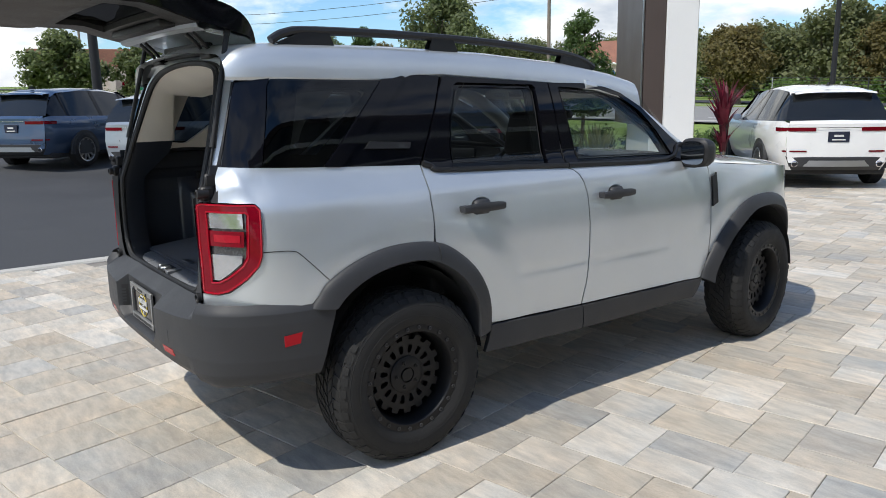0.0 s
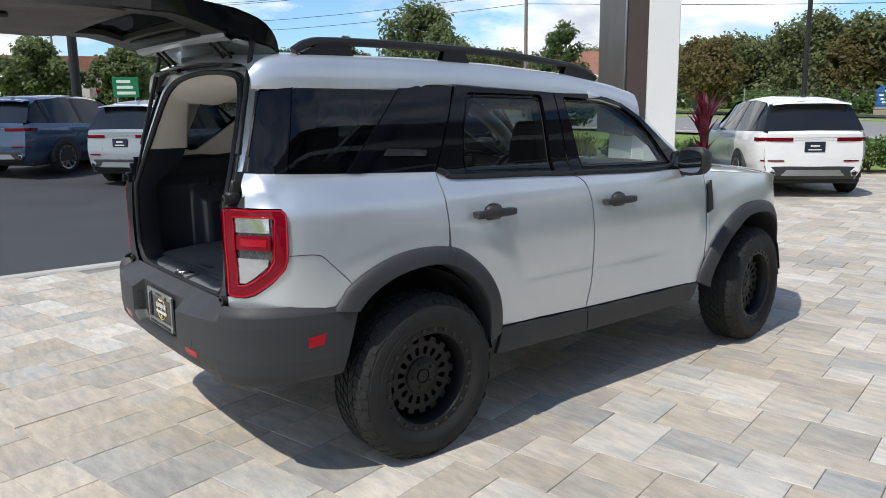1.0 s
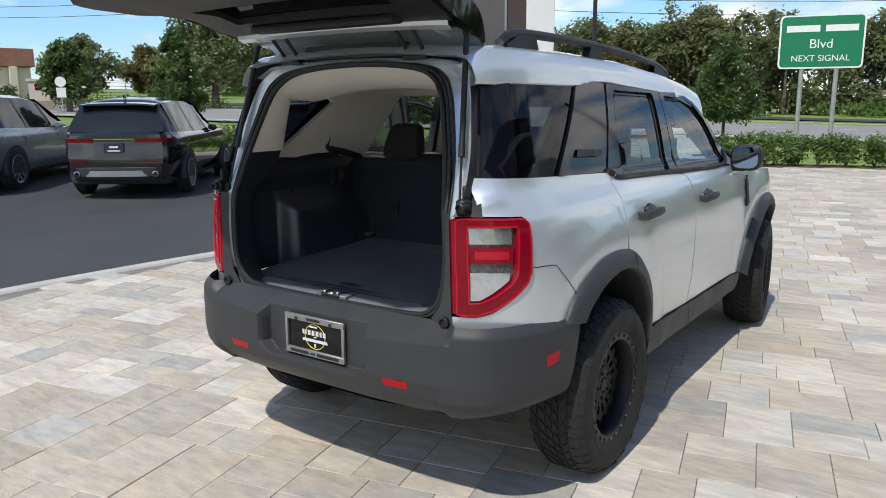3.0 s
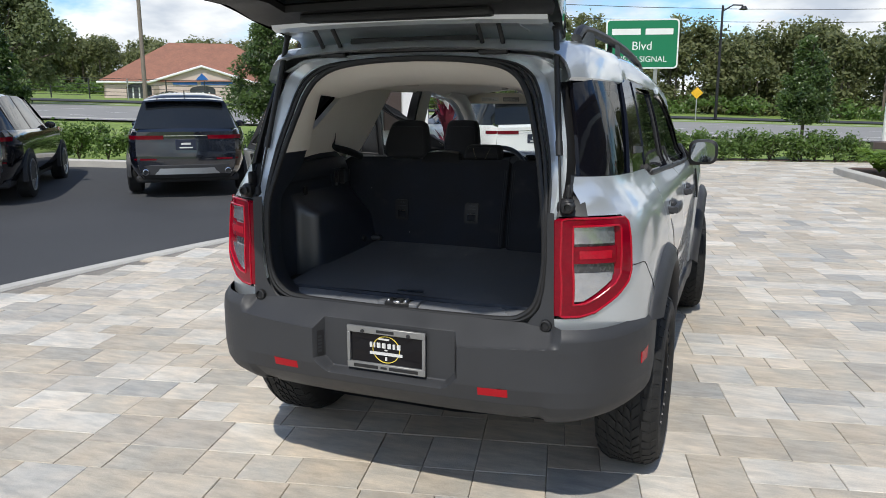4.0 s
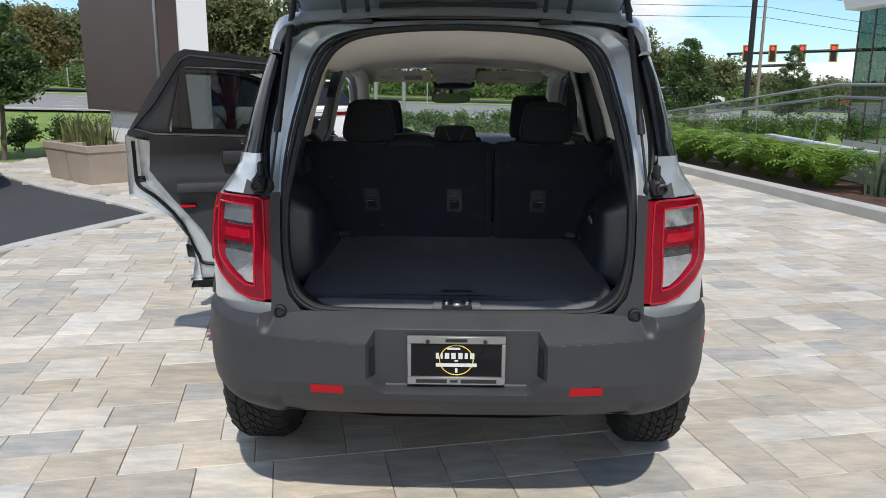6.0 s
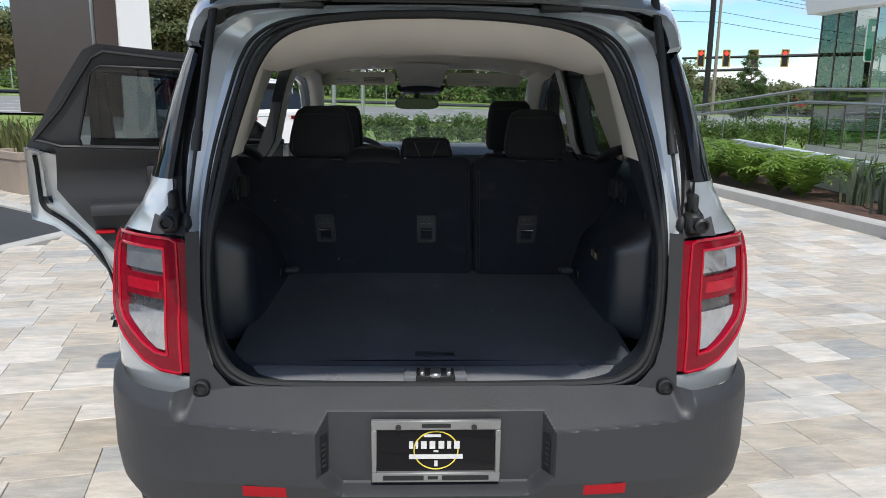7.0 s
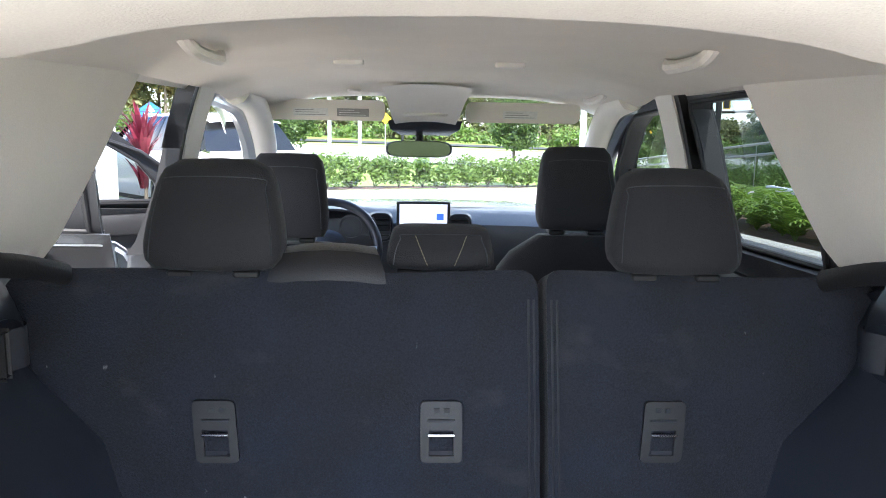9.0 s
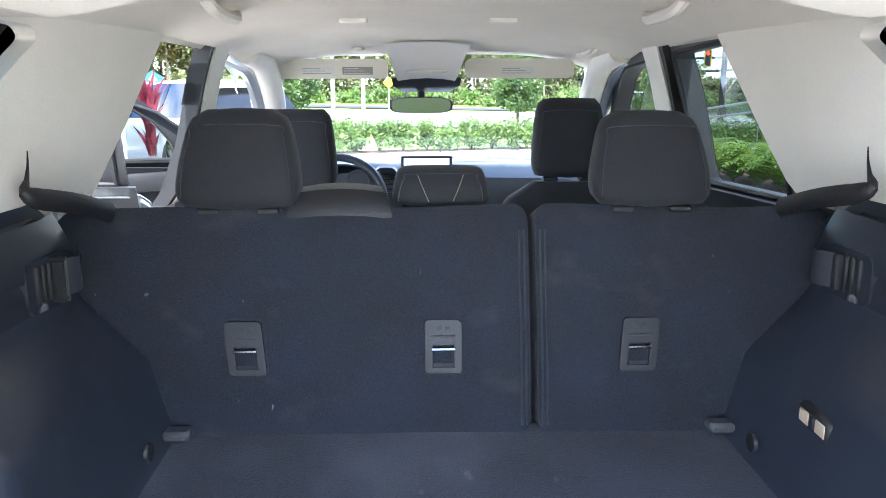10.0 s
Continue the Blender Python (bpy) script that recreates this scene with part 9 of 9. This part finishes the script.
for x0, x1 in ((-2.3, -0.4), (-0.1, 2.4)):
    b = bmesh.new()
    add_box(b, (x0, -0.08, 2.45), (x1, -0.01, 2.78))
    part("lettering_bar", b, SIGN_BLUE, bank)
b = bmesh.new()
add_prism(b, [(-0.5, 2.95), (0.5, 2.95), (0.0, 3.7)], lambda u, v: Vector((u, -0.05, v)), (0, 0.04, 0))
part("emblem", b, SIGN_BLUE, bank)
for x in (-3.6, -1.4, 1.4, 3.2):
    b = bmesh.new()
    add_box(b, (x - 0.3, -0.15, -0.5), (x + 0.3, 0.0, 0.5), 0.02), add_box(b, (x - 0.22, -0.10, 0.5), (x + 0.22, 0.0, 2.3), 0.01)
    part("pier", b, STONE_TAUPE if x in (-3.6, 3.2) else BLUSH, bank)

# shops far left
shop = thing("shop_building", "cream shop building with a terracotta roof band", "building", m=Matrix.Translation(on(-68.0, 21.5)) @ pose(0, 0, 0, 0, 0, 74))
for nm, lo, hi, mt in (("wall", (-11, 0, -0.5), (11, 8, 2.6), CREAM), ("roof_band", (-11.3, -0.4, 2.6), (11.3, 8, 4.1), TERRACOTTA), ("awning", (-4, -0.9, 0.95), (3, 0.0, 1.25), LAMP_DEEP)):
    b = bmesh.new()
    add_box(b, lo, hi, 0.05)
    part(nm, b, mt, shop)
for x in (-9, -6.6, -3, -0.6, 1.8, 5, 7.6):
    b = bmesh.new()
    add_box(b, (x - 0.9, -0.04, -0.1), (x + 0.9, 0.0, 0.85), 0.02)
    part("window", b, WIN_DARK, shop)
for x in (-10.3, -4.8, 4.2, 9.6):
    b = bmesh.new()
    add_box(b, (x - 0.3, -0.5, -0.5), (x + 0.3, -0.06, 2.6), 0.02)
    part("column", b, CREAM, shop)
b = bmesh.new()
add_box(b, (-3.0, -0.06, 1.75), (1.5, -0.01, 2.25))
part("lettering_bar", b, POLE_BLACK, shop)
off = thing("office_block", "pale boxy office block far across the lot", "building", m=Matrix.Translation(on(-62.0, -2.0)) @ pose(0, 0, 0, 0, 0, 88))
for k in range(3):
    b = bmesh.new()
    add_box(b, (-4 + 0.6 * (k % 2), 0, -0.5 + 1.9 * k), (3 + 0.6 * (k % 2), 6, 1.3 + 1.9 * k), 0.05)
    part("floor_band", b, SIGN_WHITE, off)
    b = bmesh.new()
    add_box(b, (-3.4, 0.3, 1.25 + 1.9 * k), (2.6, 5.5, 1.45 + 1.9 * k))
    part("window_band", b, WIN_DARK, off)

# low hedge in front of the shops and a wire fence before the woods
clumps = []
rng = random.Random(8)
for k in range(90):
    u = k / 89
    p = on(-40 - 16 * (1 - u), -2 + 34 * u)
    clumps.append((p.x, p.y, p.z + 0.35, 0.5 + 0.2 * rng.random()))
V, F = leaf_cloud(clumps, 9000, 0.09, 9, 0.0, 0.5)
tagged(leaf_object("far_hedge", V, F, LEAF_OAK), "long dark hedge in front of the shops", "hedge", kind="stuff")
FENCE = surface("dark_wire_fence", (0.03, 0.035, 0.032), 0.7)
fe = thing("fence", "dark wire fence with posts before the woods", "fence")
for k in range(46):
    s = -95 + 3.2 * k
    x, y = road_at(s, 32.5)
    if x > -12:
        break
    b = bmesh.new()
    p = on(x, y)
    add_tube(b, [p, p + Vector((0, 0, 1.7))], 0.05, 6)
    part("post", b, GALV if k % 3 == 0 else FENCE, fe)
for z in (0.3, 0.6, 0.9, 1.2, 1.5, 1.68):
    b = bmesh.new()
    add_tube(b, [on(*road_at(-95 + 3.0 * k, 32.5), z) for k in range(30)], 0.02, 4, caps=False)
    part("wire", b, FENCE, fe)

# ---- glass-fronted showroom and its ramp railing ----
SHOW_GREEN = glass("green_showroom_glass", (0.13, 0.22, 0.185), dirt=0.05, base=0.36)
MULLION = surface("aluminium_mullion", (0.45, 0.47, 0.47), 0.4, metal=0.7)
show = thing("showroom", "curved green-glass showroom with a pale fascia", "building")
curve = smooth_line([(9.35, 16.2), (9.45, 14.2), (10.2, 12.3), (11.6, 11.1), (13.8, 10.6), (16.0, 10.6)], 3)
for a, c in zip(curve, curve[1:]):
    A, C = on(a.x, a.y), on(c.x, c.y)
    b = bmesh.new()
    add_grid(b, [[Vector((A.x, A.y, 0.2)), Vector((C.x, C.y, 0.2))], [Vector((A.x, A.y, 3.2)), Vector((C.x, C.y, 3.2))]])
    pane = part("glass_pane", b, SHOW_GREEN, show)
    b = bmesh.new()
    add_box(b, (A.x - 0.016, A.y - 0.016, 0.0), (A.x + 0.016, A.y + 0.016, 3.2), 0.004)
    part("mullion", b, BROWN_PANEL, show)
b = bmesh.new()
rows = [[Vector((p_.x + o, p_.y - o, z)) for p_ in curve] for o, z in ((0.0, 3.15), (-0.25, 3.2), (-0.30, 3.45), (-0.25, 3.9), (0.0, 4.0))]
add_grid(b, rows)
part("fascia", b, WHITE_PANEL, show, "pale curved fascia")
b = bmesh.new()
add_grid(b, [[Vector((p_.x - 0.05, p_.y + 0.05, z)) for p_ in curve] for z in (-0.3, 0.21)])
part("plinth", b, CONCRETE, show)
b = bmesh.new()
add_box(b, (13.5, 13.2, -0.4), (20.0, 17.6, 3.1), 0.05)
part("inner_core", b, surface("pale_interior", (0.20, 0.22, 0.21), 0.8), show)
rl = thing("railing", "frameless glass railing with steel handrails along the ramp", "railing")


def rail_z(y):
    return lerp([(3.0, 1.52), (10.0, 1.50), (24.0, 0.35)], y)


DARK_STEEL = surface("weathered_steel", (0.30, 0.31, 0.31), 0.45, metal=0.6)
RAIL_GLASS = glass("railing_glass", (0.86, 0.92, 0.89))
for k in range(8):
    y0, y1 = 3.0 + k * 2.54, 3.0 + (k + 1) * 2.54 - 0.03
    b = bmesh.new()
    add_grid(b, [[Vector((6.0, y0, rail_z(y0) - 0.95)), Vector((6.0, y1, rail_z(y1) - 0.95))], [Vector((6.0, y0, rail_z(y0))), Vector((6.0, y1, rail_z(y1)))]])
    part("glass_panel", b, RAIL_GLASS, rl)
    b = bmesh.new()
    add_tube(b, [(6.0, y0, rail_z(y0) - 1.0), (6.0, y0, rail_z(y0))], 0.009, 8)
    part("baluster", b, DARK_STEEL, rl)
for dz in (0.0, -0.19):
    b = bmesh.new()
    add_tube(b, [(5.985, y, rail_z(y) + dz) for y in (3.0, 10.0, 17.0, 23.5)], 0.024, 8)
    part("handrail", b, DARK_STEEL, rl)
sheet("ramp", [(5.75, -3.0), (6.05, 4.0), (6.1, 23.0), (9.5, 24.0), (11.5, 10.4), (11.5, -3.0)], CONCRETE, 0.03, "pale concrete walkway and ramp by the showroom", "pavement", 1.2)
b = bmesh.new()
add_box(b, (5.95, 1.0, -0.1), (6.12, 12.6, 0.56), 0.02)
tag_mesh("wall_ramp", b, WHITE_PANEL, "low white retaining wall under the railing", "wall", kind="structure")

# cars waiting at the junction
for x, y, col, lab in ((13.0, 50.5, (0.30, 0.32, 0.34), "silver estate car waiting at the junction"), (39.5, 79.0, (0.28, 0.008, 0.012), "red car waiting at the junction"), (17.8, 61.0, (0.75, 0.75, 0.74), "white crossover waiting at the junction")):
    crossover("waiting_car", car_paint("paint_far", col, 0.2, 0.3), lab, Matrix.Translation(on(x, y)) @ pose(0, 0, 0, 0, 0, -69), True, True)

# the showroom's flank beside and behind the forecourt: plain glazing under a pale band
flank = thing("showroom_wing", "plain glazed showroom wing with a pale canopy band", "building")
WING_GLASS = surface("dark_wing_glass", (0.012, 0.018, 0.018), 0.06, vary=0.1, scale=0.8, coat=0.5, bump=0.0)
for k in range(18):
    y0 = 24.8 - 2.4 * (k + 1)
    b = bmesh.new()
    add_box(b, (17.9, y0 + 0.04, 0.35), (18.0, y0 + 2.36, 3.1), 0.01)
    part("glass_pane", b, WING_GLASS, flank)
    b = bmesh.new()
    add_box(b, (17.84, y0 + 2.36, 0.0), (18.02, y0 + 2.44, 3.2), 0.01)
    part("mullion", b, MULLION, flank)
b = bmesh.new()
add_box(b, (17.88, -18.5, -0.6), (18.06, 24.8, 0.35), 0.01)
part("plinth", b, CONCRETE, flank)
b = bmesh.new()
add_box(b, (17.2, -18.5, 3.2), (18.4, 24.8, 3.5), 0.02)
part("canopy", b, BROWN_PANEL, flank)
for z0, z1, out, mat in ((3.5, 4.6, 0.0, WHITE_PANEL), (4.6, 6.4, 0.08, WING_GLASS), (6.4, 7.1, 0.0, BROWN_PANEL), (7.1, 8.7, 0.08, WING_GLASS), (8.7, 9.2, 0.0, WHITE_PANEL), (9.2, 10.6, 0.08, WING_GLASS), (10.6, 11.2, 0.0, BROWN_PANEL)):
    b = bmesh.new()
    add_box(b, (17.8 + out, -18.5, z0), (18.2, 24.8, z1), 0.02)
    part("upper_band", b, mat, flank)


# ---- stone pavers in running courses ----
PA = radians(12.5)
PU, PV = Vector((math.cos(PA), math.sin(PA))), Vector((-math.sin(PA), math.cos(PA)))
paving = thing("paving", "beige and grey stone pavers laid in running bond", "pavement", kind="structure")


def paver_mesh(w, l):
    """A bevelled stone with soft edges, its top at z = 0."""
    j, e = 0.0010, 0.0026
    b = bmesh.new()
    rows = [[Vector((sx * (w / 2 - j - d), sy * (l / 2 - j - d), z)) for sx, sy in ((-1, -1), (1, -1), (1, 1), (-1, 1))] for d, z in ((0, -0.04), (0, -0.0035), (e, 0.0))]
    V = add_grid(b, rows, closed_u=True)
    b.faces.new(V[-1])
    me = bpy.data.meshes.new("paver")
    bmesh.ops.recalc_face_normals(b, faces=b.faces)
    b.to_mesh(me)
    b.free()
    me.materials.append(PAVER)
    return me


def paver_layout(rng):
    """Stones as (u, v, width, length): paired courses with broken joints, some stones as deep as both."""
    out = []
    v = -9.5
    while v < 25:
        d1, d2 = rng.choice(((0.225, 0.225), (0.225, 0.225), (0.18, 0.225), (0.225, 0.30), (0.30, 0.18)))
        u = -11.0 - rng.random() * 0.9
        while u < 15.5:
            if rng.random() < 0.22:
                w = rng.choice((0.225, 0.225, 0.30))
                out.append((u + w / 2, v + (d1 + d2) / 2, w, d1 + d2))
                u += w
            else:
                q = v
                span = rng.choice((0.60, 0.75, 0.90, 0.90))
                for d in rng.choice(((d1, d2), (d2, d1))):
                    cuts = [c for c in ((0.30, 0.30), (0.375, 0.225), (0.225, 0.375), (0.375, 0.375), (0.30, 0.45), (0.225, 0.225, 0.30), (0.30, 0.30, 0.30), (0.375, 0.30, 0.225), (0.45, 0.45), (0.225, 0.30, 0.375)) if abs(sum(c) - span) < 0.01]
                    p = u
                    for w in rng.choice(cuts):
                        out.append((p + w / 2, q + d / 2, w, d))
                        p += w
                    q += d
                u += span
        v += d1 + d2
    return out


def lay_pavers():
    rng = random.Random(77)
    sizes, V, F, n_own = {}, [], [], 0
    hole = BED_EDGE + [(8.4, -3.0), (7.6, 2.0), (6.4, 9.0), (5.4, 14.0), (4.4, 16.6), (3.4, 16.4)]
    for u, v, w, l in paver_layout(rng):
        c = PU * u + PV * v
        if not inside(c, PAVED) or inside(c, hole) or c.y < -7.5 or c.x > 5.95 and c.y < 20:
            continue
        if near_edge(c, LOT_EDGE + LOT_EDGE[::-1], 0.14):
            continue
        z, tx, ty = rng.uniform(-0.0015, 0.0015), rng.uniform(-0.003, 0.003), rng.uniform(-0.003, 0.003)
        if -1.9 < c.x < 2.9 and -1.6 < c.y < 2.2 and not (-0.75 < c.x < 0.7 and c.y > 0.6) and n_own < 300:
            key = (w, l)
            if key not in sizes:
                sizes[key] = paver_mesh(w, l)
            ob = new("paver", sizes[key])
            ob.parent = paving
            ob.matrix_local = Matrix.Translation((c.x, c.y, z)) @ Matrix.Rotation(PA, 4, "Z") @ Matrix.Rotation(tx, 4, "X") @ Matrix.Rotation(ty, 4, "Y")
            n_own += 1
            continue
        base = len(V)
        for d, zz in ((0.0010, -0.03), (0.0010, -0.003), (0.0036, 0.0)):
            for sx, sy in ((-1, -1), (1, -1), (1, 1), (-1, 1)):
                a, b_ = sx * (w / 2 - d), sy * (l / 2 - d)
                p = c + PU * a + PV * b_
                V.append((p.x, p.y, zz + z + a * ty + b_ * tx + rise(p.x, p.y)))
        for r in (0, 4):
            for k in range(4):
                F.append((base + r + k, base + r + (k + 1) % 4, base + r + 4 + (k + 1) % 4, base + r + 4 + k))
        F.append((base + 8, base + 9, base + 10, base + 11))
    me = bpy.data.meshes.new("further_pavers")
    me.from_pydata(V, [], F)
    me.materials.append(PAVER)
    ob = new("further_pavers", me)
    ob.parent = paving
    tagged(ob, kind="stuff")


lay_pavers()
